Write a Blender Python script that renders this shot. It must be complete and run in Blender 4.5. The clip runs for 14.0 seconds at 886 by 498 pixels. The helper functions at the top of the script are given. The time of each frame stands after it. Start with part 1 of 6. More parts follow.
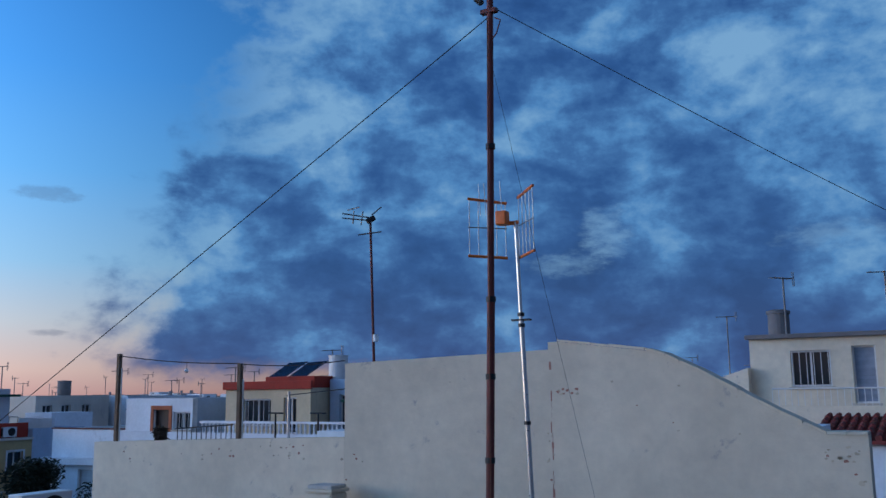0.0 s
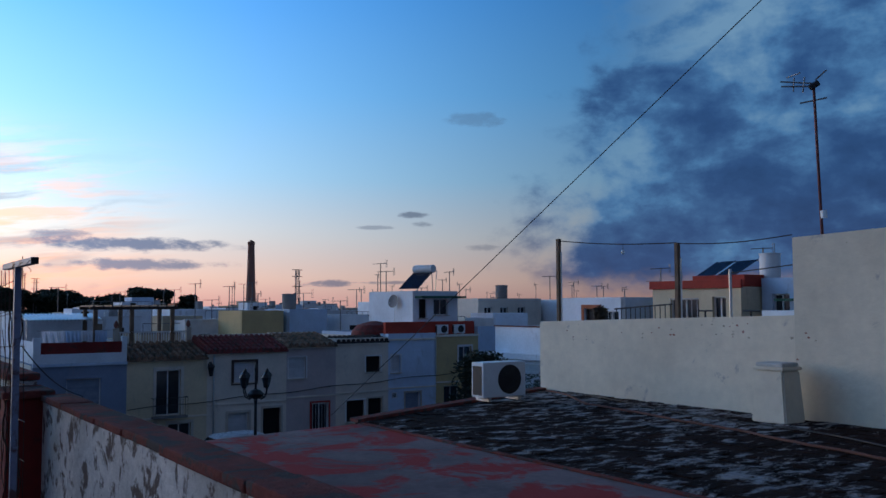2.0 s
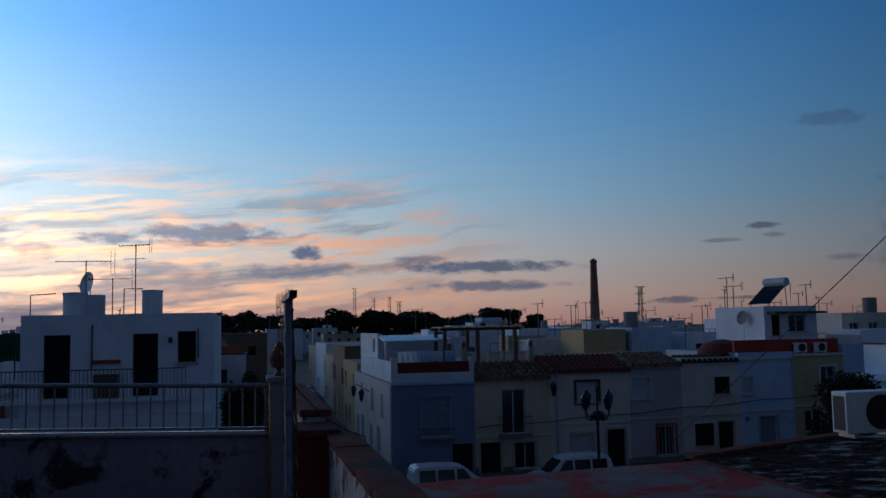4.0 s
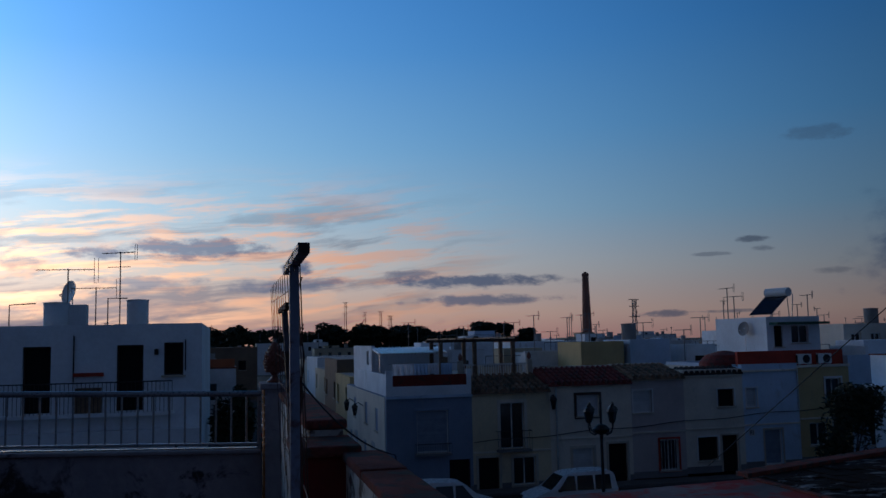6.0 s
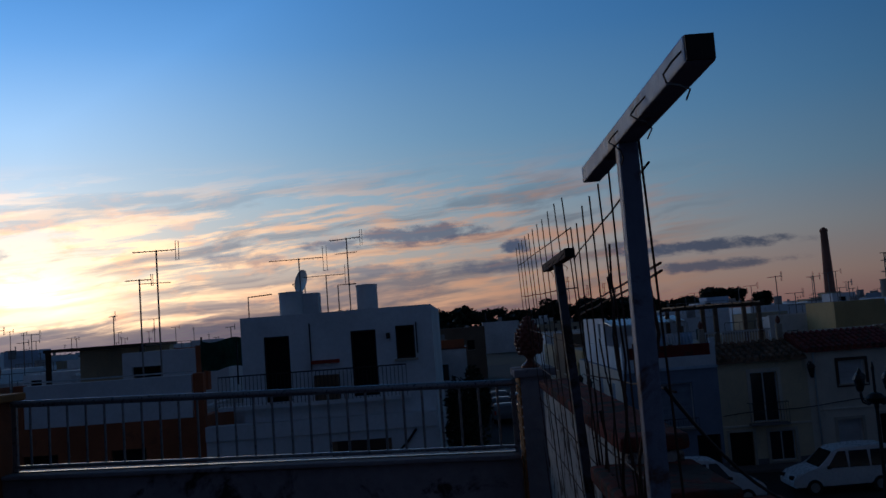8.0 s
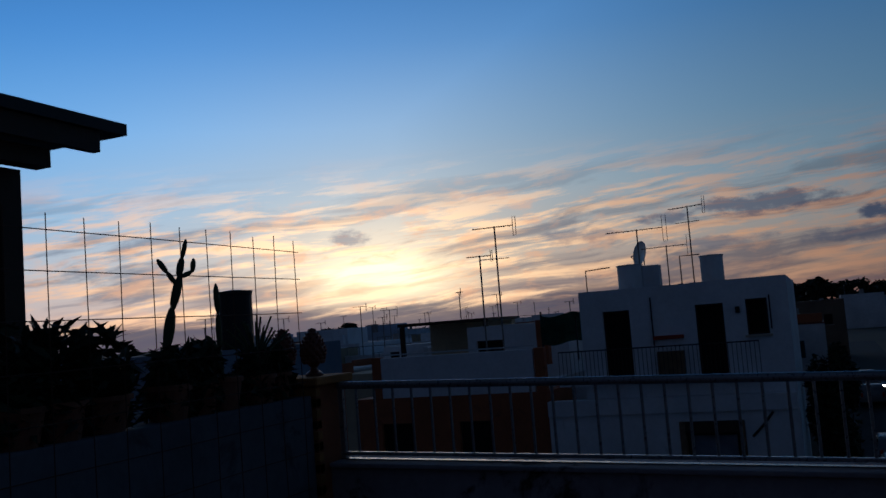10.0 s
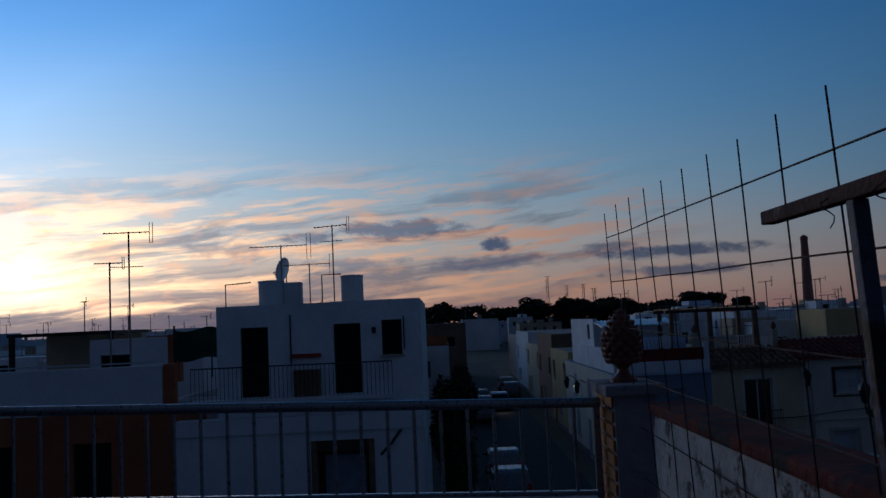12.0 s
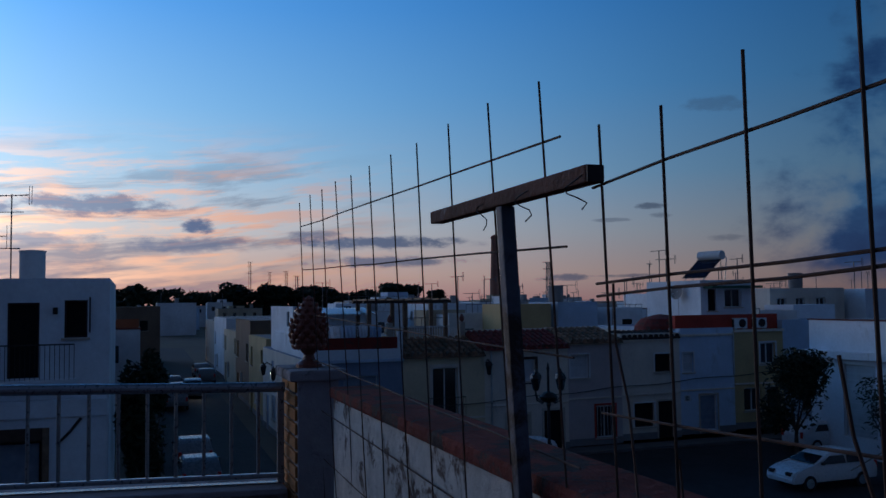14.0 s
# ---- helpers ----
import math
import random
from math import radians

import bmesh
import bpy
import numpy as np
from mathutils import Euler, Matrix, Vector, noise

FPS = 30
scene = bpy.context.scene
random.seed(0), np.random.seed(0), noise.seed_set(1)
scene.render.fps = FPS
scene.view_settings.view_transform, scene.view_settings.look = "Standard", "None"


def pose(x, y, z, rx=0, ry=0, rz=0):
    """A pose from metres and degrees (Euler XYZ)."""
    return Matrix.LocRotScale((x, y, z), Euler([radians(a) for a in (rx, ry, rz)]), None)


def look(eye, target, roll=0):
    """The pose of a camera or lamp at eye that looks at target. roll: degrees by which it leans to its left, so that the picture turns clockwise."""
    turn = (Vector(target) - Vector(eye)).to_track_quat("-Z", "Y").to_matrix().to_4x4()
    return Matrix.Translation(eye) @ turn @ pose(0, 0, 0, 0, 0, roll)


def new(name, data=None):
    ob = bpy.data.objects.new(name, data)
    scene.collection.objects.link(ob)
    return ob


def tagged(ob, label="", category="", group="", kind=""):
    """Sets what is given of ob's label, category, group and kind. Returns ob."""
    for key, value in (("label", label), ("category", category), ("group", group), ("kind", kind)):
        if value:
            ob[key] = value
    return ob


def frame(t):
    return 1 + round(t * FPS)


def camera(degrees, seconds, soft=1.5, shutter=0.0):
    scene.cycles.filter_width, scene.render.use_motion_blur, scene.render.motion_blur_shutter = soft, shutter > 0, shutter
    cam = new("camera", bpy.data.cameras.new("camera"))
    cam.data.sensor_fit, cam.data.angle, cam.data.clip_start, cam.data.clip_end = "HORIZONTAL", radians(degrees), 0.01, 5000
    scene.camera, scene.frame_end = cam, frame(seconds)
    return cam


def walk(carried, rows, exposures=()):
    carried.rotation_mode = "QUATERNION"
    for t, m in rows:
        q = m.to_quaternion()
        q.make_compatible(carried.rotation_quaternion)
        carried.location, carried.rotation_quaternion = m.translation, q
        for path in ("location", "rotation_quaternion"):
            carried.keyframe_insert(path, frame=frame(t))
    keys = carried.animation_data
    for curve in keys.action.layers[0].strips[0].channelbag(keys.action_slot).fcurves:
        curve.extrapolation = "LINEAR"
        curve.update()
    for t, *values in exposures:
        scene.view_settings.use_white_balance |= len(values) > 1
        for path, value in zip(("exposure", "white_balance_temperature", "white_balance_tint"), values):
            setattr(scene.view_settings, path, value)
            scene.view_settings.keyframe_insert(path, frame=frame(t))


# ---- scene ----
cam = camera(52.34, 14.0)
PATH = [
    (0.0, pose(0.000, 0.000, 6.800, 98.95, 0.66, 29.98)),
    (0.5, pose(-0.210, -0.124, 6.623, 98.14, 0.41, 37.64)),
    (1.0, pose(-0.251, -0.233, 6.514, 96.87, 0.42, 42.19)),
    (1.5, pose(-0.248, -0.199, 6.392, 95.30, 1.32, 48.79)),
    (2.0, pose(-0.372, -0.006, 6.303, 93.54, 0.20, 56.06)),
    (2.5, pose(-0.847, 0.223, 6.305, 92.69, -1.83, 61.84)),
    (3.0, pose(-1.046, 0.468, 6.340, 93.23, -0.54, 69.21)),
    (3.5, pose(-1.061, 0.605, 6.371, 94.43, 0.58, 75.97)),
    (3.7, pose(-1.044, 0.615, 6.379, 94.61, 1.05, 77.43)),
    (5.8, pose(-2.262, 0.635, 6.238, 95.72, 1.01, 77.80)),
    (6.0, pose(-2.459, 0.625, 6.230, 95.79, 1.22, 77.11)),
    (6.5, pose(-2.947, 0.661, 6.205, 94.98, 1.72, 77.53)),
    (7.0, pose(-3.412, 0.639, 6.220, 94.48, 2.00, 82.68)),
    (7.5, pose(-3.868, 0.526, 6.228, 94.53, 3.15, 85.68)),
    (8.0, look((-4.292, 0.521, 6.218), (-6.285, 0.491, 6.389), -4.3)),
    (8.5, look((-4.666, 0.496, 6.23), (-6.638, 0.21, 6.402), -4.4)),
    (9.0, look((-4.915, 0.374, 6.227), (-6.87, -0.012, 6.404), -4.5)),
    (9.2, look((-4.975, 0.351, 6.232), (-6.919, -0.089, 6.401), -4.5)),
    (10.3, look((-5.52, 0.25, 6.225), (-7.354, -0.547, 6.4), -4.4)),
    (11.3, look((-5.943, 0.150, 6.215), (-7.826, -0.500, 6.39), -4.0)),
    (11.5, look((-5.968, 0.098, 6.235), (-7.883, -0.452, 6.408), -3.5)),
    (12.0, look((-6.05, 0.110, 6.225), (-8.044, 0.124, 6.385), -2.6)),
    (12.5, look((-6.011, 0.069, 6.216), (-7.968, 0.456, 6.359), -2.5)),
    (13.0, look((-6.046, 0.078, 6.216), (-7.974, 0.591, 6.35), -1.8)),
    (13.5, look((-6.052, 0.077, 6.215), (-7.968, 0.636, 6.344), -1.1)),
    (14.0, look((-5.955, 0.151, 6.219), (-7.843, 0.801, 6.333), -0.7)),
]
walk(cam, PATH, exposures=[(0.0, -0.3, 6250.0, 10.0), (1.0, -0.4, 6450.0, 10.0), (1.5, -0.5, 6500.0, 10.0), (2.0, -0.72, 6500.0, 10.0), (3.0, -1.47, 6500.0, 10.0), (3.7, -1.8, 6450.0, 10.0),
                           (5.8, -1.96, 6200.0, 10.0), (6.5, -1.93, 6200.0, 10.0), (7.0, -2.13, 6250.0, 10.0), (9.0, -2.95, 6250.0, 10.0), (11.5, -3.12, 6200.0, 10.0), (12.0, -2.62, 6050.0, 10.0), (12.5, -2.1, 5900.0, 10.0), (13.0, -1.98, 5850.0, 10.0), (14.0, -1.8, 5850.0, 10.0)])

# ---------------------------------------------------------------- world and sun
SUN_AZ, SUN_EL = 116.0, 4.0


def sky_world():
    w = bpy.data.worlds.new("dusk_sky")
    scene.world = w
    w.use_nodes = True
    nt = w.node_tree
    nt.nodes.clear()
    N, L = nt.nodes, nt.links

    def put(sock, v):
        if hasattr(v, "bl_idname") or hasattr(v, "is_linked"):
            L.new(v, sock)
        else:
            sock.default_value = v

    def m(op, a, b=0.0, c=0.0, clamp=False):
        n = N.new("ShaderNodeMath")
        n.operation, n.use_clamp = op, clamp
        put(n.inputs[0], a), put(n.inputs[1], b), put(n.inputs[2], c)
        return n.outputs[0]

    def ss(v, lo, hi):
        n = N.new("ShaderNodeMapRange")
        n.interpolation_type = "SMOOTHSTEP"
        put(n.inputs[0], v), put(n.inputs[1], lo), put(n.inputs[2], hi)
        n.inputs[3].default_value, n.inputs[4].default_value = 0.0, 1.0
        return n.outputs[0]

    def mix(f, a, b, mode="MIX"):
        n = N.new("ShaderNodeMix")
        n.data_type, n.blend_type = "RGBA", mode
        put(n.inputs[0], f)
        put(n.inputs[6], a if not isinstance(a, tuple) else (*a, 1))
        put(n.inputs[7], b if not isinstance(b, tuple) else (*b, 1))
        return n.outputs[2]

    def vec(x, y, z=0.0):
        n = N.new("ShaderNodeCombineXYZ")
        put(n.inputs[0], x), put(n.inputs[1], y), put(n.inputs[2], z)
        return n.outputs[0]

    def fbm(v, scale, detail=5.0, rough=0.55, dist=0.0):
        n = N.new("ShaderNodeTexNoise")
        put(n.inputs["Vector"], v)
        n.inputs["Scale"].default_value, n.inputs["Detail"].default_value = scale, detail
        n.inputs["Roughness"].default_value, n.inputs["Distortion"].default_value = rough, dist
        return n.outputs["Fac"]

    def ramp(f, stops):
        n = N.new("ShaderNodeValToRGB")
        e = n.color_ramp.elements
        while len(e) < len(stops):
            e.new(0.5)
        for el, (p, c) in zip(e, stops):
            el.position, el.color = p, (*c, 1)
        put(n.inputs[0], f)
        return n.outputs[0]

    tc = N.new("ShaderNodeTexCoord")
    sp = N.new("ShaderNodeSeparateXYZ")
    L.new(tc.outputs["Generated"], sp.inputs[0])
    x, y, z = sp.outputs
    az = m("MULTIPLY", m("ARCTAN2", m("MULTIPLY", x, -1.0), y), 57.29578)
    el = m("MULTIPLY", m("ARCSINE", z), 57.29578)
    P = vec(az, el)

    # clear dusk sky: rose at the horizon, pale band, deep blue above
    up = m("DIVIDE", m("MAXIMUM", el, 0.0), 60.0)
    east = ramp(up, [(0.0, (0.43, 0.26, 0.25)), (0.025, (0.50, 0.37, 0.34)), (0.07, (0.38, 0.42, 0.47)), (0.13, (0.21, 0.40, 0.60)),
                     (0.22, (0.105, 0.33, 0.66)), (0.32, (0.055, 0.25, 0.63)), (0.45, (0.03, 0.17, 0.5)), (1.0, (0.025, 0.12, 0.36))])
    west = ramp(up, [(0.0, (0.30, 0.13, 0.11)), (0.03, (0.38, 0.24, 0.18)), (0.08, (0.35, 0.34, 0.33)), (0.14, (0.22, 0.34, 0.43)),
                     (0.20, (0.14, 0.29, 0.45)), (0.30, (0.068, 0.21, 0.44)), (0.45, (0.026, 0.135, 0.39)), (1.0, (0.02, 0.08, 0.24))])
    toward = m("ABSOLUTE", m("SUBTRACT", az, 100.0))
    base = mix(ss(toward, 55.0, 5.0), east, west)

    # glow round the sun behind the thin cloud
    da = m("MULTIPLY", m("SUBTRACT", az, SUN_AZ), 0.75)
    de = m("SUBTRACT", el, SUN_EL - 0.2)
    r2 = m("ADD", m("MULTIPLY", da, da), m("MULTIPLY", m("MULTIPLY", de, de), 2.2))
    glow = m("POWER", 2.71828, m("DIVIDE", r2, -26.0))
    wide = m("POWER", 2.71828, m("DIVIDE", r2, -230.0))
    base = mix(m("MULTIPLY", wide, 0.42), base, (0.42, 0.31, 0.21))
    base = mix(m("MULTIPLY", glow, 0.52), base, (0.95, 0.76, 0.50))

    # streaked sunset clouds in the west
    warp = fbm(vec(m("MULTIPLY", az, 0.06), m("MULTIPLY", el, 0.12)), 1.0, 3.0)
    sl = m("ADD", m("MULTIPLY", el, 0.70), m("MULTIPLY", az, 0.07))
    s1 = fbm(vec(m("ADD", m("MULTIPLY", az, 0.065), m("MULTIPLY", warp, 2.2)), m("ADD", sl, m("MULTIPLY", warp, 1.8)), 3.0), 1.0, 6.0, 0.6)
    s2 = fbm(vec(m("MULTIPLY", az, 0.15), m("ADD", m("ADD", m("MULTIPLY", el, 1.35), m("MULTIPLY", az, 0.10)), m("MULTIPLY", warp, 2.2)), 9.0), 1.0, 6.0, 0.62)
    zone = m("MULTIPLY", ss(az, 70.0, 86.0), m("MULTIPLY", ss(el, 11.5, 5.0), ss(el, -0.5, 1.0)))
    lit = m("MULTIPLY", ss(s2, 0.46, 0.60), zone)
    base = mix(m("MULTIPLY", lit, 0.85), base, mix(wide, (0.50, 0.25, 0.17), (1.0, 0.66, 0.37)))
    shade = m("MULTIPLY", ss(s1, 0.47, 0.63), zone)
    base = mix(m("MULTIPLY", shade, 0.62), base, mix(glow, (0.070, 0.085, 0.13), (0.33, 0.22, 0.17)))
    s3 = fbm(vec(m("MULTIPLY", az, 0.34), m("ADD", m("ADD", m("MULTIPLY", el, 1.0), m("MULTIPLY", az, 0.07)), m("MULTIPLY", warp, 1.6)), 17.0), 1.0, 7.0, 0.64)
    base = mix(m("MULTIPLY", m("MULTIPLY", ss(s3, 0.50, 0.66), zone), m("ADD", 0.15, m("MULTIPLY", wide, 0.5))), base, (0.66, 0.34, 0.19))
    # low bank right above the western horizon
    lowb = m("MULTIPLY", ss(m("ADD", el, m("MULTIPLY", s2, 2.6)), 3.4, 2.3), ss(az, 90.0, 102.0))
    base = mix(m("MULTIPLY", lowb, 0.9), base, (0.045, 0.053, 0.085))

    # the brightest patch, where the sun stands behind the cloud
    ca, ce = m("DIVIDE", m("SUBTRACT", az, SUN_AZ), 3.6), m("DIVIDE", m("SUBTRACT", el, 3.5), 1.0)
    core = m("POWER", 2.71828, m("MULTIPLY", m("ADD", m("ADD", m("MULTIPLY", ca, ca), m("MULTIPLY", ce, ce)), m("MULTIPLY", m("SUBTRACT", s2, 0.5), 7.0)), -1.0))
    base = mix(m("MULTIPLY", m("MINIMUM", core, 1.0), 0.80), base, (1.15, 0.93, 0.56))

    # single small clouds that drift over the clear part
    fray = m("SUBTRACT", fbm(vec(m("MULTIPLY", az, 0.5), m("MULTIPLY", el, 1.1)), 1.0, 5.0, 0.65), 0.5)
    for a0, e0, ra, re, k in ((75.0, 3.65, 5.5, 0.42, 0.9), (74.5, 2.5, 4.5, 0.35, 0.8), (86.2, 4.7, 1.2, 0.42, 0.95), (79.0, 4.25, 1.5, 0.25, 0.65),
                              (54.0, 11.7, 1.7, 0.45, 0.34), (58.0, 5.7, 0.9, 0.2, 0.7), (57.4, 5.1, 0.7, 0.2, 0.6), (60.2, 4.9, 1.2, 0.12, 0.45),
                              (63.2, 1.35, 1.5, 0.22, 0.75), (59.6, 1.4, 2.3, 0.12, 0.65), (53.6, 3.6, 1.0, 0.2, 0.35), (92.3, 5.95, 4.2, 0.65, 0.72), (86.5, 3.6, 4.0, 0.5, 0.6), (95.5, 3.9, 3.5, 0.35, 0.5),
                              (98.0, 5.6, 1.8, 0.4, 0.7), (103.5, 5.0, 2.4, 0.5, 0.5), (117.8, 6.0, 1.2, 0.5, 0.55)):
        u, v = m("DIVIDE", m("SUBTRACT", az, a0), ra), m("DIVIDE", m("SUBTRACT", el, e0), re)
        d = m("ADD", m("ADD", m("MULTIPLY", u, u), m("MULTIPLY", v, v)), m("MULTIPLY", fray, 5.0))
        base = mix(m("MULTIPLY", ss(d, 1.5, 0.0), k), base, (0.060, 0.085, 0.15))

    # the sunset side is several times brighter than the east
    azc = m("MINIMUM", az, m("SUBTRACT", 137.0, m("MULTIPLY", el, 1.7)))
    rise = m("POWER", m("DIVIDE", m("SUBTRACT", azc, 38.0), 77.0, clamp=True), 1.7)
    gain = m("ADD", 1.0, m("MULTIPLY", m("MULTIPLY", rise, ss(az, 178.0, 142.0)), 10.6))
    gain = m("MULTIPLY", gain, m("ADD", 1.0, m("MULTIPLY", ss(az, 88.0, 118.0), 0.25)))
    gain = m("MULTIPLY", gain, m("SUBTRACT", 1.0, m("MULTIPLY", ss(el, 22.0, 55.0), 0.7)))
    n = N.new("ShaderNodeVectorMath")
    n.operation = "SCALE"
    L.new(base, n.inputs[0]), L.new(gain, n.inputs["Scale"])
    base = n.outputs[0]

    # the heavy blue bank in the north-east
    big = fbm(vec(m("MULTIPLY", az, 0.055), m("MULTIPLY", el, 0.075), 5.0), 1.0, 3.0, 0.5)
    body = fbm(vec(m("MULTIPLY", az, 0.13), m("MULTIPLY", el, 0.21), 1.0), 1.0, 5.0, 0.5, 0.35)
    fine = fbm(vec(m("MULTIPLY", az, 0.42), m("MULTIPLY", el, 0.6), 2.0), 1.0, 5.0, 0.6)
    edge = m("ADD", m("ADD", az, m("MULTIPLY", m("SUBTRACT", body, 0.5), 21.0)), m("MULTIPLY", m("ABSOLUTE", m("SUBTRACT", el, 5.5)), 0.48))
    edge = m("ADD", edge, m("MULTIPLY", m("SUBTRACT", fine, 0.5), 9.0))
    bank = m("MULTIPLY", ss(edge, 52.8, 46.5), m("MAXIMUM", ss(m("ADD", el, m("MULTIPLY", fine, 2.0)), 1.5, 3.2), ss(az, 34.0, 18.0)))
    bank = m("MULTIPLY", bank, ss(el, 80.0, 45.0))
    dens = m("ADD", m("MULTIPLY", body, 0.68), m("MULTIPLY", fine, 0.32))
    tone = m("ADD", dens, m("MULTIPLY", m("SUBTRACT", big, 0.5), 0.45))
    tone = m("ADD", tone, m("MULTIPLY", m("SUBTRACT", el, 9.0), m("ADD", 0.002, m("MULTIPLY", ss(az, 15.0, 42.0), 0.010))))
    tone = m("ADD", tone, m("MULTIPLY", m("SUBTRACT", m("MINIMUM", az, 60.0), 31.0), 0.0045))
    tone = m("ADD", tone, m("MULTIPLY", m("MAXIMUM", m("SUBTRACT", 24.0, az), 0.0), 0.0085))
    ccol = ramp(tone, [(0.37, (0.021, 0.078, 0.25)), (0.46, (0.033, 0.112, 0.33)), (0.53, (0.060, 0.180, 0.44)), (0.585, (0.10, 0.29, 0.61)), (0.69, (0.25, 0.49, 0.77))])
    ccol = mix(ss(az, 0.0, -40.0), ccol, (0.105, 0.180, 0.39))
    base = mix(m("MULTIPLY", bank, 0.95), base, ccol)

    # breaks in the bank where the bright sky shows
    for a0, e0, ra, re, k in ((19.5, 9.7, 1.2, 1.5, 0.55), (22.0, 7.8, 2.0, 0.6, 0.45), (6.0, 8.8, 2.6, 0.7, 0.4)):
        u, v = m("DIVIDE", m("SUBTRACT", az, a0), ra), m("DIVIDE", m("SUBTRACT", el, e0), re)
        d = m("ADD", m("ADD", m("MULTIPLY", u, u), m("MULTIPLY", v, v)), m("MULTIPLY", fray, 7.0))
        base = mix(m("MULTIPLY", ss(d, 2.2, -0.8), k), base, (0.26, 0.50, 0.77))

    # pale open sky behind the walk, which no view shows
    back = m("MULTIPLY", ss(m("ABSOLUTE", m("SUBTRACT", m("ABSOLUTE", az), 180.0)), 62.0, 20.0), 1.0)
    base = mix(m("MULTIPLY", back, 0.40), base, (0.30, 0.36, 0.48))
    below = ss(el, 0.0, -3.0)
    base = mix(below, base, (0.10, 0.095, 0.10))

    neb = N.new("ShaderNodeTexSky")
    neb.sky_type, neb.sun_disc = "NISHITA", False
    neb.sun_elevation, neb.sun_rotation = radians(SUN_EL), radians(-SUN_AZ)
    bg, bg2, add, out = N.new("ShaderNodeBackground"), N.new("ShaderNodeBackground"), N.new("ShaderNodeAddShader"), N.new("ShaderNodeOutputWorld")
    L.new(base, bg.inputs[0])
    bg.inputs[1].default_value = 0.95
    L.new(neb.outputs[0], bg2.inputs[0])
    bg2.inputs[1].default_value = 0.004
    L.new(bg.outputs[0], add.inputs[0]), L.new(bg2.outputs[0], add.inputs[1])
    L.new(add.outputs[0], out.inputs[0])


sky_world()
sun = new("sun", bpy.data.lights.new("sun", "SUN"))
sun.data.energy, sun.data.angle, sun.data.color = 0.55, radians(28), (1.0, 0.76, 0.52)
sun.matrix_world = look((0, 0, 30), (30 * math.sin(radians(SUN_AZ)), -30 * math.cos(radians(SUN_AZ)), 30 - 30 * math.tan(radians(9))))

# ---------------------------------------------------------------- materials


def mat(name, col, rough=0.85, metal=0.0, var=0.25, scale=0.6, stain=None, amount=0.0, cover=0.55, stain_scale=1.4, bump=0.15, bump_scale=25.0,
        streak=False, spread=0.08, spec=0.35):
    """A surface with broad and fine variation, optional stains of their own shape, and fine relief."""
    k = bpy.data.materials.new(name)
    k.use_nodes = True
    nt = k.node_tree
    N, L = nt.nodes, nt.links
    b = N["Principled BSDF"]
    geo = N.new("ShaderNodeNewGeometry")
    info = N.new("ShaderNodeObjectInfo")
    pos = geo.outputs["Position"]

    def noise_fac(s, detail=5.0, rg=0.6, squash=None, dist=0.0):
        v = pos
        if squash:
            mp = N.new("ShaderNodeMapping")
            mp.inputs["Scale"].default_value = squash
            L.new(pos, mp.inputs[0])
            v = mp.outputs[0]
        n = N.new("ShaderNodeTexNoise")
        L.new(v, n.inputs["Vector"])
        n.inputs["Scale"].default_value, n.inputs["Detail"].default_value = s, detail
        n.inputs["Roughness"].default_value, n.inputs["Distortion"].default_value = rg, dist
        return n.outputs["Fac"]

    def rng(f, a, c, lo, hi):
        n = N.new("ShaderNodeMapRange")
        L.new(f, n.inputs[0])
        for i, q in enumerate((a, c, lo, hi)):
            n.inputs[i + 1].default_value = q
        return n.outputs[0]

    def mul(c1, f):
        n = N.new("ShaderNodeMix")
        n.data_type, n.blend_type = "RGBA", "MULTIPLY"
        n.inputs[0].default_value = 1.0
        if isinstance(c1, tuple):
            n.inputs[6].default_value = c1
        else:
            L.new(c1, n.inputs[6])
        L.new(f, n.inputs[7])
        return n.outputs[2]

    broad = noise_fac(scale, 4.0)
    fine_n = noise_fac(scale * 14, 4.0)
    c = mul((*col, 1), rng(broad, 0.3, 0.7, 1 - var, 1 + var * 0.5))
    c = mul(c, rng(fine_n, 0.3, 0.7, 1 - var * 0.45, 1 + var * 0.3))
    c = mul(c, rng(info.outputs["Random"], 0.0, 1.0, 1 - spread, 1 + spread))
    if stain:
        s = noise_fac(stain_scale, 7.0, 0.68, (1, 1, 0.35) if streak else None, 0.4)
        f = rng(s, cover, cover + 0.07, 0.0, amount)
        n = N.new("ShaderNodeMix")
        n.data_type = "RGBA"
        L.new(f, n.inputs[0])
        L.new(c, n.inputs[6])
        n.inputs[7].default_value = (*stain, 1)
        c = n.outputs[2]
    L.new(c, b.inputs["Base Color"])
    b.inputs["Metallic"].default_value = metal
    b.inputs["Specular IOR Level"].default_value = spec
    L.new(rng(fine_n, 0.3, 0.7, max(0.05, rough - 0.1), min(1.0, rough + 0.08)), b.inputs["Roughness"])
    if bump:
        bn = N.new("ShaderNodeBump")
        bn.inputs["Strength"].default_value, bn.inputs["Distance"].default_value = bump, 0.02
        L.new(noise_fac(bump_scale, 5.0, 0.65), bn.inputs["Height"])
        L.new(bn.outputs[0], b.inputs["Normal"])
    return k


def glass(name, col=(0.02, 0.025, 0.03)):
    k = bpy.data.materials.new(name)
    k.use_nodes = True
    b = k.node_tree.nodes["Principled BSDF"]
    b.inputs["Base Color"].default_value = (*col, 1)
    b.inputs["Roughness"].default_value = 0.08
    b.inputs["Specular IOR Level"].default_value = 0.5
    return k


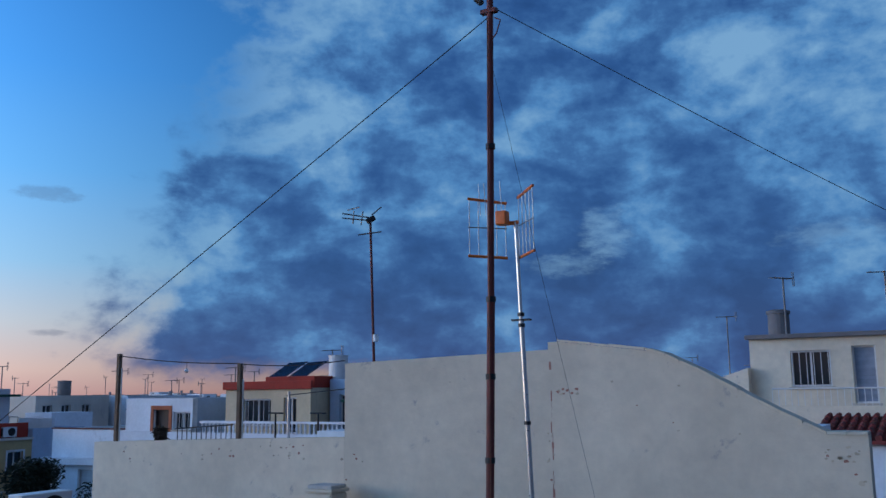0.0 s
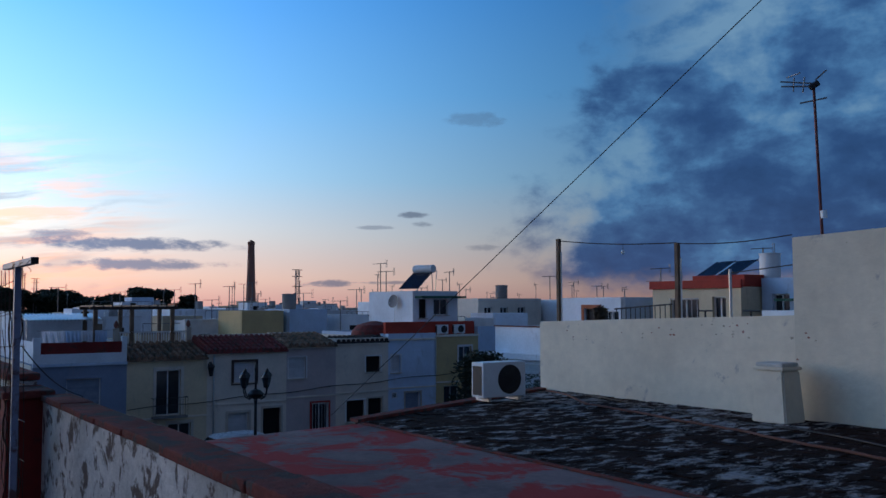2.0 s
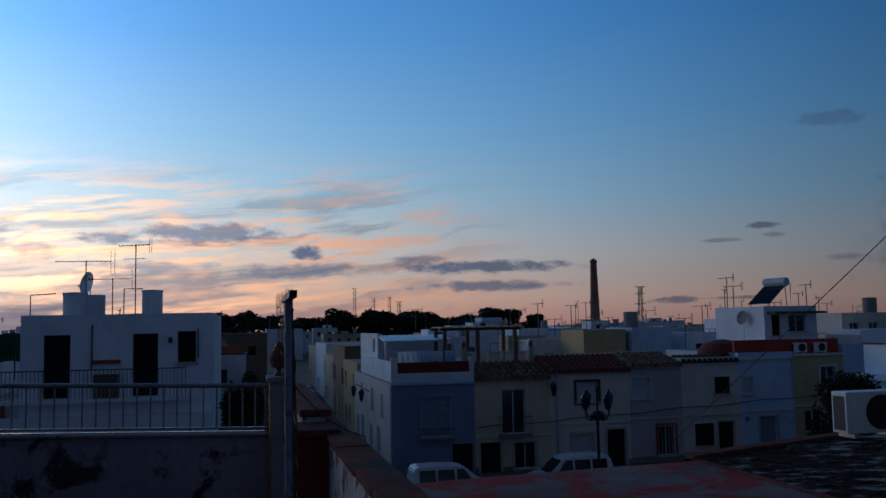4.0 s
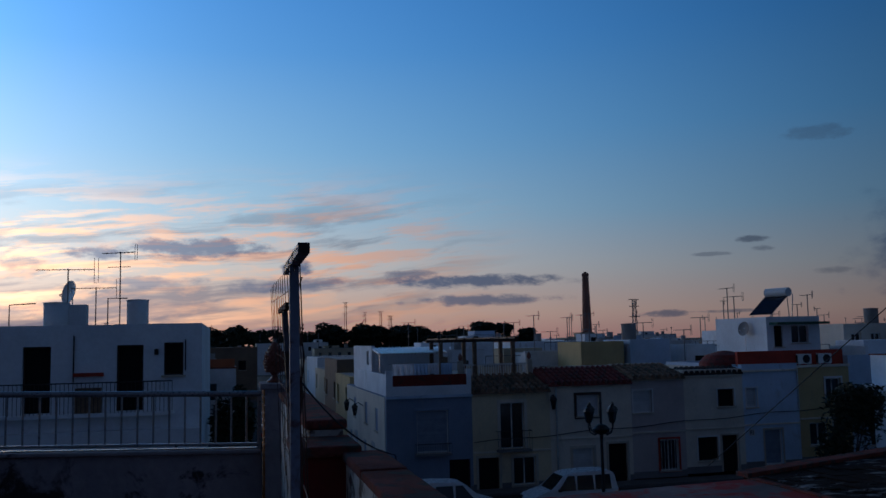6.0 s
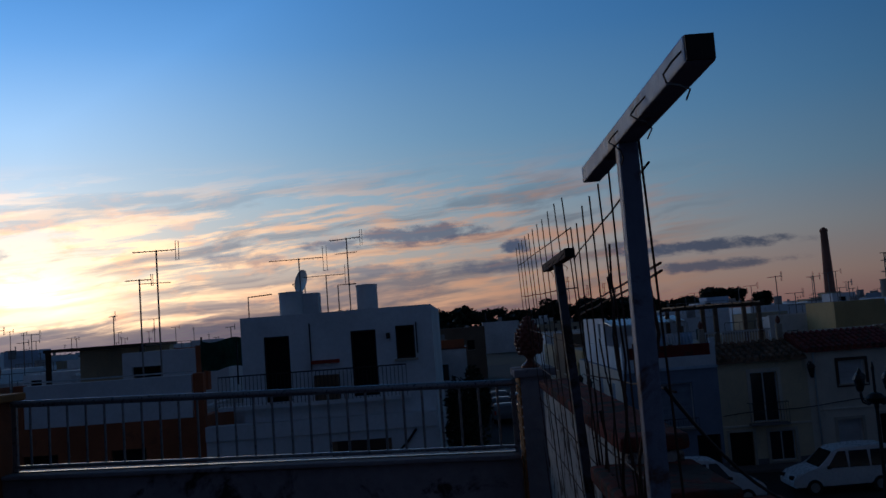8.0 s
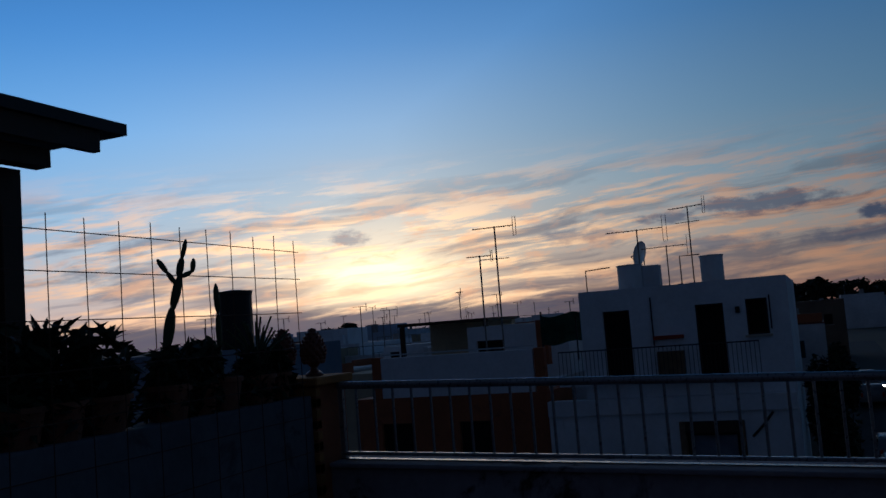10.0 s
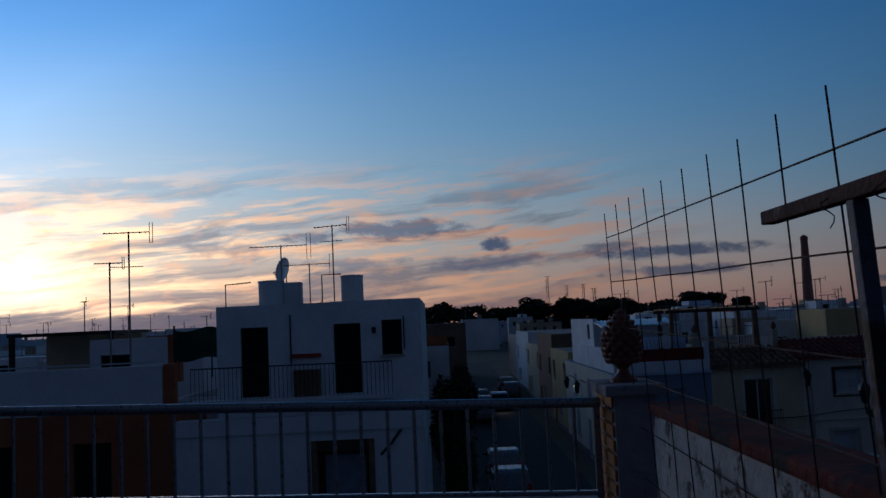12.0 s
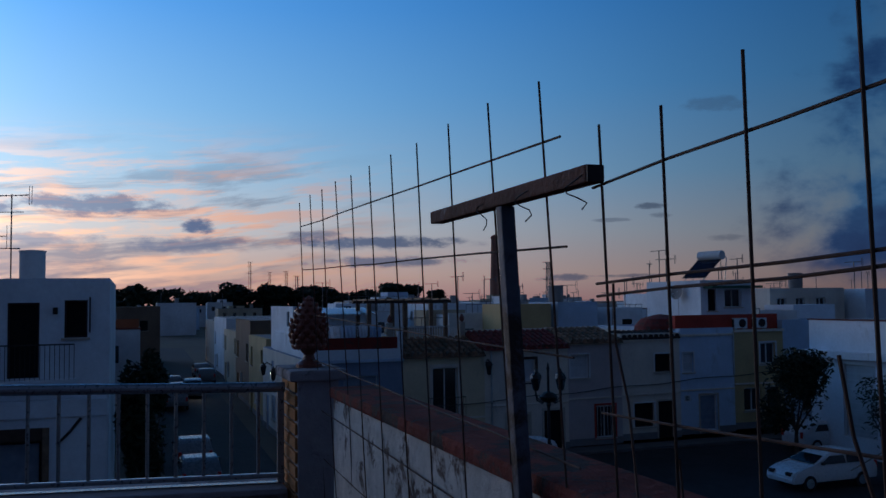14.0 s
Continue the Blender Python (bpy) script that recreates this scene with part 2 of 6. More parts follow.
M = dict(
    white=mat("white_limewash", (0.76, 0.79, 0.82), 0.9, var=0.14, scale=0.5, stain=(0.42, 0.40, 0.37), amount=0.5, cover=0.62, stain_scale=0.9, streak=True, bump=0.25, bump_scale=14),
    wall=mat("old_white_wall", (0.74, 0.65, 0.50), 0.92, var=0.16, scale=0.45, stain=(0.40, 0.36, 0.32), amount=0.75, cover=0.635, stain_scale=2.6, bump=0.5, bump_scale=9),
    peel=mat("peeling_whitewash", (0.62, 0.56, 0.50), 0.95, var=0.35, scale=1.4, stain=(0.11, 0.07, 0.055), amount=0.97, cover=0.525, stain_scale=6.5, bump=0.8, bump_scale=18),
    # whitewash greyed in its base for the backlit side; black patches are real stains
    railwall=mat("shaded_stained_parapet_paint", (0.36, 0.33, 0.35), 0.9, var=0.3, scale=1.0, stain=(0.035, 0.03, 0.033), amount=0.97, cover=0.535, stain_scale=1.9, bump=0.6, bump_scale=16),
    # white wall whose base colour is darkened for its shade; the stains are grime
    tilewall=mat("shaded_grimy_white_wall", (0.15, 0.155, 0.18), 0.9, var=0.3, scale=1.0, stain=(0.06, 0.055, 0.06), amount=0.8, cover=0.6, stain_scale=2.0, bump=0.4),
    blue=mat("pale_blue_paint", (0.50, 0.60, 0.72), 0.9, var=0.15, stain=(0.3, 0.32, 0.35), amount=0.4, cover=0.6, streak=True),
    grey=mat("blue_grey_paint", (0.23, 0.28, 0.37), 0.9, var=0.16, stain=(0.26, 0.27, 0.3), amount=0.4, cover=0.6, streak=True),
    cream=mat("cream_paint", (0.66, 0.54, 0.36), 0.9, var=0.15, stain=(0.34, 0.3, 0.24), amount=0.45, cover=0.6, streak=True),
    ivory=mat("ivory_paint", (0.68, 0.60, 0.50), 0.9, var=0.15, stain=(0.36, 0.33, 0.28), amount=0.4, cover=0.6, streak=True),
    lilac=mat("grey_lilac_paint", (0.52, 0.44, 0.42), 0.9, var=0.15, stain=(0.32, 0.3, 0.3), amount=0.4, cover=0.6, streak=True),
    yellow=mat("yellow_ochre_paint", (0.54, 0.40, 0.20), 0.9, var=0.15, stain=(0.32, 0.26, 0.17), amount=0.4, cover=0.6, streak=True),
    orange=mat("terracotta_paint", (0.42, 0.13, 0.06), 0.9, var=0.2, stain=(0.2, 0.07, 0.04), amount=0.5, cover=0.58),
    redpaint=mat("red_roof_paint", (0.42, 0.05, 0.03), 0.85, var=0.25, stain=(0.2, 0.03, 0.02), amount=0.5, cover=0.56),
    darktile=mat("dark_red_roof_tile", (0.25, 0.05, 0.042), 0.9, var=0.35, scale=1.5, stain=(0.07, 0.045, 0.035), amount=0.8, cover=0.52, stain_scale=3.0, bump=0.5),
    soot=mat("blackened_roof_tile", (0.045, 0.035, 0.032), 0.95, var=0.4, scale=1.5, bump=0.5),
    brownwall=mat("brown_render", (0.21, 0.15, 0.105), 0.95, var=0.2, scale=0.4),
    carsilver=mat("dusty_grey_car_paint", (0.19, 0.20, 0.215), 0.3, var=0.05, bump=0, spec=0.5),
    plinth=mat("grey_plinth", (0.20, 0.19, 0.19), 0.9, var=0.2),
    tile=mat("clay_roof_tile", (0.36, 0.10, 0.06), 0.9, var=0.4, scale=1.5, stain=(0.11, 0.085, 0.06), amount=0.8, cover=0.52, stain_scale=3.0, bump=0.5),
    oldtile=mat("mossy_roof_tile", (0.27, 0.16, 0.10), 0.95, var=0.45, scale=1.5, stain=(0.08, 0.075, 0.05), amount=0.85, cover=0.5, stain_scale=2.5, bump=0.6),
    redroof=mat("worn_red_roof_coating", (0.24, 0.165, 0.155), 0.9, var=0.4, scale=0.9, stain=(0.40, 0.035, 0.03), amount=0.9, cover=0.475, stain_scale=1.1, bump=0.5, bump_scale=12, spec=0.1),
    asphalt=mat("asphalt", (0.035, 0.035, 0.037), 0.9, var=0.3, scale=0.3, stain=(0.055, 0.055, 0.055), amount=0.5, cover=0.58, bump=0.3, bump_scale=60),
    paving=mat("pavement_tile", (0.14, 0.13, 0.125), 0.9, var=0.2),
    earth=mat("far_ground", (0.10, 0.085, 0.06), 1.0, var=0.4, scale=0.02),
    terrace=mat("red_terrace_tile", (0.21, 0.025, 0.02), 0.75, var=0.3, scale=1.2, stain=(0.09, 0.05, 0.04), amount=0.6, cover=0.55),
    darkred=mat("dark_red_paint", (0.21, 0.022, 0.018), 0.85, var=0.3, scale=1.4, stain=(0.07, 0.03, 0.025), amount=0.7, cover=0.55),
    cap=mat("worn_red_coping", (0.22, 0.06, 0.047), 0.9, var=0.5, scale=2.6, stain=(0.07, 0.06, 0.055), amount=0.9, cover=0.50, stain_scale=6.0, bump=0.9, spec=0.1),
    brick=mat("orange_brick", (0.46, 0.19, 0.06), 0.85, var=0.3, scale=3.0),
    mortar=mat("pale_mortar", (0.55, 0.52, 0.47), 0.95, var=0.2, scale=3.0),
    clay=mat("dark_glazed_clay", (0.23, 0.075, 0.05), 0.45, var=0.35, scale=4.0),
    galv=mat("galvanised_steel", (0.55, 0.57, 0.58), 0.35, 0.9, var=0.15, scale=3.0, bump=0.05),
    wet=mat("damp_worn_coping", (0.16, 0.15, 0.15), 0.28, var=0.3, scale=2.0, bump=0.1, spec=0.6),
    rail=mat("grey_painted_rail", (0.30, 0.31, 0.33), 0.33, 0.6, var=0.2, scale=4.0, bump=0.1),
    postpaint=mat("blue_grey_painted_steel", (0.22, 0.26, 0.35), 0.55, 0.2, var=0.25, scale=3.0, stain=(0.11, 0.05, 0.03), amount=0.85, cover=0.52, stain_scale=5),
    rust=mat("rusty_steel", (0.14, 0.06, 0.04), 0.85, 0.2, var=0.5, scale=6.0, stain=(0.30, 0.28, 0.27), amount=0.7, cover=0.6, stain_scale=9, bump=0.5),
    oldpost=mat("worn_dark_steel_paint", (0.11, 0.12, 0.155), 0.6, 0.2, var=0.35, scale=3.0, stain=(0.04, 0.025, 0.02), amount=0.95, cover=0.49, stain_scale=4, bump=0.4),
    rustpole=mat("red_oxide_pole", (0.15, 0.035, 0.03), 0.6, 0.1, var=0.35, scale=2.0, stain=(0.07, 0.03, 0.03), amount=0.7, cover=0.55, stain_scale=5),
    wire=mat("dark_wire", (0.045, 0.04, 0.04), 0.6, 0.5, var=0.3, scale=8.0, bump=0),
    meshwire=mat("rusted_mesh_wire", (0.10, 0.055, 0.04), 0.75, 0.3, var=0.4, scale=8.0, bump=0),
    antenna=mat("weathered_aluminium", (0.22, 0.21, 0.21), 0.5, 0.6, var=0.25, scale=5.0, bump=0),
    whiterod=mat("white_rod", (0.75, 0.76, 0.78), 0.4, 0.3, var=0.1, bump=0),
    orangepl=mat("orange_plastic", (0.75, 0.17, 0.03), 0.5, var=0.15, scale=5.0, bump=0),
    plastic=mat("white_enamel", (0.72, 0.73, 0.72), 0.45, var=0.1, scale=2.0, bump=0.03),
    black=mat("black_plastic", (0.02, 0.02, 0.022), 0.5, var=0.2, bump=0),
    iron=mat("black_iron", (0.03, 0.03, 0.032), 0.5, 0.4, var=0.2, bump=0.1),
    wood=mat("grey_brown_wood", (0.20, 0.13, 0.085), 0.85, var=0.35, scale=4.0, bump=0.3),
    darkwood=mat("dark_varnished_wood", (0.06, 0.035, 0.025), 0.6, var=0.3, scale=3.0),
    bluewood=mat("blue_grey_shutter", (0.26, 0.30, 0.37), 0.7, var=0.2, scale=3.0),
    shutter=mat("pale_roller_shutter", (0.55, 0.56, 0.57), 0.6, var=0.12, scale=3.0),
    frame=mat("white_frame_paint", (0.68, 0.68, 0.67), 0.6, var=0.1, bump=0.05),
    surround=mat("stone_coloured_surround", (0.50, 0.44, 0.36), 0.85, var=0.2),
    glass=glass("window_glass"),
    panel=glass("solar_glass", (0.012, 0.02, 0.05)),
    # near-black colour that paints the shade inside doorways and open windows
    dark=mat("painted_dark_interior", (0.010, 0.010, 0.010), 0.95, var=0.2, bump=0),
    dish=mat("pale_blue_dish_paint", (0.42, 0.52, 0.60), 0.55, var=0.12, scale=2.5, bump=0.05),
    net=mat("green_shade_net", (0.03, 0.10, 0.07), 0.9, var=0.4, scale=2.0),
    leaf=mat("dark_foliage", (0.03, 0.045, 0.022), 0.7, var=0.5, scale=2.0, bump=0, spread=0.2),
    cactus=mat("cactus_skin", (0.07, 0.10, 0.05), 0.6, var=0.3, scale=6.0, bump=0.2),
    bark=mat("bark", (0.09, 0.07, 0.05), 0.95, var=0.4, scale=4.0, bump=0.6),
    chimney=mat("old_factory_brick", (0.38, 0.18, 0.13), 0.95, var=0.3, scale=0.15, bump=0),
    farwhite=mat("far_white_wall", (0.80, 0.80, 0.80), 0.95, var=0.2, scale=0.15, bump=0, spread=0.2),
    fartan=mat("far_tan_wall", (0.50, 0.42, 0.30), 0.95, var=0.2, scale=0.15, bump=0, spread=0.2),
    farroof=mat("far_roof", (0.34, 0.31, 0.29), 0.95, var=0.3, scale=0.2, bump=0),
    carpaint=mat("white_car_paint", (0.70, 0.71, 0.72), 0.3, var=0.05, bump=0, spec=0.5),
    tyre=mat("tyre_rubber", (0.02, 0.02, 0.02), 0.9, var=0.2, bump=0),
    cloth=mat("white_laundry", (0.72, 0.74, 0.78), 0.9, var=0.1, scale=2.0, bump=0.1),
    pot=mat("clay_pot", (0.25, 0.10, 0.06), 0.85, var=0.3, scale=4.0),
    soil=mat("soil", (0.05, 0.04, 0.03), 1.0, var=0.3, bump=0),
    redlamp=mat("red_plastic", (0.5, 0.03, 0.02), 0.4, var=0.1, bump=0),
    copper=mat("terracotta_hose", (0.15, 0.055, 0.035), 0.7, var=0.3, scale=4.0, bump=0),
)


def roof_tile_material():
    """Paving of small dark tiles with pale lichen streaked along their rows."""
    k = mat("lichen_covered_roof_paving", (0.030, 0.017, 0.014), 0.95, var=0.6, scale=1.3, bump=0.6, bump_scale=14, spec=0.05)
    nt = k.node_tree
    N, L = nt.nodes, nt.links
    b = N["Principled BSDF"]
    src = b.inputs["Base Color"].links[0].from_socket
    geo = N.new("ShaderNodeNewGeometry")
    mp = N.new("ShaderNodeMapping")
    mp.inputs["Scale"].default_value = (4.2, 1.7, 1)
    mp.inputs["Rotation"].default_value = (0, 0, radians(8))
    L.new(geo.outputs["Position"], mp.inputs[0])
    n1 = N.new("ShaderNodeTexNoise")
    n1.inputs["Scale"].default_value, n1.inputs["Detail"].default_value, n1.inputs["Roughness"].default_value = 1.25, 7.0, 0.7
    L.new(mp.outputs[0], n1.inputs["Vector"])
    n2 = N.new("ShaderNodeTexNoise")
    n2.inputs["Scale"].default_value, n2.inputs["Detail"].default_value = 0.35, 3.0
    L.new(geo.outputs["Position"], n2.inputs["Vector"])
    a = N.new("ShaderNodeMath")
    a.operation = "MULTIPLY_ADD"
    L.new(n2.outputs["Fac"], a.inputs[0])
    a.inputs[1].default_value = 0.35
    L.new(n1.outputs["Fac"], a.inputs[2])
    r = N.new("ShaderNodeMapRange")
    L.new(a.outputs[0], r.inputs[0])
    for i, q in enumerate((0.675, 0.78, 0.0, 0.95)):
        r.inputs[i + 1].default_value = q
    mx = N.new("ShaderNodeMix")
    mx.data_type = "RGBA"
    L.new(r.outputs[0], mx.inputs[0])
    L.new(src, mx.inputs[6])
    mx.inputs[7].default_value = (0.33, 0.31, 0.30, 1)
    L.new(mx.outputs[2], b.inputs["Base Color"])
    return k


M["paving_roof"] = roof_tile_material()
lit = bpy.data.materials.new("lit_headlight")
lit.use_nodes = True
lit.node_tree.nodes["Principled BSDF"].inputs["Emission Color"].default_value = (1.0, 0.9, 0.75, 1)
lit.node_tree.nodes["Principled BSDF"].inputs["Emission Strength"].default_value = 60.0
M["lit"] = lit

# ---------------------------------------------------------------- building tools
ORIGIN = {}


def thing(name, loc=(0, 0, 0), rz=0.0, label="", category="", group="", kind="", world=False):
    """A top-level Empty at the thing's base. world: its parts are given in world coordinates."""
    e = new(name)
    e.matrix_world = pose(*loc, 0, 0, rz)
    tagged(e, label, category, group, kind)
    if world:
        ORIGIN[e] = Vector(loc)
    return e


def part(name, bm, material, parent, label=""):
    top = parent
    while top.parent:
        top = top.parent
    if top in ORIGIN:
        bmesh.ops.translate(bm, verts=bm.verts, vec=-ORIGIN[top])
    me = bpy.data.meshes.new(name)
    bmesh.ops.recalc_face_normals(bm, faces=bm.faces)
    bm.to_mesh(me)
    bm.free()
    me.materials.append(M[material] if isinstance(material, str) else material)
    o = new(name, me)
    o.parent = parent
    if label:
        o["label"] = label
    return o


def solid(name, bm, material, label="", category="", group="", kind=""):
    """A top-level thing or a piece of the setting that is one mesh."""
    me = bpy.data.meshes.new(name)
    bmesh.ops.recalc_face_normals(bm, faces=bm.faces)
    bm.to_mesh(me)
    bm.free()
    me.materials.append(M[material] if isinstance(material, str) else material)
    return tagged(new(name, me), label, category, group, kind)


def bx(x0, x1, y0, y1, z0, z1, bm=None, bev=0.0):
    bm = bm or bmesh.new()
    m = Matrix.LocRotScale(((x0 + x1) / 2, (y0 + y1) / 2, (z0 + z1) / 2), None, (abs(x1 - x0), abs(y1 - y0), abs(z1 - z0)))
    r = bmesh.ops.create_cube(bm, size=1.0, matrix=m)
    if bev:
        es = list({e for v in r["verts"] for e in v.link_edges})
        bmesh.ops.bevel(bm, geom=es, offset=bev, segments=2, affect="EDGES", profile=0.6)
    return bm


def cy(p0, p1, r0, r1=None, n=10, bm=None):
    bm = bm or bmesh.new()
    p0, p1 = Vector(p0), Vector(p1)
    d = p1 - p0
    q = d.to_track_quat("Z", "Y")
    m = Matrix.LocRotScale((p0 + p1) / 2, q, None)
    bmesh.ops.create_cone(bm, cap_ends=True, segments=n, radius1=r0, radius2=r0 if r1 is None else r1, depth=d.length, matrix=m)
    return bm


def path_tube(pts, r, n=6, bm=None):
    """One tube swept along a line of points."""
    bm = bm or bmesh.new()
    pts = [Vector(p) for p in pts]
    rings, up = [], None
    for i, p in enumerate(pts):
        d = (pts[min(i + 1, len(pts) - 1)] - pts[max(i - 1, 0)]).normalized()
        if up is None:
            up = d.orthogonal().normalized()
        up = (up - d * up.dot(d)).normalized() if (up - d * up.dot(d)).length > 1e-6 else d.orthogonal().normalized()
        side = d.cross(up)
        rings.append([bm.verts.new(p + r * (math.cos(2 * math.pi * k / n) * up + math.sin(2 * math.pi * k / n) * side)) for k in range(n)])
    for a, b in zip(rings, rings[1:]):
        for k in range(n):
            bm.faces.new((a[k], a[(k + 1) % n], b[(k + 1) % n], b[k]))
    bm.faces.new(rings[0][::-1])
    bm.faces.new(rings[-1])
    return bm


def lathe(profile, centre=(0, 0, 0), n=16, bm=None):
    bm = bm or bmesh.new()
    rings = []
    for r, z in profile:
        rings.append([bm.verts.new((centre[0] + max(r, 0.0005) * math.cos(2 * math.pi * i / n), centre[1] + max(r, 0.0005) * math.sin(2 * math.pi * i / n), centre[2] + z)) for i in range(n)])
    for a, b in zip(rings, rings[1:]):
        for i in range(n):
            bm.faces.new((a[i], a[(i + 1) % n], b[(i + 1) % n], b[i]))
    bm.faces.new(rings[0][::-1])
    bm.faces.new(rings[-1])
    return bm


def slab(pts, z0, z1, bm=None):
    """A prism over a polygon in plan."""
    bm = bm or bmesh.new()
    lo, hi = [bm.verts.new((x, y, z0)) for x, y in pts], [bm.verts.new((x, y, z1)) for x, y in pts]
    n = len(pts)
    for i in range(n):
        bm.faces.new((lo[i], lo[(i + 1) % n], hi[(i + 1) % n], hi[i]))
    bm.faces.new(lo[::-1])
    bm.faces.new(hi)
    return bm


def upright(pts, y0, y1, bm=None):
    """A prism over a polygon in x and z, from y0 to y1."""
    bm = bm or bmesh.new()
    lo, hi = [bm.verts.new((x, y0, z)) for x, z in pts], [bm.verts.new((x, y1, z)) for x, z in pts]
    n = len(pts)
    for i in range(n):
        bm.faces.new((lo[i], lo[(i + 1) % n], hi[(i + 1) % n], hi[i]))
    bm.faces.new(lo[::-1])
    bm.faces.new(hi)
    return bm


def pierced(u0, u1, z0, z1, y0, y1, holes, bm=None):
    """A wall in local x and z with openings that go through it."""
    bm = bm or bmesh.new()
    us = sorted({u0, u1, *[h[i] for h in holes for i in (0, 1)]})
    zs = sorted({z0, z1, *[h[i] for h in holes for i in (2, 3)]})
    for a, b in zip(us, us[1:]):
        for c, d in zip(zs, zs[1:]):
            mu, mz = (a + b) / 2, (c + d) / 2
            if not any(h[0] < mu < h[1] and h[2] < mz < h[3] for h in holes):
                bx(a, b, y0, y1, c, d, bm)
    bmesh.ops.remove_doubles(bm, verts=bm.verts[:], dist=0.0005)
    seen = {}
    for f in bm.faces:
        seen.setdefault(frozenset(f.verts), []).append(f)
    bmesh.ops.delete(bm, geom=[f for q in seen.values() if len(q) > 1 for f in q], context="FACES")
    return bm

# ---------------------------------------------------------------- ground and streets
solid("ground", slab([(-2500, -2500), (1500, -2500), (1500, 2500), (-2500, 2500)], -2.5, -1.56), "earth", "dry flat land that runs to the horizon", "ground", kind="structure")
solid("road", slab([(-170, 1.6), (-47, 1.6), (-34, 1.2), (-34, -40), (-11, -40), (-11, 60), (-46.3, 60), (-46.3, 6.6), (-170, 8.5)], -1.558, -1.5), "asphalt", "dark asphalt street and small square", "road", kind="structure")
solid("pavement", slab([(-47.8, 8.0), (-46.4, 8.0), (-46.4, 60), (-47.8, 60)], -1.5, -1.36), "paving", "raised grey pavement along the row of houses", "pavement", kind="structure")

# ---------------------------------------------------------------- own terrace
solid("floor", bx(-10.35, 3.2, -2.9, 1.1, 4.4, 4.7), "terrace", "dark red tiled terrace floor", "floor", kind="structure")
solid("wall_base", bx(-10.3, 3.2, -2.85, 1.05, -1.5, 4.4), "white", "white wall of the house below the terrace", "wall", kind="structure")



def sag(bm):
    """The front parapet and its railing fall a little towards the street corner."""
    for v in bm.verts:
        if v.co.z > 5.0:
            v.co.z += 0.03 * (0.845 - v.co.y)
    return bm


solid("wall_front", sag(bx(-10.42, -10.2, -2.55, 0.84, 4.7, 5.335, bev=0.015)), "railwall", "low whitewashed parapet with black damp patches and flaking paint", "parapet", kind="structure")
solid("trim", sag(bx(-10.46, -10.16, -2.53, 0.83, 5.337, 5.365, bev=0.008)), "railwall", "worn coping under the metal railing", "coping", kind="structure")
solid("trim_drip", sag(bx(-10.335, -10.285, -2.52, 0.82, 5.366, 5.372)), "wet", "damp strip under the railing that catches the sky", "coping", kind="structure")


def side_parapet():
    p = thing("wall_side", (-6, 1.25, 4.7), label="old parapet with flaking whitewash and worn red coping", category="parapet", kind="structure", world=True)
    part("wall", bx(-9.86, -7.02, 0.98, 1.15, 4.7, 5.80, bev=0.01), "peel", p)
    part("coping", bx(-9.86, -7.02, 0.96, 1.17, 5.802, 5.85, bev=0.015), "cap", p, "worn red coping")
    part("wall", bx(-6.6, 3.2, 1.11, 1.26, 4.7, 5.70, bev=0.01), "peel", p)
    bm = bmesh.new()
    x = -6.6
    rnd = random.Random(3)
    while x < 3.2:
        w = 0.5 + rnd.random() * 0.5
        j = rnd.uniform(-0.014, 0.014)
        bx(x, x + w - 0.003, 1.09 + j, 1.28 + j, 5.702, 5.745 + rnd.uniform(-0.010, 0.008), bm, 0.011)
        x += w
    part("coping", bm, "cap", p, "worn red coping of short tiles")
    part("pillar", bx(-7.02, -6.6, 0.90, 1.15, 4.7, 5.72, bev=0.012), "darkred", p, "dark red painted pillar")
    part("pillar_cap", bx(-7.06, -6.56, 0.87, 1.18, 5.722, 5.77, bev=0.012), "cap", p)


side_parapet()


def railing():
    y0, y1, x = -2.52, 0.84, -10.31
    r = thing("railing", (x, (y0 + y1) / 2, 5.37), label="grey metal railing with slim round bars on the parapet", category="railing", world=True)
    part("top_rail", sag(cy((x, y0, 5.815), (x, y1, 5.815), 0.024, n=14)), "rail", r)
    part("bottom_rail", sag(bx(x - 0.016, x + 0.016, y0, y1, 5.390, 5.412, bev=0.006)), "rail", r)
    n = 27
    for i in range(1, n):
        y = y0 + (y1 - y0) * i / n
        part("baluster", sag(cy((x, y, 5.412), (x, y, 5.80), 0.0085, n=8)), "rail", r)
    for y in (y0 + 0.02, y1 - 0.02):
        part("end_post", sag(bx(x - 0.015, x + 0.015, y - 0.015, y + 0.015, 5.366, 5.80)), "rail", r)


railing()


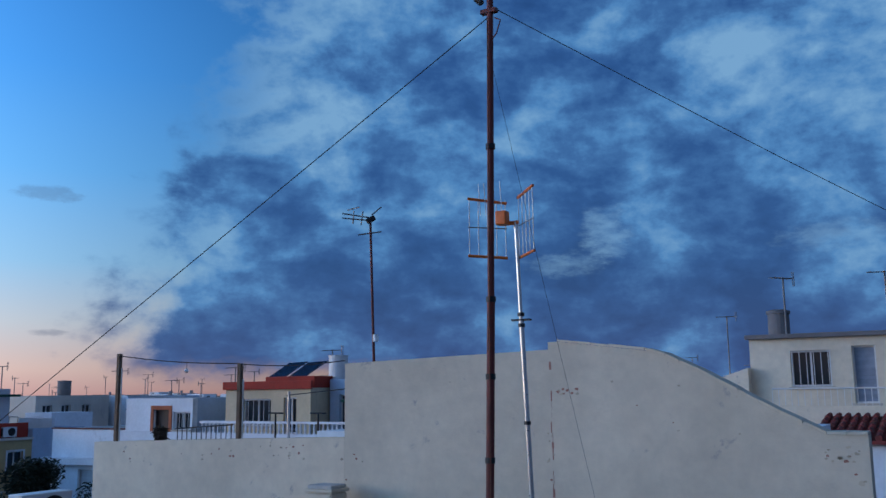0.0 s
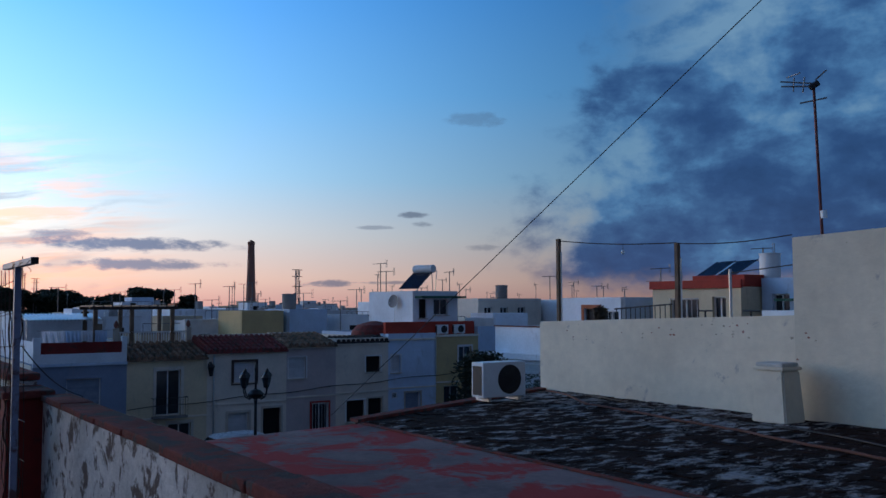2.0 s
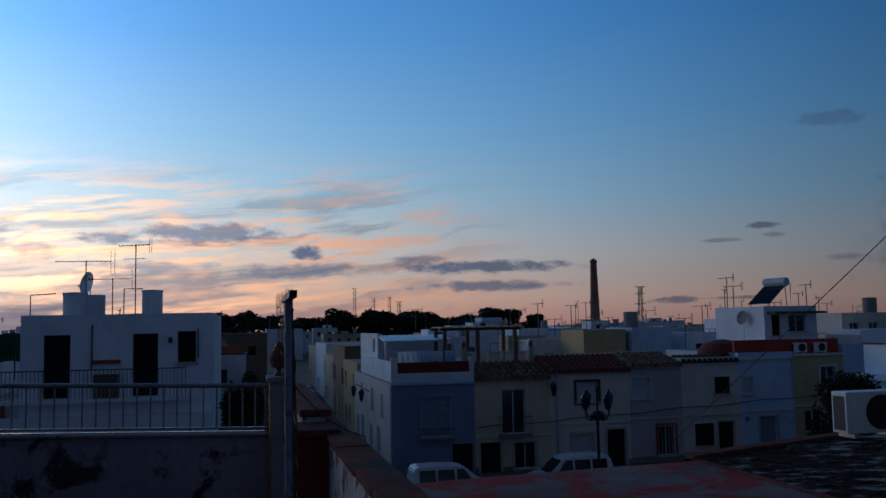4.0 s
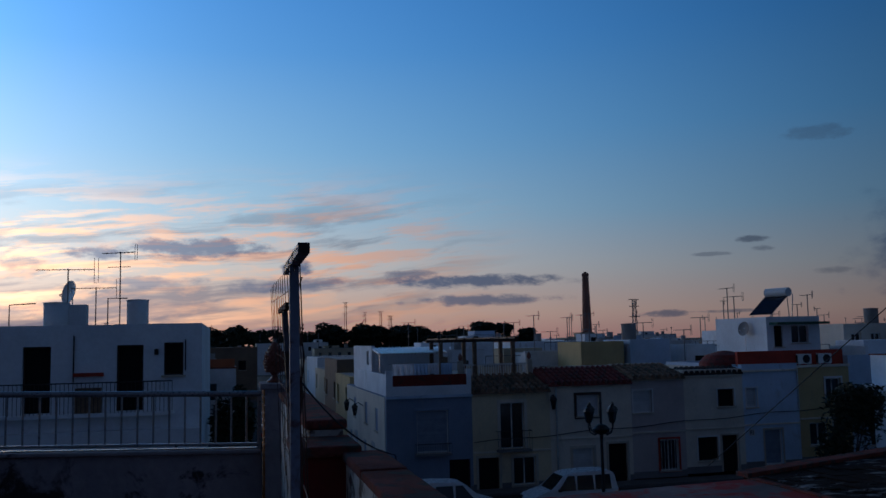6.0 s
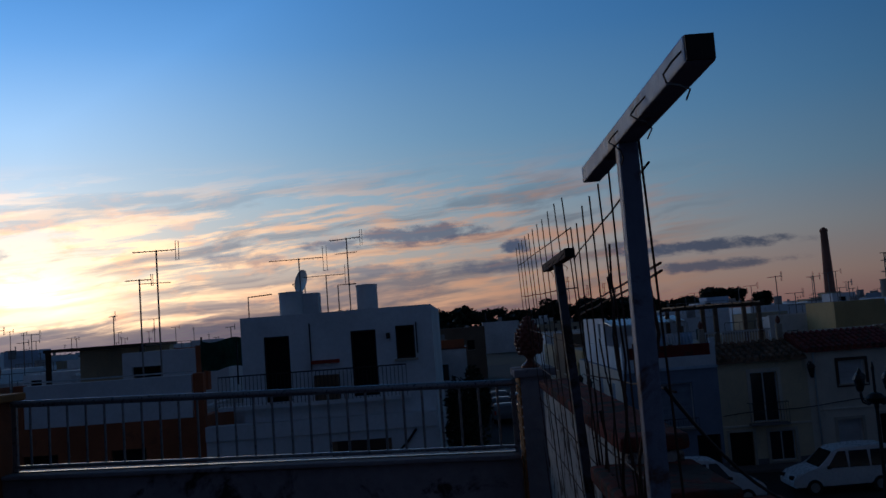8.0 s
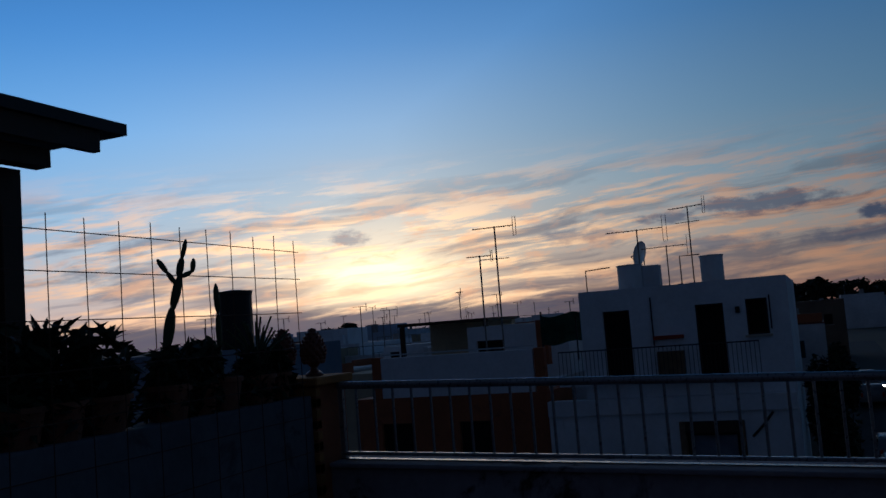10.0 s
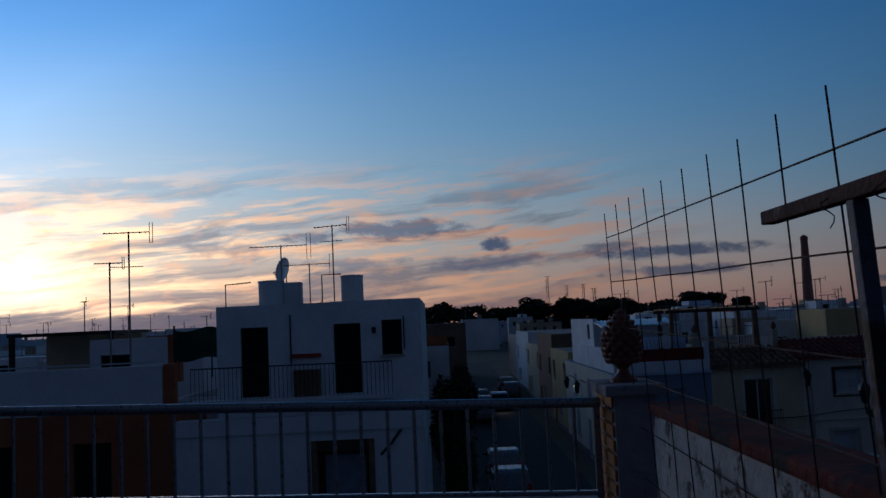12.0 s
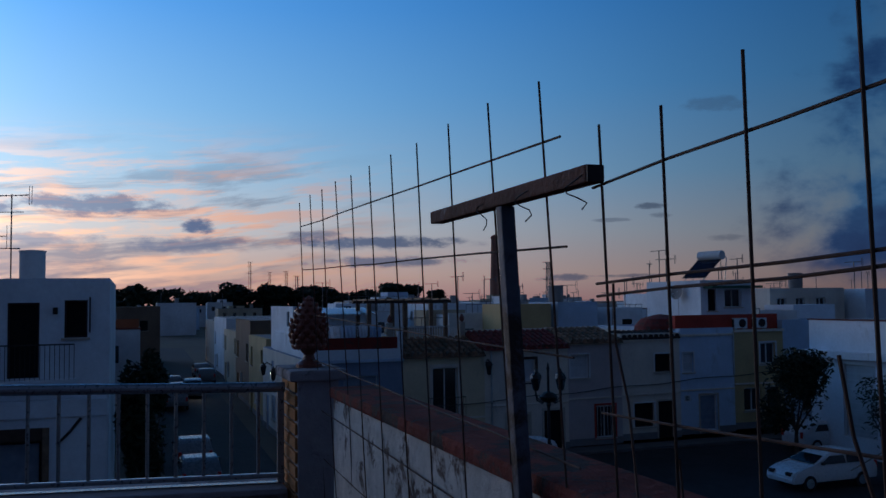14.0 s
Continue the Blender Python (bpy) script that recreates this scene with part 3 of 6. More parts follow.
def brick_pillar(x0, x1, y0, y1, top, name="brick_pillar", plaster=True, label=""):
    p = thing(name, ((x0 + x1) / 2, (y0 + y1) / 2, 4.7), label=label, category="pillar", world=True)
    core = 0.012
    part("shaft", bx(x0 + core, x1 - (0 if plaster else core), y0 + core, y1 - core, 4.7, top - 0.05), "railwall" if plaster else "orange", p)
    z, k = 4.72, 0
    while z < top - 0.09:
        for a, b in (((x0, (x0 + x1) / 2 - 0.006), ((x0 + x1) / 2 + 0.006, x1 - (0.02 if plaster else 0))) if k % 2 else ((x0, x1 - (0.02 if plaster else 0)),)):
            part("brick", bx(a, b, y0, y0 + 0.05, z, z + 0.05, bev=0.004), "brick", p)
            if not plaster:
                part("brick", bx(x1 - 0.05, x1, y0 + 0.055, y1, z, z + 0.05, bev=0.004), "brick", p)
        z += 0.064
        k += 1
    part("cap", bx(x0 - 0.03, x1 + 0.03, y0 - 0.03, y1 + 0.03, top - 0.05, top, bev=0.012), "railwall" if plaster else "brick", p, "stone cap with grime and shade in its grey colour" if plaster else "worn brick cap")


brick_pillar(-10.45, -10.06, 0.85, 1.06, 5.91, label="pillar with bare orange brick on one side and flaking white plaster")
brick_pillar(-10.45, -10.06, -3.02, -2.53, 5.985, plaster=False, label="bare orange brick pillar at the end of the railing")


def pine_cone(x, y, z, h=0.34):
    """A clay finial: foot, neck and an egg of overlapping scales."""
    t = thing("pine_cone_finial", (x, y, z), label="dark clay pine cone finial on the pillar", category="finial", group="pine cone finials", world=False)
    s = h / 0.34
    part("foot", lathe([(0.062 * s, 0), (0.062 * s, 0.015 * s), (0.03 * s, 0.04 * s), (0.024 * s, 0.06 * s), (0.045 * s, 0.085 * s)], n=18), "clay", t)
    bm = lathe([(0.045 * s, 0.085 * s), (0.075 * s, 0.115 * s), (0.083 * s, 0.16 * s), (0.074 * s, 0.22 * s), (0.05 * s, 0.28 * s), (0.02 * s, 0.325 * s), (0.004 * s, 0.34 * s)], n=18)
    for k in range(10):
        f = k / 9
        zz = (0.10 + 0.215 * f) * s
        rr = (0.083 * math.sin(math.pi * (0.30 + 0.66 * f)) ** 0.8 + 0.004) * s
        n = max(6, int(13 - 6 * f))
        for i in range(n):
            a = 2 * math.pi * (i + 0.5 * (k % 2)) / n
            m = Matrix.Translation((rr * math.cos(a), rr * math.sin(a), zz)) @ Matrix.Rotation(a, 4, "Z") @ Matrix.Rotation(radians(25), 4, "Y") @ Matrix.Diagonal((0.010 * s, 0.02 * s * (1.1 - 0.5 * f), 0.02 * s, 1))
            bmesh.ops.create_icosphere(bm, subdivisions=1, radius=1.0, matrix=m)
    part("cone", bm, "clay", t)
    return t


pine_cone(-10.25, 0.947, 5.91)
pine_cone(-10.26, -2.65, 5.985, 0.30)
pine_cone(-10.26, -2.87, 5.985, 0.31)

# mesh fence with two T posts along the parapet
FY = 0.90


def t_post(name, xp, xa, xb, ztop, w, mat_post, mat_bar, label, FY=0.84, lean=0.0):
    t = thing(name, (xp, FY, 4.7), label=label, category="post", group="fence posts", world=True)
    bm = bx(xp - w / 2, xp + w / 2, FY - w / 2, FY + w / 2, 4.7, ztop - w, bev=0.004)
    for v in bm.verts:
        v.co.y += lean * (ztop - v.co.z)
    part("post", bm, mat_post, t)
    bar = part("crossbar", bx(xa, xb, FY - w * 0.55, FY + w * 0.55, ztop - w, ztop, bev=0.004), mat_bar, t, "rusty steel crossbar")
    part("end_cap", bx(xb, xb + 0.004, FY - w * 0.5, FY + w * 0.5, ztop - w * 0.95, ztop - w * 0.05), "wire", bar)
    rnd = random.Random(int(-xp * 10))
    for k in range(3):
        x = xb - 0.03 - 0.22 * k
        pts = [(x + 0.02 * math.sin(i * 1.3 + k), FY - w * 0.7 + 0.012 * math.cos(i), ztop - w * 0.2 - i * 0.010) for i in range(8)]
        part("tie_wire", path_tube(pts, 0.0014, 5), "wire", t, "loose twisted wire")
    return t


t_post("fence_post", -5.90, -6.34, -5.39, 6.556, 0.036, "postpaint", "postpaint", "blue-grey painted steel fence post with a crossbar")
t_post("fence_post", -7.725, -8.18, -7.325, 6.450, 0.032, "oldpost", "rust", "rusting steel fence post with a crossbar and flaking paint", FY=0.90, lean=0.05)


def mesh_panel(x0, x1, zs, ztop, step, lean, y=FY, name="wire_mesh", label="", zlow=4.75, seed=1, dz=0.0, dy=0.0, tail=0.0):
    p = thing(name, ((x0 + x1) / 2, y, 4.7), label=label, category="wire mesh", group="wire mesh panels", world=True)
    rnd = random.Random(seed)
    n = round((x1 - x0) / step)
    for i in range(n + 1):
        x = x0 + (x1 - x0) * i / n
        a, b = rnd.uniform(-0.012, 0.012), rnd.uniform(-0.012, 0.012)
        zt = ztop + dz * i / n + rnd.uniform(-0.012, 0.012)
        yy = y + dy * i / n
        part("upright_wire", path_tube([(x + a, yy + b + 0.045 * lean * (zt - zlow), zlow), (x, yy + 0.045 * lean * (zt - zlow) / 2 + rnd.uniform(-0.01, 0.01), (zlow + zt) / 2), (x, yy, zt)], 0.0025, 6), "meshwire", p)
    for z in zs:
        pts = [(x0 - 0.04 + (x1 - x0 + 0.08 + tail) * i / 6, y + dy * i / 6 + 0.005 + 0.045 * lean * (ztop - z), z + dz * i / 6 + rnd.uniform(-0.003, 0.003)) for i in range(7)]
        part("cross_wire", path_tube(pts, 0.0025, 6), "meshwire", p)
    return p


mesh_panel(-10.34, -7.585, (6.588, 6.375, 6.16, 5.95, 5.73, 5.51, 5.29, 5.07), 6.715, 0.277, 1.0, y=0.92, label="rusty wire mesh panel fixed inside the parapet", seed=2, tail=0.03, dz=-0.055)
mesh_panel(-7.325, -5.895, (6.415, 6.242, 6.224, 6.02, 5.81, 5.60, 5.38, 5.15, 4.92), 6.512, 0.2045, 0.5, y=0.91, label="rusty wire mesh panel between the steel posts", seed=5, dy=-0.05, dz=0.06)
mesh_panel(-9.86, -6.2, (6.728, 6.565, 6.37, 6.17, 5.97, 5.77, 5.57, 5.37, 5.17, 4.97), 6.80, 0.2045, 0.0, y=-2.50, label="wire mesh panel leaning before the potted plants", seed=9, zlow=4.71)

# loose wires tangled in the mesh
t = thing("wire_tangle", (-6.6, 0.88, 4.7), label="tangle of loose rusty wires hanging in the mesh", category="wire", world=True)
rnd = random.Random(31)
for k in range(16):
    x0 = -7.3 + 1.4 * k / 15 + rnd.uniform(-0.05, 0.05)
    yk = 0.91 - 0.05 * (x0 + 7.31) / 1.43 + 0.02
    zt, zb = rnd.uniform(5.6, 6.45), rnd.uniform(4.8, 5.3)
    ph, am = rnd.uniform(0, 6), rnd.uniform(0.02, 0.07)
    part("loose_wire", path_tube([(x0 + am * math.sin(ph + 0.55 * i), yk - 0.02 * abs(math.sin(ph + i * 0.8)), zt + (zb - zt) * i / 14) for i in range(15)], rnd.uniform(0.002, 0.0045), 5), "meshwire", t)

# black cable that sags from the post
cab = thing("cable", (-6.5, 1.0, 5.9), label="black cable slung from the fence post over the parapet", category="cable", world=True)
part("strand", path_tube([(-5.9 - 0.46 * f, 0.868 + 0.385 * f, 6.082 - 0.325 * f - 0.16 * f * (1 - f)) for f in [i / 12 for i in range(13)]] + [(-6.38, 1.30, 5.74), (-6.39, 1.33, 5.55), (-6.39, 1.34, 4.72)], 0.0035, 6), "black", cab)

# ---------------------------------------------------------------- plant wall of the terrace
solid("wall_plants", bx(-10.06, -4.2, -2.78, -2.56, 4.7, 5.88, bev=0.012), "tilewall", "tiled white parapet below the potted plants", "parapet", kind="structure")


def leaves(bm, centre, spread, n, size, rnd, long=1.0):
    """Many small bent leaf blades inside a lumpy volume."""
    for _ in range(n):
        while True:
            p = Vector((rnd.uniform(-1, 1), rnd.uniform(-1, 1), rnd.uniform(-1, 1)))
            if p.length < 1:
                break
        p = Vector((p.x * spread[0], p.y * spread[1], p.z * spread[2])) + Vector(centre)
        q = Euler((rnd.uniform(-1.2, 1.2), rnd.uniform(-1.2, 1.2), rnd.uniform(0, 6.28))).to_matrix()
        s = size * rnd.uniform(0.6, 1.3)
        vs = [bm.verts.new(p + q @ Vector(v)) for v in ((0, -s * long, 0), (s * 0.45, 0, s * 0.15), (0, s * long, 0), (-s * 0.45, 0, s * 0.15))]
        bm.faces.new((vs[0], vs[1], vs[3]))
        bm.faces.new((vs[1], vs[2], vs[3]))
    return bm


def pot(parent, r, h):
    part("pot", lathe([(r * 0.72, 0), (r * 0.95, h * 0.85), (r * 1.05, h * 0.86), (r * 1.05, h), (r * 0.9, h), (r * 0.86, h * 0.9)], n=18), "pot", parent, "clay flower pot")
    part("soil", cy((0, 0, h * 0.80), (0, 0, h * 0.9), r * 0.84, n=16), "soil", parent)


def pad(bm, base, tip, w, th=0.018):
    base, tip = Vector(base), Vector(tip)
    d = tip - base
    m = Matrix.Translation((base + tip) / 2) @ d.to_track_quat("Z", "Y").to_matrix().to_4x4() @ Matrix.Diagonal((th, w, d.length / 2 * 1.06, 1))
    bmesh.ops.create_icosphere(bm, subdivisions=2, radius=1.0, matrix=m)


def cactus(x, y, z, kind):
    t = thing("potted_cactus", (x, y, z), label="tall prickly pear cactus in a clay pot on the wall" if kind else "small prickly pear cactus in a clay pot", category="cactus", group="potted plants")
    pot(t, 0.11, 0.17)
    tall = (((0, 0, 0.14), (-0.01, 0, 0.40), 0.035), ((-0.01, 0, 0.38), (-0.05, 0, 0.62), 0.042), ((-0.05, 0, 0.60), (-0.10, 0, 0.80), 0.035), ((-0.09, 0, 0.78), (-0.115, 0, 0.90), 0.028),
            ((-0.115, 0, 0.89), (-0.14, 0, 1.0), 0.018), ((-0.09, 0, 0.78), (-0.17, 0, 0.82), 0.02), ((-0.165, 0, 0.81), (-0.175, 0, 0.89), 0.02),
            ((-0.08, 0, 0.74), (-0.03, 0, 0.82), 0.02), ((-0.035, 0, 0.81), (0.015, 0, 0.89), 0.022))
    small = (((0, 0, 0.14), (0, 0, 0.36), 0.035), ((0, 0, 0.35), (0.0, 0, 0.60), 0.022), ((0.0, 0, 0.58), (0.005, 0, 0.76), 0.026), ((0, 0, 0.34), (0.07, 0, 0.45), 0.025))
    for a, b, w in tall if kind else small:
        bm = bmesh.new()
        pad(bm, a, b, w * 0.72)
        bmesh.ops.rotate(bm, verts=bm.verts, cent=(0, 0, 0), matrix=Matrix.Rotation(radians(-35), 3, "Z"))
        bmesh.ops.scale(bm, verts=bm.verts, vec=(0.95, 0.95, 0.88))
        part("pad", bm, "cactus", t, "fleshy green pad")
    return t


cactus(-8.90, -2.67, 5.88, 1)
cactus(-9.34, -2.67, 5.88, 0)
for i, (x, r, s) in enumerate(((-8.47, 0.13, 0.22), (-8.93, 0.10, 0.15), (-9.86, 0.09, 0.12), (-8.22, 0.12, 0.24), (-9.16, 0.09, 0.16), (-8.0, 0.12, 0.24), (-9.62, 0.08, 0.12))):
    t = thing("potted_plant", (x, -2.67, 5.88), label="leafy dark green plant in a clay pot on the wall", category="potted plant", group="potted plants")
    pot(t, r, 0.16)
    part("foliage", leaves(leaves(bmesh.new(), (0, -0.03, 0.08), (0.17, 0.13, 0.12), 260, 0.035, random.Random(90 + i), 1.6), (0, 0, 0.12 + s * 0.6), (s * 0.85, s * 0.6, s), 420, 0.035, random.Random(20 + i), 1.6), "leaf", t)
t = thing("potted_plant", (-9.68, -2.67, 5.88), label="spiky long-leaved plant in a clay pot on the wall", category="potted plant", group="potted plants")
pot(t, 0.10, 0.16)
rnd = random.Random(8)
for k in range(26):
    a, o = rnd.uniform(0, 6.28), rnd.uniform(0.05, 0.22)
    h = rnd.uniform(0.2, 0.36)
    part("blade", path_tube([(0, 0, 0.14), (o * 0.5 * math.cos(a), o * 0.5 * math.sin(a), 0.14 + h * 0.7), (o * math.cos(a), o * math.sin(a), 0.14 + h)], 0.006, 5), "cactus", t)
solid("floor_annex", bx(-11.4, -4.0, -4.2, -2.905, 4.4, 4.7), "terrace", "red tiled strip of roof behind the plant wall", "floor", kind="structure")
solid("wall_annex", bx(-11.4, -4.0, -5.7, -2.905, -1.5, 4.39), "white", "white wall of the neighbouring house", "wall", kind="structure")

# corner of a lean-to roof with a reed blind
t = thing("lean_to", (-8.3, -3.9, 4.39), label="lean-to with a corrugated dark roof and a slatted reed blind", category="lean-to", world=True)
part("roof", bx(-9.610, -7.540, -5.22, -3.456, 7.519, 7.589), "iron", t, "dark sheet roof")
part("fascia", bx(-9.412, -7.540, -3.54, -3.484, 7.393, 7.516), "darkwood", t)
part("beam", bx(-9.146, -7.540, -3.708, -3.596, 7.281, 7.386), "darkwood", t)
part("post", bx(-9.076, -8.936, -3.89, -3.75, 4.392, 7.28), "darkwood", t)
for i in range(44):
    part("slat", bx(-8.930, -7.540, -3.862, -3.841, 5.545 + i * 0.0392, 5.57 + i * 0.0392), "wood", t)

# ---------------------------------------------------------------- neighbouring flat roof
EDGE = [(-10.45, 1.365), (-10.85, 2.9), (-11.25, 5.95)]
solid("roof_red", slab([(3.2, 1.365), (3.2, 5.95), *EDGE[::-1]], 4.45, 4.70), "redroof", "flat roof with worn red coating and grey patches", "roof", kind="structure")
solid("roof_paved", slab([(3.2, 5.96), (3.2, 11.02), (-13.5, 11.02), (-12.45, 8.6), (-11.4, 5.96)], 4.45, 4.715), "paving_roof", "flat paved roof covered with dark dirt and pale lichen", "roof", kind="structure")
solid("wall_neighbour", slab([(3.1, 1.4), (3.1, 11.0), (-13.3, 11.0), (-12.3, 8.6), (-11.1, 5.9), (-10.3, 1.4)], -1.5, 4.44), "white", "white wall of the house under the flat roof", "wall", kind="structure")


def paving_rows():
    """Proud rows of roof tiles, joined, with uneven heights."""
    rnd = random.Random(11)
    verts, faces = [], []
    y = 6.05
    while y < 10.9:
        x = -13.2 + rnd.uniform(0, 0.2)
        lim = -11.35 - (y - 5.96) * 0.40
        while x < 0.5:
            w = 0.27
            if x > lim + 0.1 and rnd.random() < 0.9:
                h = 4.716 + rnd.uniform(0.002, 0.016)
                k = len(verts)
                j = [rnd.uniform(-0.008, 0.008) for _ in range(4)]
                for ax, ay, b in ((x, y, 0), (x + w, y, 0), (x + w, y + 0.135, 0), (x, y + 0.135, 0)):
                    verts.append((ax + j[0], ay + j[1], 4.70))
                for n, (ax, ay) in enumerate(((x + .006, y + .006), (x + w - .006, y + .006), (x + w - .006, y + 0.129), (x + .006, y + 0.129))):
                    verts.append((ax + j[0], ay + j[1], h + j[n] * 0.4))
                faces += [(k + 4, k + 5, k + 6, k + 7)] + [(k + i, k + (i + 1) % 4, k + 4 + (i + 1) % 4, k + 4 + i) for i in range(4)]
            x += w + 0.006
        y += 0.142
    me = bpy.data.meshes.new("roof_tiles")
    me.from_pydata(verts, [], faces)
    me.materials.append(M["paving_roof"])
    tagged(new("roof_tiles", me), "rows of small roof tiles blackened by dirt and lichen", "roof tiles", kind="stuff")


paving_rows()
solid("roof_kerb", slab([(-11.45, 5.9), (-11.22, 5.9), (-12.28, 8.5), (-13.3, 11.0), (-13.55, 11.0)], 4.716, 4.76), "cap", "low broken kerb at the roof's edge", "kerb", kind="structure")
solid("roof_seam", bx(-11.2, 3.2, 5.92, 5.99, 4.70, 4.722, bev=0.008), "cap", "raised seam between the red and the paved roof", "seam", kind="structure")

# gable wall and low wall at the roof's far side
GW = 11.03
solid("wall_gable", upright([(-8.05, 4.5), (-8.05, 7.22), (-6.5, 7.27), (-4.76, 7.32), (-4.76, 7.42), (-4.62, 7.42), (-3.45, 7.27), (-3.2, 7.2), (-2.86, 7.03), (-2.35, 6.75), (-1.9, 6.5), (-1.42, 6.27), (-1.0, 6.27), (-1.0, 4.5)], GW, GW + 0.32),
      "wall", "tall whitewashed gable wall with cracks and flaked patches", "wall", kind="structure")
solid("wall_low", upright([(-13.5, 4.5), (-13.5, 5.98), (-11.0, 6.06), (-8.054, 6.14), (-8.054, 4.5)], GW, GW + 0.25), "wall", "low whitewashed wall with flaked patches", "wall", kind="structure")
bm = bmesh.new()
prof = [(-4.62, 7.42), (-3.45, 7.27), (-3.2, 7.2), (-2.86, 7.03), (-2.35, 6.75), (-1.9, 6.5), (-1.42, 6.27), (-1.0, 6.27)]
rnd = random.Random(4)
for (xa, za), (xb, zb) in zip(prof, prof[1:]):
    n = max(1, round((xb - xa) / 0.22))
    for i in range(n):
        f, g = i / n, (i + 0.97) / n
        j, w = rnd.uniform(-0.006, 0.006), rnd.uniform(-0.012, 0.012)
        pa, pb = (xa + (xb - xa) * f, za + (zb - za) * f + 0.003), (xa + (xb - xa) * g, za + (zb - za) * g + 0.003)
        upright([pa, pb, (pb[0], pb[1] + 0.03 + j), (pa[0], pa[1] + 0.03 + j)], GW - 0.02 + w, GW + 0.35, bm)
solid("trim_gable", bm, "wall", "uneven coping of flat bricks along the gable", "coping", kind="structure")


def flake(x, z, r, seed, y=GW, material="chimney"):
    """A shallow patch where the plaster has come off: an uneven thin scab of bare render."""
    rnd = random.Random(seed)
    n = 11
    pts = [(x + r * (0.6 + 0.7 * rnd.random()) * math.cos(2 * math.pi * i / n), z + 0.7 * r * (0.6 + 0.7 * rnd.random()) * math.sin(2 * math.pi * i / n)) for i in range(n)]
    return solid("flaked_patch", upright(pts, y - 0.004, y + 0.002), material, "patch where plaster has flaked off the wall", "wall damage", kind="structure")


rnd = random.Random(23)
for x, z, dx, dz, n, r in ((-4.50, 6.76, 0.14, 0.05, 9, 0.022), (-1.28, 6.05, 0.18, 0.09, 16, 0.02), (-1.12, 5.80, 0.05, 0.06, 3, 0.03), (-9.25, 5.88, 0.45, 0.16, 16, 0.022), (-10.8, 5.86, 0.6, 0.12, 8, 0.02),
                           (-4.76, 5.95, 0.04, 0.3, 7, 0.018), (-3.2, 6.6, 0.9, 0.35, 8, 0.014), (-7.9, 5.75, 0.2, 0.25, 6, 0.02), (-6.3, 6.9, 1.2, 0.3, 5, 0.012), (-12.5, 5.8, 0.5, 0.15, 5, 0.018)):
    for k in range(n):
        flake(x + rnd.uniform(-dx, dx), z + rnd.uniform(-dz, dz), r * rnd.uniform(0.4, 1.4), rnd.randrange(9999), material="chimney" if rnd.random() < 0.4 else "fartan")
bm = bmesh.new()
rnd = random.Random(6)
z = 7.3
while z > 5.0:
    h = rnd.uniform(0.05, 0.16)
    if rnd.random() < 0.7:
        bx(-4.74 + rnd.uniform(-0.012, 0.012), -4.728 + rnd.uniform(-0.012, 0.014), GW - 0.003, GW, z - h, z, bm)
    z -= h
solid("wall_crack", bm, "chimney", "upright crack in the plaster of the gable", "wall damage", kind="structure")


def chimney_stub():
    t = thing("chimney_stub", (-8.0, 10.55, 4.715), label="short whitewashed chimney with a flat cap against the wall", category="chimney")
    bm = bmesh.new()
    w, d = 0.27, 0.22
    lo = [bm.verts.new((sx * w, sy * d, 0)) for sx, sy in ((-1, -1), (1, -1), (1, 1), (-1, 1))]
    hi = [bm.verts.new((sx * w * 0.8, sy * d * 0.85, 0.70)) for sx, sy in ((-1, -1), (1, -1), (1, 1), (-1, 1))]
    for i in range(4):
        bm.faces.new((lo[i], lo[(i + 1) % 4], hi[(i + 1) % 4], hi[i]))
    bm.faces.new(hi), bm.faces.new(lo[::-1])
    bmesh.ops.bevel(bm, geom=list(bm.edges), offset=0.02, segments=2, affect="EDGES")
    part("shaft", bm, "wall", t)
    part("collar", bx(-0.24, 0.24, -0.21, 0.21, 0.70, 0.745, bev=0.015), "wall", t)
    part("cap", bx(-0.21, 0.21, -0.18, 0.18, 0.745, 0.80, bev=0.02), "mortar", t, "grimy cap")


chimney_stub()


def air_conditioner(x, y, z, rz=0, label="white outdoor air conditioning unit with a round fan grille"):
    """Local: front looks along -y, 0.86 wide, 0.32 deep, 0.60 high."""
    t = thing("air_conditioner", (x, y, z), rz, label, "air conditioner", "air conditioners")
    part("casing", bx(-0.43, 0.43, 0, 0.32, 0.06, 0.62, bev=0.015), "plastic", t)
    for sx in (-0.3, 0.3):
        part("foot", bx(sx - 0.03, sx + 0.03, 0.0, 0.34, 0.0, 0.06), "galv", t)
    part("fan_recess", cy((0.10, 0.012, 0.34), (0.10, -0.004, 0.34), 0.235, n=32), "black", t, "dark fan opening")
    for r in (0.06, 0.10, 0.14, 0.18, 0.22):
        bm = bmesh.new()
        n = 32
        path_tube([(0.10 + r * math.cos(2 * math.pi * i / n), -0.012, 0.34 + r * math.sin(2 * math.pi * i / n)) for i in range(n + 1)], 0.0035, 5, bm)
        part("grille_ring", bm, "wire", t)
    for k in range(8):
        a = math.pi * k / 4
        part("grille_spoke", cy((0.10, -0.014, 0.34), (0.10 + 0.235 * math.cos(a), -0.014, 0.34 + 0.235 * math.sin(a)), 0.004, n=5), "wire", t)
    part("side_cover", bx(-0.435, -0.428, 0.04, 0.28, 0.10, 0.56), "black", t, "dark service grille")
    return t


air_conditioner(-11.95, 8.98, 4.76, 90)

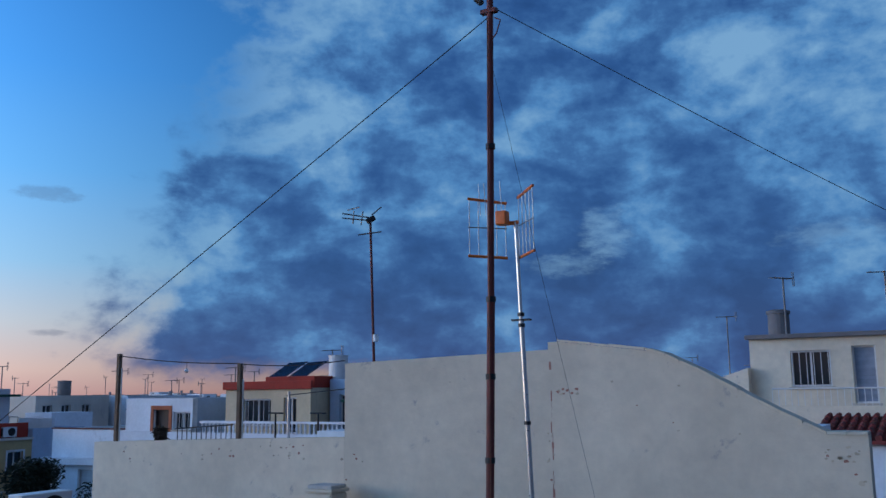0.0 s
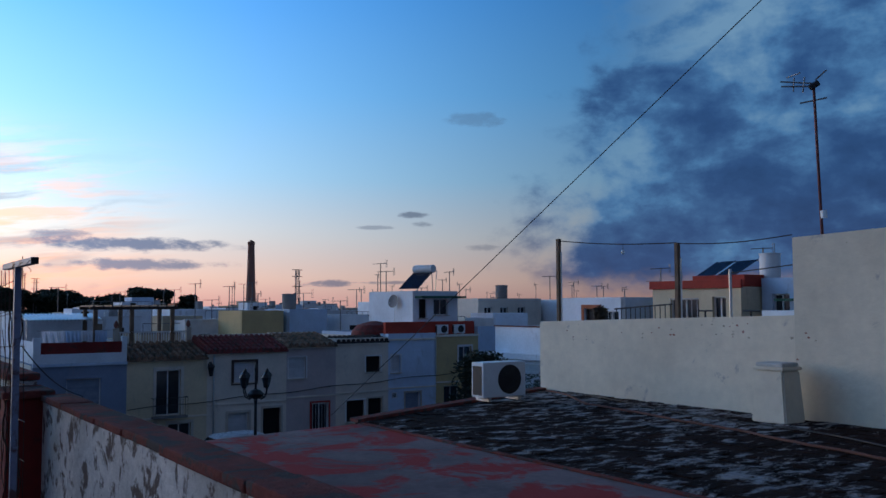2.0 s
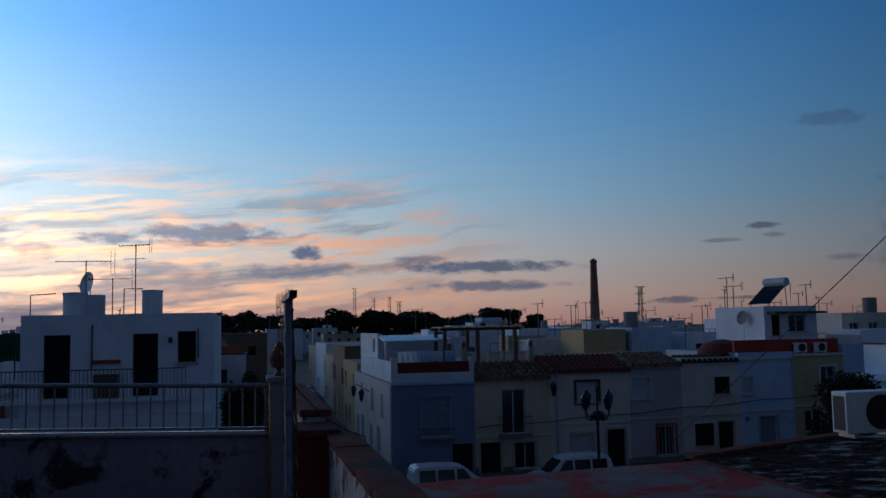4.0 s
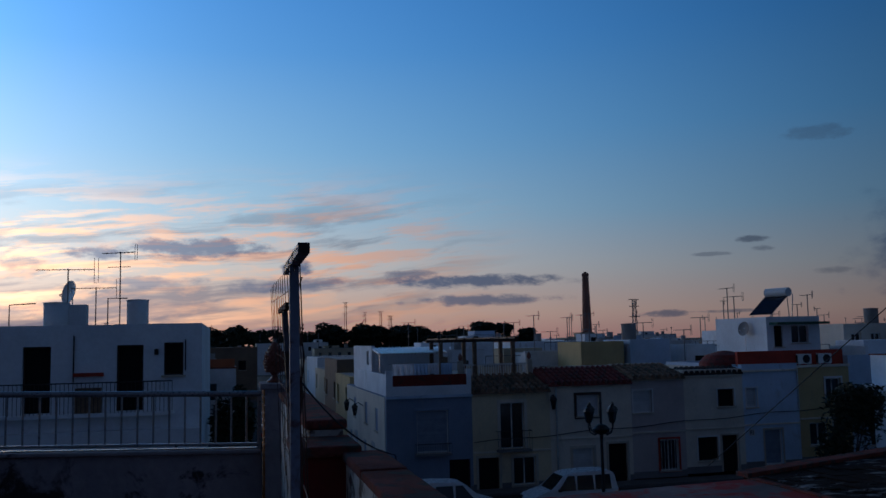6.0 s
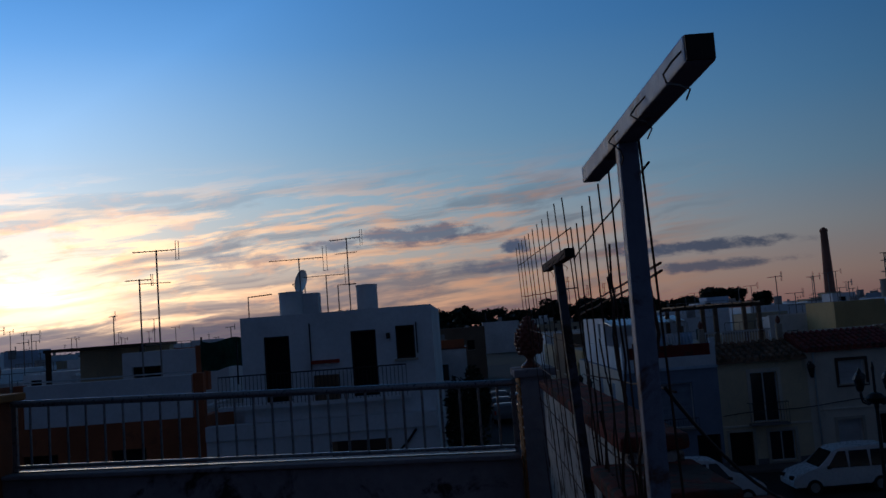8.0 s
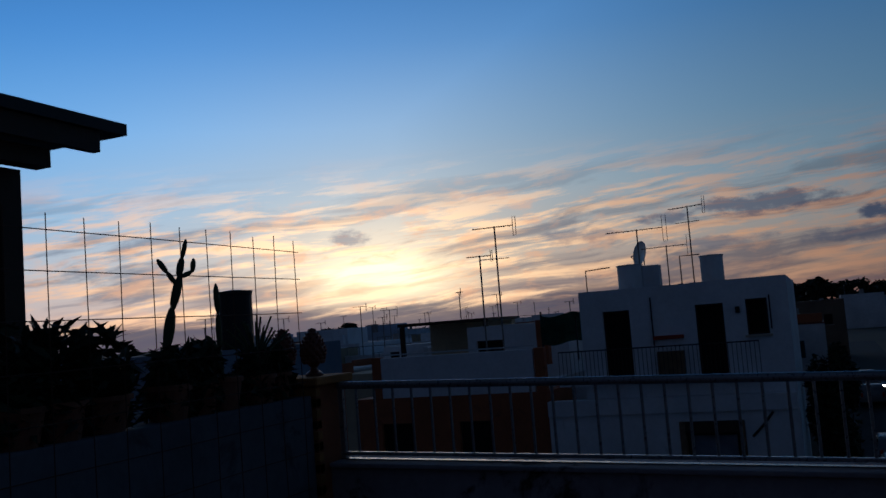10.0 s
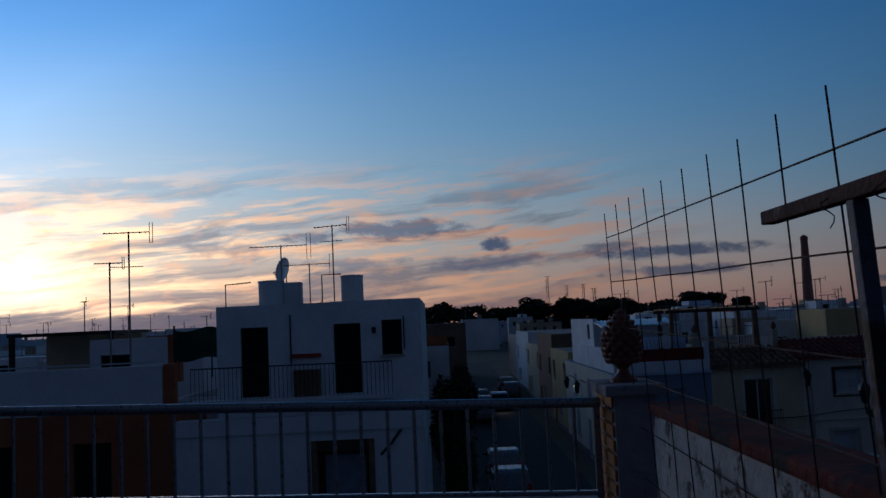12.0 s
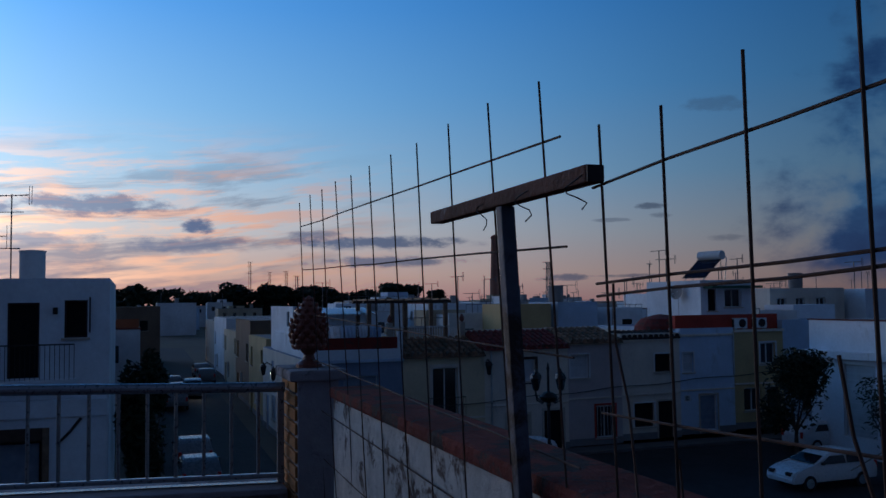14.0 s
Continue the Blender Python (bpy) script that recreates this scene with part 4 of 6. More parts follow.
# hoses over the roof
for pts, k, r in (([(-13.0, 10.75), (-12.2, 10.5), (-11.0, 9.9), (-9.8, 9.7), (-8.8, 9.4), (-7.6, 9.35), (-6.5, 9.0), (-5.4, 8.7), (-4.2, 8.5), (-3, 8.6)], "copper", 0.018), ([(-12.6, 10.9), (-11, 10.55), (-9.4, 10.2), (-8.5, 10.0), (-7.0, 9.9), (-5.6, 9.5), (-4.1, 9.2)], "black", 0.011)):
    t = thing("hose", (pts[0][0], pts[0][1], 4.74), label="terracotta coloured hose lying across the paved roof" if k == "copper" else "black cable lying across the paved roof", category="hose", world=True)
    smooth = []
    for i in range(len(pts) - 1):
        for s in range(5):
            f = s / 5
            smooth.append((pts[i][0] + (pts[i + 1][0] - pts[i][0]) * f, pts[i][1] + (pts[i + 1][1] - pts[i][1]) * f + 0.05 * math.sin((i + f) * 2.1), 4.742 + 0.004 * math.sin(i * 3 + s)))
    part("run", path_tube(smooth, r, 7), k, t)

# plant tuft and iron bars on the low wall
t = thing("wall_plant", (-12.0, 11.15, 6.03), label="dry tuft of weeds growing on the low wall", category="plant")
part("foliage", leaves(bmesh.new(), (0, 0, 0.10), (0.12, 0.08, 0.11), 220, 0.05, random.Random(12), 2.0), "bark", t)
t = thing("iron_rail", (-11.0, 11.3, 6.0), label="low rusty iron rail behind the wall", category="railing", world=True)
part("rail", cy((-11.7, 11.2, 6.22), (-10.4, 11.2, 6.30), 0.012, n=6), "iron", t)
for i in range(12):
    x = -11.65 + i * 0.11
    part("bar", cy((x, 11.2, 6.0), (x, 11.2, 6.24 + 0.006 * i), 0.008, n=5), "iron", t)

# ---------------------------------------------------------------- poles, antennas and wires
pole = thing("pole", (-3.72, 7.15, 4.715), label="tall red oxide steel pole with taped cables", category="pole", world=True)
part("tube", cy((-3.70, 7.15, 4.715), (-3.62, 7.15, 7.6), 0.036, n=14), "rustpole", pole)
part("tube", cy((-3.62, 7.15, 7.6), (-3.57, 7.15, 10.42), 0.031, n=14), "rustpole", pole)
for z in (5.35, 6.2, 6.92, 7.6, 9.0):
    x = -3.70 + 0.08 * (z - 4.7) / 2.9 if z < 7.6 else -3.62 + 0.05 * (z - 7.6) / 2.82
    part("clamp", cy((x, 7.15, z - 0.025), (x, 7.15, z + 0.025), 0.045, n=14), "black", pole, "black tape and clamp")
part("cable", path_tube([(-3.65 + 0.075 * (i / 20), 7.10, 4.72 + 5.5 * i / 20) for i in range(21)], 0.006, 6), "copper", pole, "terracotta cable")
part("bracket", bx(-3.66, -3.5, 7.12, 7.18, 10.28, 10.32), "rustpole", pole)
part("insulator", cy((-3.66, 7.15, 10.40), (-3.70, 7.15, 10.46), 0.03, 0.045, 10), "black", pole)
part("hook", path_tube([(-3.60, 7.15, 9.98), (-3.50, 7.13, 10.06), (-3.45, 7.12, 10.18), (-3.52, 7.13, 10.22)], 0.007, 6), "rustpole", pole)

for name, a, b, r, sag in (("guy_wire", (-3.6, 7.15, 10.24), (-12.3, 6.05, 4.70), 0.005, 0.0), ("guy_wire", (-3.58, 7.15, 10.36), (2.6, 15.5, 7.2), 0.004, 0.1), ("guy_wire", (-3.59, 7.15, 9.9), (-4.05, 10.95, 5.0), 0.002, 0.02)):
    t = thing(name, a, label="thin steel guy wire that holds the tall pole", category="wire", group="guy wires", world=True)
    n = 24
    part("strand", path_tube([tuple(a[k] + (b[k] - a[k]) * i / n - (sag * math.sin(math.pi * i / n) if k == 2 else 0) for k in range(3)) for i in range(n + 1)], r, 6), "wire", t)


def grid_antenna():
    t = thing("grid_antenna", (-4.1, 9.0, 4.715), label="galvanised mast with an orange and white grid antenna", category="antenna", world=True)
    part("mast", cy((-4.08, 9.0, 4.715), (-4.19, 9.0, 7.55), 0.028, n=12), "galv", t)
    part("mast", cy((-4.19, 9.0, 7.5), (-4.23, 9.0, 8.66), 0.022, n=12), "galv", t)
    for z in (6.45, 7.5, 7.62):
        x = -4.08 - 0.11 * (z - 4.7) / 2.85
        part("clamp", cy((x, 9.0, z - 0.02), (x, 9.0, z + 0.02), 0.038, n=12), "black", t)
    part("bracket", bx(-4.30, -4.08, 8.97, 9.03, 7.55, 7.57), "black", t)
    for name, x0, x1, y0, y1, zl, zh in (("panel", -4.36, -4.74, 9.05, 8.82, 8.28, 8.92), ("panel", -4.22, -3.92, 9.05, 8.80, 8.27, 8.97)):
        pn = part(name, cy((x0, y0, (zl + zh) / 2), (x1, y1, (zl + zh) / 2 + 0.02), 0.007, n=6), "antenna", t)
        for z, dz in ((zl, 0.03), (zh, 0.06)):
            part("edge_bar", cy((x0, y0, z - dz * 0.5), (x1, y1, z + dz * 0.5), 0.017, n=8), "orangepl", pn, "orange plastic edge bar")
        for i in range(5):
            f = 0.04 + i * 0.23
            x, y = x0 + (x1 - x0) * f, y0 + (y1 - y0) * f
            part("rod", cy((x, y, zl - 0.01), (x, y, zh + 0.01), 0.0055, n=6), "whiterod", pn, "white rod")
    part("dipole_box", bx(-4.42, -4.29, 8.86, 8.98, 8.62, 8.78, bev=0.02), "orangepl", t, "orange dipole housing")
    part("boom", bx(-4.40, -4.2, 8.98, 9.02, 8.63, 8.67), "orangepl", t)
    for x in (-4.62, -4.55, -4.35):
        part("whip", cy((x, 8.9, 8.75), (x - 0.01, 8.88, 9.12), 0.006, n=6), "whiterod", t)


grid_antenna()


def dish(x, y, z, r, rz, material="dish", label="pale blue satellite dish on a bracket", stand=0.4, name="satellite_dish"):
    """Local: the bowl looks along -y, tilted up a little."""
    t = thing(name, (x, y, z), rz, label, "satellite dish", "satellite dishes")
    prof = [(r * f, r * 0.16 * f * f) for f in (0.02, 0.25, 0.5, 0.75, 0.92, 1.0)]
    bm = lathe(prof + [(r * 1.015, r * 0.16), (r * 1.0, r * 0.175)] + [(rr, zz - 0.012) for rr, zz in prof[::-1]], n=36)
    rot = Matrix.Translation((0, 0, stand + r)) @ Matrix.Rotation(radians(78), 4, "X")
    bmesh.ops.transform(bm, matrix=rot, verts=bm.verts)
    part("bowl", bm, material, t)
    part("mount", cy((0, 0.09, 0), (0, 0.09, stand + r), 0.022, n=10), "galv", t)
    part("bracket", bx(-0.04, 0.04, 0.0, 0.1, stand + r - 0.06, stand + r + 0.06), "galv", t)
    part("arm", cy((0, -0.04, stand + 0.04), (0, -r * 0.95, stand + r * 0.75), 0.010, n=8), "galv", t)
    part("feed_horn", cy((0, -r * 0.95, stand + r * 0.75), (0, -r * 0.8, stand + r * 0.85), 0.028, 0.02, 12), "plastic", t)
    return t


dish(-4.36, 8.75, 4.715, 0.32, 205, stand=0.12)


def yagi(x, y, z, h, rz, size=1.0, elements=7, label="rooftop television antenna on a thin mast", second=False, material="antenna", thick=0.018):
    t = thing("tv_antenna", (x, y, z), rz, label, "antenna", "television antennas")
    part("mast", cy((0, 0, 0), (0, 0, h), thick, n=8), material, t)
    b = part("boom", cy((-0.55 * size, 0, h - 0.05), (0.45 * size, 0, h - 0.02), thick * 0.6, n=6), material, t)
    bm = bmesh.new()
    for i in range(elements):
        u = -0.5 * size + 0.85 * size * i / (elements - 1)
        part("element", cy((u, -0.16 * size, h - 0.045), (u, 0.16 * size, h - 0.035), thick * 0.4, n=5), material, b)
    bm.free()
    part("reflector", path_tube([(0.45 * size, -0.02, h - 0.26 * size), (0.45 * size, 0.0, h + 0.2 * size), (0.52 * size, 0.0, h + 0.2 * size), (0.52 * size, -0.02, h - 0.26 * size), (0.45 * size, -0.02, h - 0.26 * size)], thick * 0.45, 5), material, t)
    if second:
        part("lower_boom", cy((-0.4 * size, 0, h * 0.8), (0.3 * size, 0.05, h * 0.8), thick * 0.5, n=6), material, t)
    return t


def loop_antenna():
    t = thing("tv_antenna", (-8.80, 13.0, 4.7), label="rusty mast with a small three-armed television antenna", category="antenna", group="television antennas", world=True)
    part("mast", cy((-8.79, 13, 4.7), (-8.95, 13, 9.86), 0.028, 0.022, 10), "rustpole", t)
    part("clamp", cy((-8.83, 13, 7.66), (-8.84, 13, 7.78), 0.05, n=10), "plastic", t)
    part("head", cy((-8.98, 12.95, 9.78), (-8.90, 13.05, 9.86), 0.05, n=10), "black", t)
    for a, b in (((-9.42, 12.8, 9.95), (-8.92, 13.05, 9.85)), ((-9.34, 12.7, 9.84), (-8.92, 13.0, 9.80)), ((-9.14, 12.9, 9.55), (-8.78, 13.1, 9.60)), ((-8.92, 13, 9.9), (-8.78, 13.1, 10.05)), ((-9.37, 12.9, 10.02), (-9.12, 12.9, 10.05)), ((-9.08, 12.9, 9.72), (-9.04, 12.9, 9.97)), ((-9.22, 12.85, 9.75), (-9.20, 12.85, 9.98))):
        part("rod", cy(a, b, 0.013, n=6), "antenna", t)
    return t


loop_antenna()
solid("wall_behind_gable", bx(-9.0, -2.0, 11.6, 16.0, -1.5, 6.2), "white", "white house behind the gable wall", "wall", kind="structure")

for x, y, zt in ((-13.05, 11.12, 7.52), (-10.22, 11.14, 7.28)):
    t = thing("wooden_post", (x, y, 6.0), label="weathered wooden post on the low wall", category="post", group="posts on the low wall", world=True)
    part("stake", bx(x - 0.035, x + 0.035, y - 0.035, y + 0.035, 5.9, zt, bev=0.006), "wood", t)
    part("pipe", cy((x + 0.07, y, 5.9), (x + 0.07, y, zt - 0.25), 0.014, n=8), "galv", t)
t = thing("steel_post", (-9.2, 11.14, 6.0), label="thin grey steel post on the low wall", category="post", group="posts on the low wall", world=True)
part("tube", cy((-9.2, 11.14, 5.95), (-9.2, 11.14, 6.82), 0.022, n=10), "galv", t)
part("arm", cy((-9.25, 11.14, 6.76), (-8.1, 11.14, 6.85), 0.008, n=6), "wire", t)
t = thing("hanging_bulb", (-11.41, 11.13, 7.2), label="small pale bulb hung from the wire", category="lamp", world=True)
part("flex", cy((-11.41, 11.13, 7.22), (-11.41, 11.13, 7.325), 0.004, n=5), "wire", t)
part("bulb", lathe([(0.012, 0.06), (0.02, 0.05), (0.034, 0.025), (0.03, 0.0), (0.012, -0.014)], (-11.41, 11.13, 7.165), 14), "plastic", t, "white glass bulb")
t = thing("wash_line", (-11.5, 11.13, 7.4), label="sagging wire between the two posts", category="wire", world=True)
part("strand", path_tube([(-13.05 + 2.83 * i / 12, 11.13, 7.48 - 0.2 * i / 12 - 0.04 * math.sin(math.pi * i / 12)) for i in range(13)], 0.009, 6), "wire", t)
part("strand", path_tube([(-10.22 + 2.1 * i / 10, 11.13, 7.27 - 0.05 * math.sin(math.pi * i / 10)) for i in range(11)], 0.008, 6), "wire", t)

# ---------------------------------------------------------------- houses


def window(h, u0, u1, z0, z1, kind, y=0.0):
    """Fill an opening of a house front that looks along local -y."""
    # for door and dark kinds a near-black sheet stands in for the unlit room
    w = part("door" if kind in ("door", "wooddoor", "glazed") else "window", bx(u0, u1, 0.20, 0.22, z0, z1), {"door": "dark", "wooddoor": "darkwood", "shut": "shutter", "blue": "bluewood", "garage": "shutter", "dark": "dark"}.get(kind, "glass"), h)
    f = 0.05
    for a, b, c, d in ((u0, u0 + f, z0, z1), (u1 - f, u1, z0, z1), (u0 + f, u1 - f, z1 - f, z1)) + (((u0 + f, u1 - f, z0, z0 + f),) if kind not in ("door", "wooddoor") else ()):
        part("frame", bx(a, b, 0.13, 0.199, c, d), "frame" if kind not in ("door", "wooddoor", "dark") else "darkwood", w)
    if kind in ("win", "grille", "french", "glazed"):
        part("mullion", bx((u0 + u1) / 2 - 0.025, (u0 + u1) / 2 + 0.025, 0.14, 0.199, z0 + f, z1 - f), "frame", w)
    if kind in ("shut", "garage", "blue"):
        n = int((z1 - z0) / 0.11)
        for i in range(n):
            part("slat", bx(u0 + f, u1 - f, 0.185, 0.199, z0 + 0.05 + i * 0.11, z0 + 0.13 + i * 0.11), "shutter" if kind != "blue" else "bluewood", w)
    if kind == "grille":
        for i in range(6):
            u = u0 + 0.06 + (u1 - u0 - 0.12) * i / 5
            part("grille_bar", cy((u, -0.04, z0), (u, -0.04, z1), 0.011, n=6), "frame", w)
        for z in (z0 + 0.05, z1 - 0.05):
            part("grille_bar", cy((u0, -0.04, z), (u1, -0.04, z), 0.011, n=6), "frame", w)
    if kind in ("win", "shut", "grille", "dark", "blue"):
        part("sill", bx(u0 - 0.08, u1 + 0.08, -0.09, 0.12, z0 - 0.07, z0 - 0.002), "surround", w)
    return w


def surround(h, u0, u1, z0, z1, material, s=0.13, floor=False):
    for a, b, c, d in ((u0 - s, u0, z0 - (0 if floor else s), z1 + s), (u1, u1 + s, z0 - (0 if floor else s), z1 + s), (u0, u1, z1, z1 + s)) + (() if floor else ((u0, u1, z0 - s, z0),)):
        part("surround", bx(a, b, -0.035, -0.003, c, d), material, h)


def balcony(h, u0, u1, z, d=0.5, rail_h=0.95, step=0.12):
    b = part("balcony", bx(u0, u1, -d, -0.003, z - 0.10, z), "plinth", h)
    part("handrail", path_tube([(u0, -0.01, z + rail_h), (u0, -d + 0.02, z + rail_h), (u1, -d + 0.02, z + rail_h), (u1, -0.01, z + rail_h)], 0.017, 6), "iron", b)
    n = int((u1 - u0) / step)
    for i in range(n + 1):
        u = u0 + (u1 - u0) * i / n
        part("baluster", cy((u, -d + 0.02, z), (u, -d + 0.02, z + rail_h), 0.009, n=5), "iron", b)
    return b


def tiled_roof(h, u0, u1, z0, rise, run, material, over=0.25, pitch=0.24):
    """A slope of barrel tiles: ridged strips laid in overlapping courses."""
    bm = bmesh.new()
    n = int((u1 - u0) / pitch)
    courses = 5
    sl = Vector((0, run + over, rise)).normalized()
    for i in range(n):
        u = u0 + (i + 0.5) * (u1 - u0) / n
        for k in range(courses):
            f, g = k / courses, (k + 1.08) / courses
            a = Vector((u, -over + (run + over) * f, z0 + rise * f + 0.015))
            b = Vector((u, -over + (run + over) * min(g, 1), z0 + rise * min(g, 1) - 0.012))
            cy(a, b, pitch * 0.36, pitch * 0.29, 7, bm)
    part("roof_tiles", bm, material, h)["kind"] = "stuff"
    bm = bmesh.new()
    vs = [bm.verts.new(v) for v in ((u0, -over, z0 - 0.05), (u1, -over, z0 - 0.05), (u1, run, z0 + rise - 0.05), (u0, run, z0 + rise - 0.05), (u0, -over, z0 - 0.14), (u1, -over, z0 - 0.14), (u1, run, z0 - 0.14), (u0, run, z0 - 0.14))]
    for q in ((0, 1, 2, 3), (7, 6, 5, 4), (0, 4, 5, 1), (1, 5, 6, 2), (2, 6, 7, 3), (3, 7, 4, 0)):
        bm.faces.new([vs[i] for i in q])
    part("roof", bm, material, h)


def house(loc, rz, W, H, D, paint, holes, label, base=0.0, plinth=0.35, group="", roof="flat", parapet=0.0, band=None, name="house", side=None, flat_mat="farroof"):
    """Local: front along x at y 0, looking along -y; holes are (u0, u1, z0, z1, kind)."""
    h = thing(name, loc, rz, label, "house", group)
    part("wall", pierced(0, W, base, H + parapet, 0, 0.3, [q[:4] for q in holes]), paint, h)
    part("wall", bx(0, 0.3, 0.3, D, base, H + parapet), side or paint, h)
    part("wall", bx(W - 0.3, W, 0.3, D, base, H + parapet), side or paint, h)
    part("wall", bx(0.3, W - 0.3, D - 0.3, D, base, H + parapet), side or paint, h)
    part("roof", bx(0.3, W - 0.3, 0.3, D - 0.3, H - 0.2, H), flat_mat, h)
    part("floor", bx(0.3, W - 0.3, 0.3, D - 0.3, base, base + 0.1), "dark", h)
    if plinth:
        cuts = [(q[0], q[1], max(q[2], base), min(q[3], base + plinth)) for q in holes if q[2] < base + plinth]
        part("plinth", pierced(0, W, base, base + plinth, -0.03, -0.002, cuts), "plinth", h)
    if band:
        part("cornice", bx(-0.02, W + 0.02, -0.12, -0.002, H - 0.12, H + 0.02, bev=0.02), band, h)
    for q in holes:
        window(h, *q[:5])
    return h


X0 = -47.8
ROW = "row of terraced houses"
# corner house, blue-grey, with a roof terrace
c = house((X0, 8.0, -1.5), 90, 4.45, 4.95, 16.0, "grey", [(1.55, 3.2, 2.1, 4.2, "blue"), (3.2, 4.3, 0.15, 1.7, "dark")], "blue-grey corner house with closed shutters and a roof terrace", group=ROW, band="blue")
surround(c, 1.55, 3.2, 2.1, 4.2, "grey", 0.14)
balcony(c, 1.45, 3.3, 2.05, 0.28, 0.5)
t = thing("roof_terrace", (-48, 10.2, 3.45), label="white roof terrace with a low red wall and a covered room", category="terrace", world=True)
part("parapet", bx(-48.0, -47.82, 8.0, 12.45, 3.47, 3.95, bev=0.02), "white", t)
for a, b in ((8.0, 8.35), (12.2, 12.45)):
    part("pier", bx(-48.02, -47.8, a, b, 3.95, 4.75, bev=0.02), "white", t)
part("red_panel", bx(-47.97, -47.86, 8.35, 12.2, 3.95, 4.5), "darkred", t, "dark red low wall")
part("parapet", bx(-60, -48.02, 8.02, 8.2, 3.47, 4.55, bev=0.02), "white", t)
part("room_wall", pierced(-62, -54, 3.47, 6.0, 8.21, 8.4, [(-56.0, -55.2, 4.9, 5.7)]), "white", t)
part("room_wall", bx(-54.2, -54, 8.41, 12.4, 3.47, 5.6), "white", t)
part("window", bx(-56.0, -55.2, 8.28, 8.3, 4.9, 5.7), "glass", t)
bm = bmesh.new()
for i in range(20):
    cy((-51.6, 8.3 + i * 0.2, 5.55), (-54.4, 8.3 + i * 0.2, 5.85), 0.06, n=6, bm=bm)
part("sheet_roof", bm, "galv", t, "corrugated metal roof")["kind"] = "stuff"
for y in (8.35, 12.2):
    part("roof_post", bx(-51.75, -51.65, y - 0.05, y + 0.05, 3.47, 5.5), "galv", t)
t = thing("laundry", (-49.3, 10.2, 3.45), label="white sheets hung on a washing line", category="laundry", world=True)
part("line", cy((-49.3, 8.4, 5.05), (-49.3, 12.3, 5.05), 0.006, n=5), "wire", t)
for i, (a, b, dz) in enumerate(((8.6, 9.7, 0.75), (9.75, 10.5, 0.7), (10.55, 11.1, 0.55), (11.2, 11.8, 0.6))):
    bm = bmesh.new()
    n = 14
    top = [bm.verts.new((-49.3, a + (b - a) * k / n, 5.05)) for k in range(n + 1)]
    mid = [bm.verts.new((-49.3 + 0.05 * math.sin(k * 1.7 + i), a + (b - a) * k / n, 5.05 - dz * 0.5)) for k in range(n + 1)]
    low = [bm.verts.new((-49.3 + 0.08 * math.sin(k * 1.5 + i), a + (b - a) * k / n, 5.05 - dz)) for k in range(n + 1)]
    for r1, r2 in ((top, mid), (mid, low)):
        for k in range(n):
            bm.faces.new((r1[k], r1[k + 1], r2[k + 1], r2[k]))
    bmesh.ops.solidify(bm, geom=bm.faces[:], thickness=0.006)
    part("sheet", bm, "blue" if i % 2 else "cloth", t)
t = thing("pergola", (-51.5, 13.4, 3.9), label="dark wooden pergola over a roof terrace", category="pergola", world=True)
for y in (11.5, 13.4, 15.6):
    for x in (-50.6, -53.0):
        part("post", bx(x - 0.1, x + 0.1, y - 0.1, y + 0.1, 3.9, 6.1), "wood", t)
for x in (-50.6, -53.0):
    part("beam", bx(x - 0.08, x + 0.08, 11.2, 15.9, 6.102, 6.26), "darkwood", t)
for i in range(10):
    y = 11.35 + i * 0.48
    part("rafter", bx(-53.3, -50.3, y - 0.04, y + 0.04, 6.262, 6.34), "darkwood", t)

a = house((X0, 12.45, -1.45), 90, 4.2, 5.0, 9.0, "cream", [(1.5, 2.78, 2.05, 4.4, "glazed"), (0.28, 1.38, 0.0, 1.65, "door"), (2.15, 3.35, 0.2, 1.6, "win")], "cream house with a narrow iron balcony", group=ROW)
surround(a, 1.5, 2.78, 2.05, 4.4, "ivory", 0.16, True)
balcony(a, 1.25, 3.05, 2.03, 0.42, 0.95)
surround(a, 2.15, 3.35, 0.2, 1.6, "surround", 0.14)
surround(a, 0.28, 1.38, 0.0, 1.65, "surround", 0.12, True)
tiled_roof(a, 0, 4.2, 5.02, 0.75, 2.6, "oldtile", pitch=0.34)
for u in (0.12, 4.05):
    pr = part("terrace_post", bx(u - 0.14, u + 0.14, 2.62, 2.9, 5.0, 6.55, bev=0.02), "surround", a)
    part("ball", lathe([(0.05, 0), (0.13, 0.1), (0.12, 0.25), (0.02, 0.42)], (u, 2.76, 6.55), 12), "clay", pr)
part("terrace_rail", bx(0.27, 3.9, 2.70, 2.78, 6.28, 6.36), "frame", a)
for i in range(26):
    part("terrace_baluster", bx(0.32 + i * 0.138, 0.36 + i * 0.138, 2.72, 2.76, 5.72, 6.28), "frame", a)
b = house((X0, 16.65, -1.4), 90, 4.6, 5.22, 9.0, "ivory", [(1.5, 2.75, 3.5, 4.6, "shut"), (1.2, 2.35, 0.75, 1.85, "shut"), (3.2, 4.25, 0.0, 2.0, "door")], "ivory house with framed windows and roller shutters", group=ROW)
surround(b, 1.5, 2.75, 3.5, 4.6, "darkwood", 0.14)
surround(b, 1.2, 2.35, 0.75, 1.85, "surround", 0.14)
surround(b, 3.2, 4.25, 0.0, 2.0, "surround", 0.12, True)
tiled_roof(b, 0, 4.6, 5.24, 0.75, 2.6, "darktile", pitch=0.3)
part("ridge_coping", bx(0.0, 4.6, 2.6, 2.85, 5.95, 6.06, bev=0.02), "ivory", b, "pale coping along the ridge")
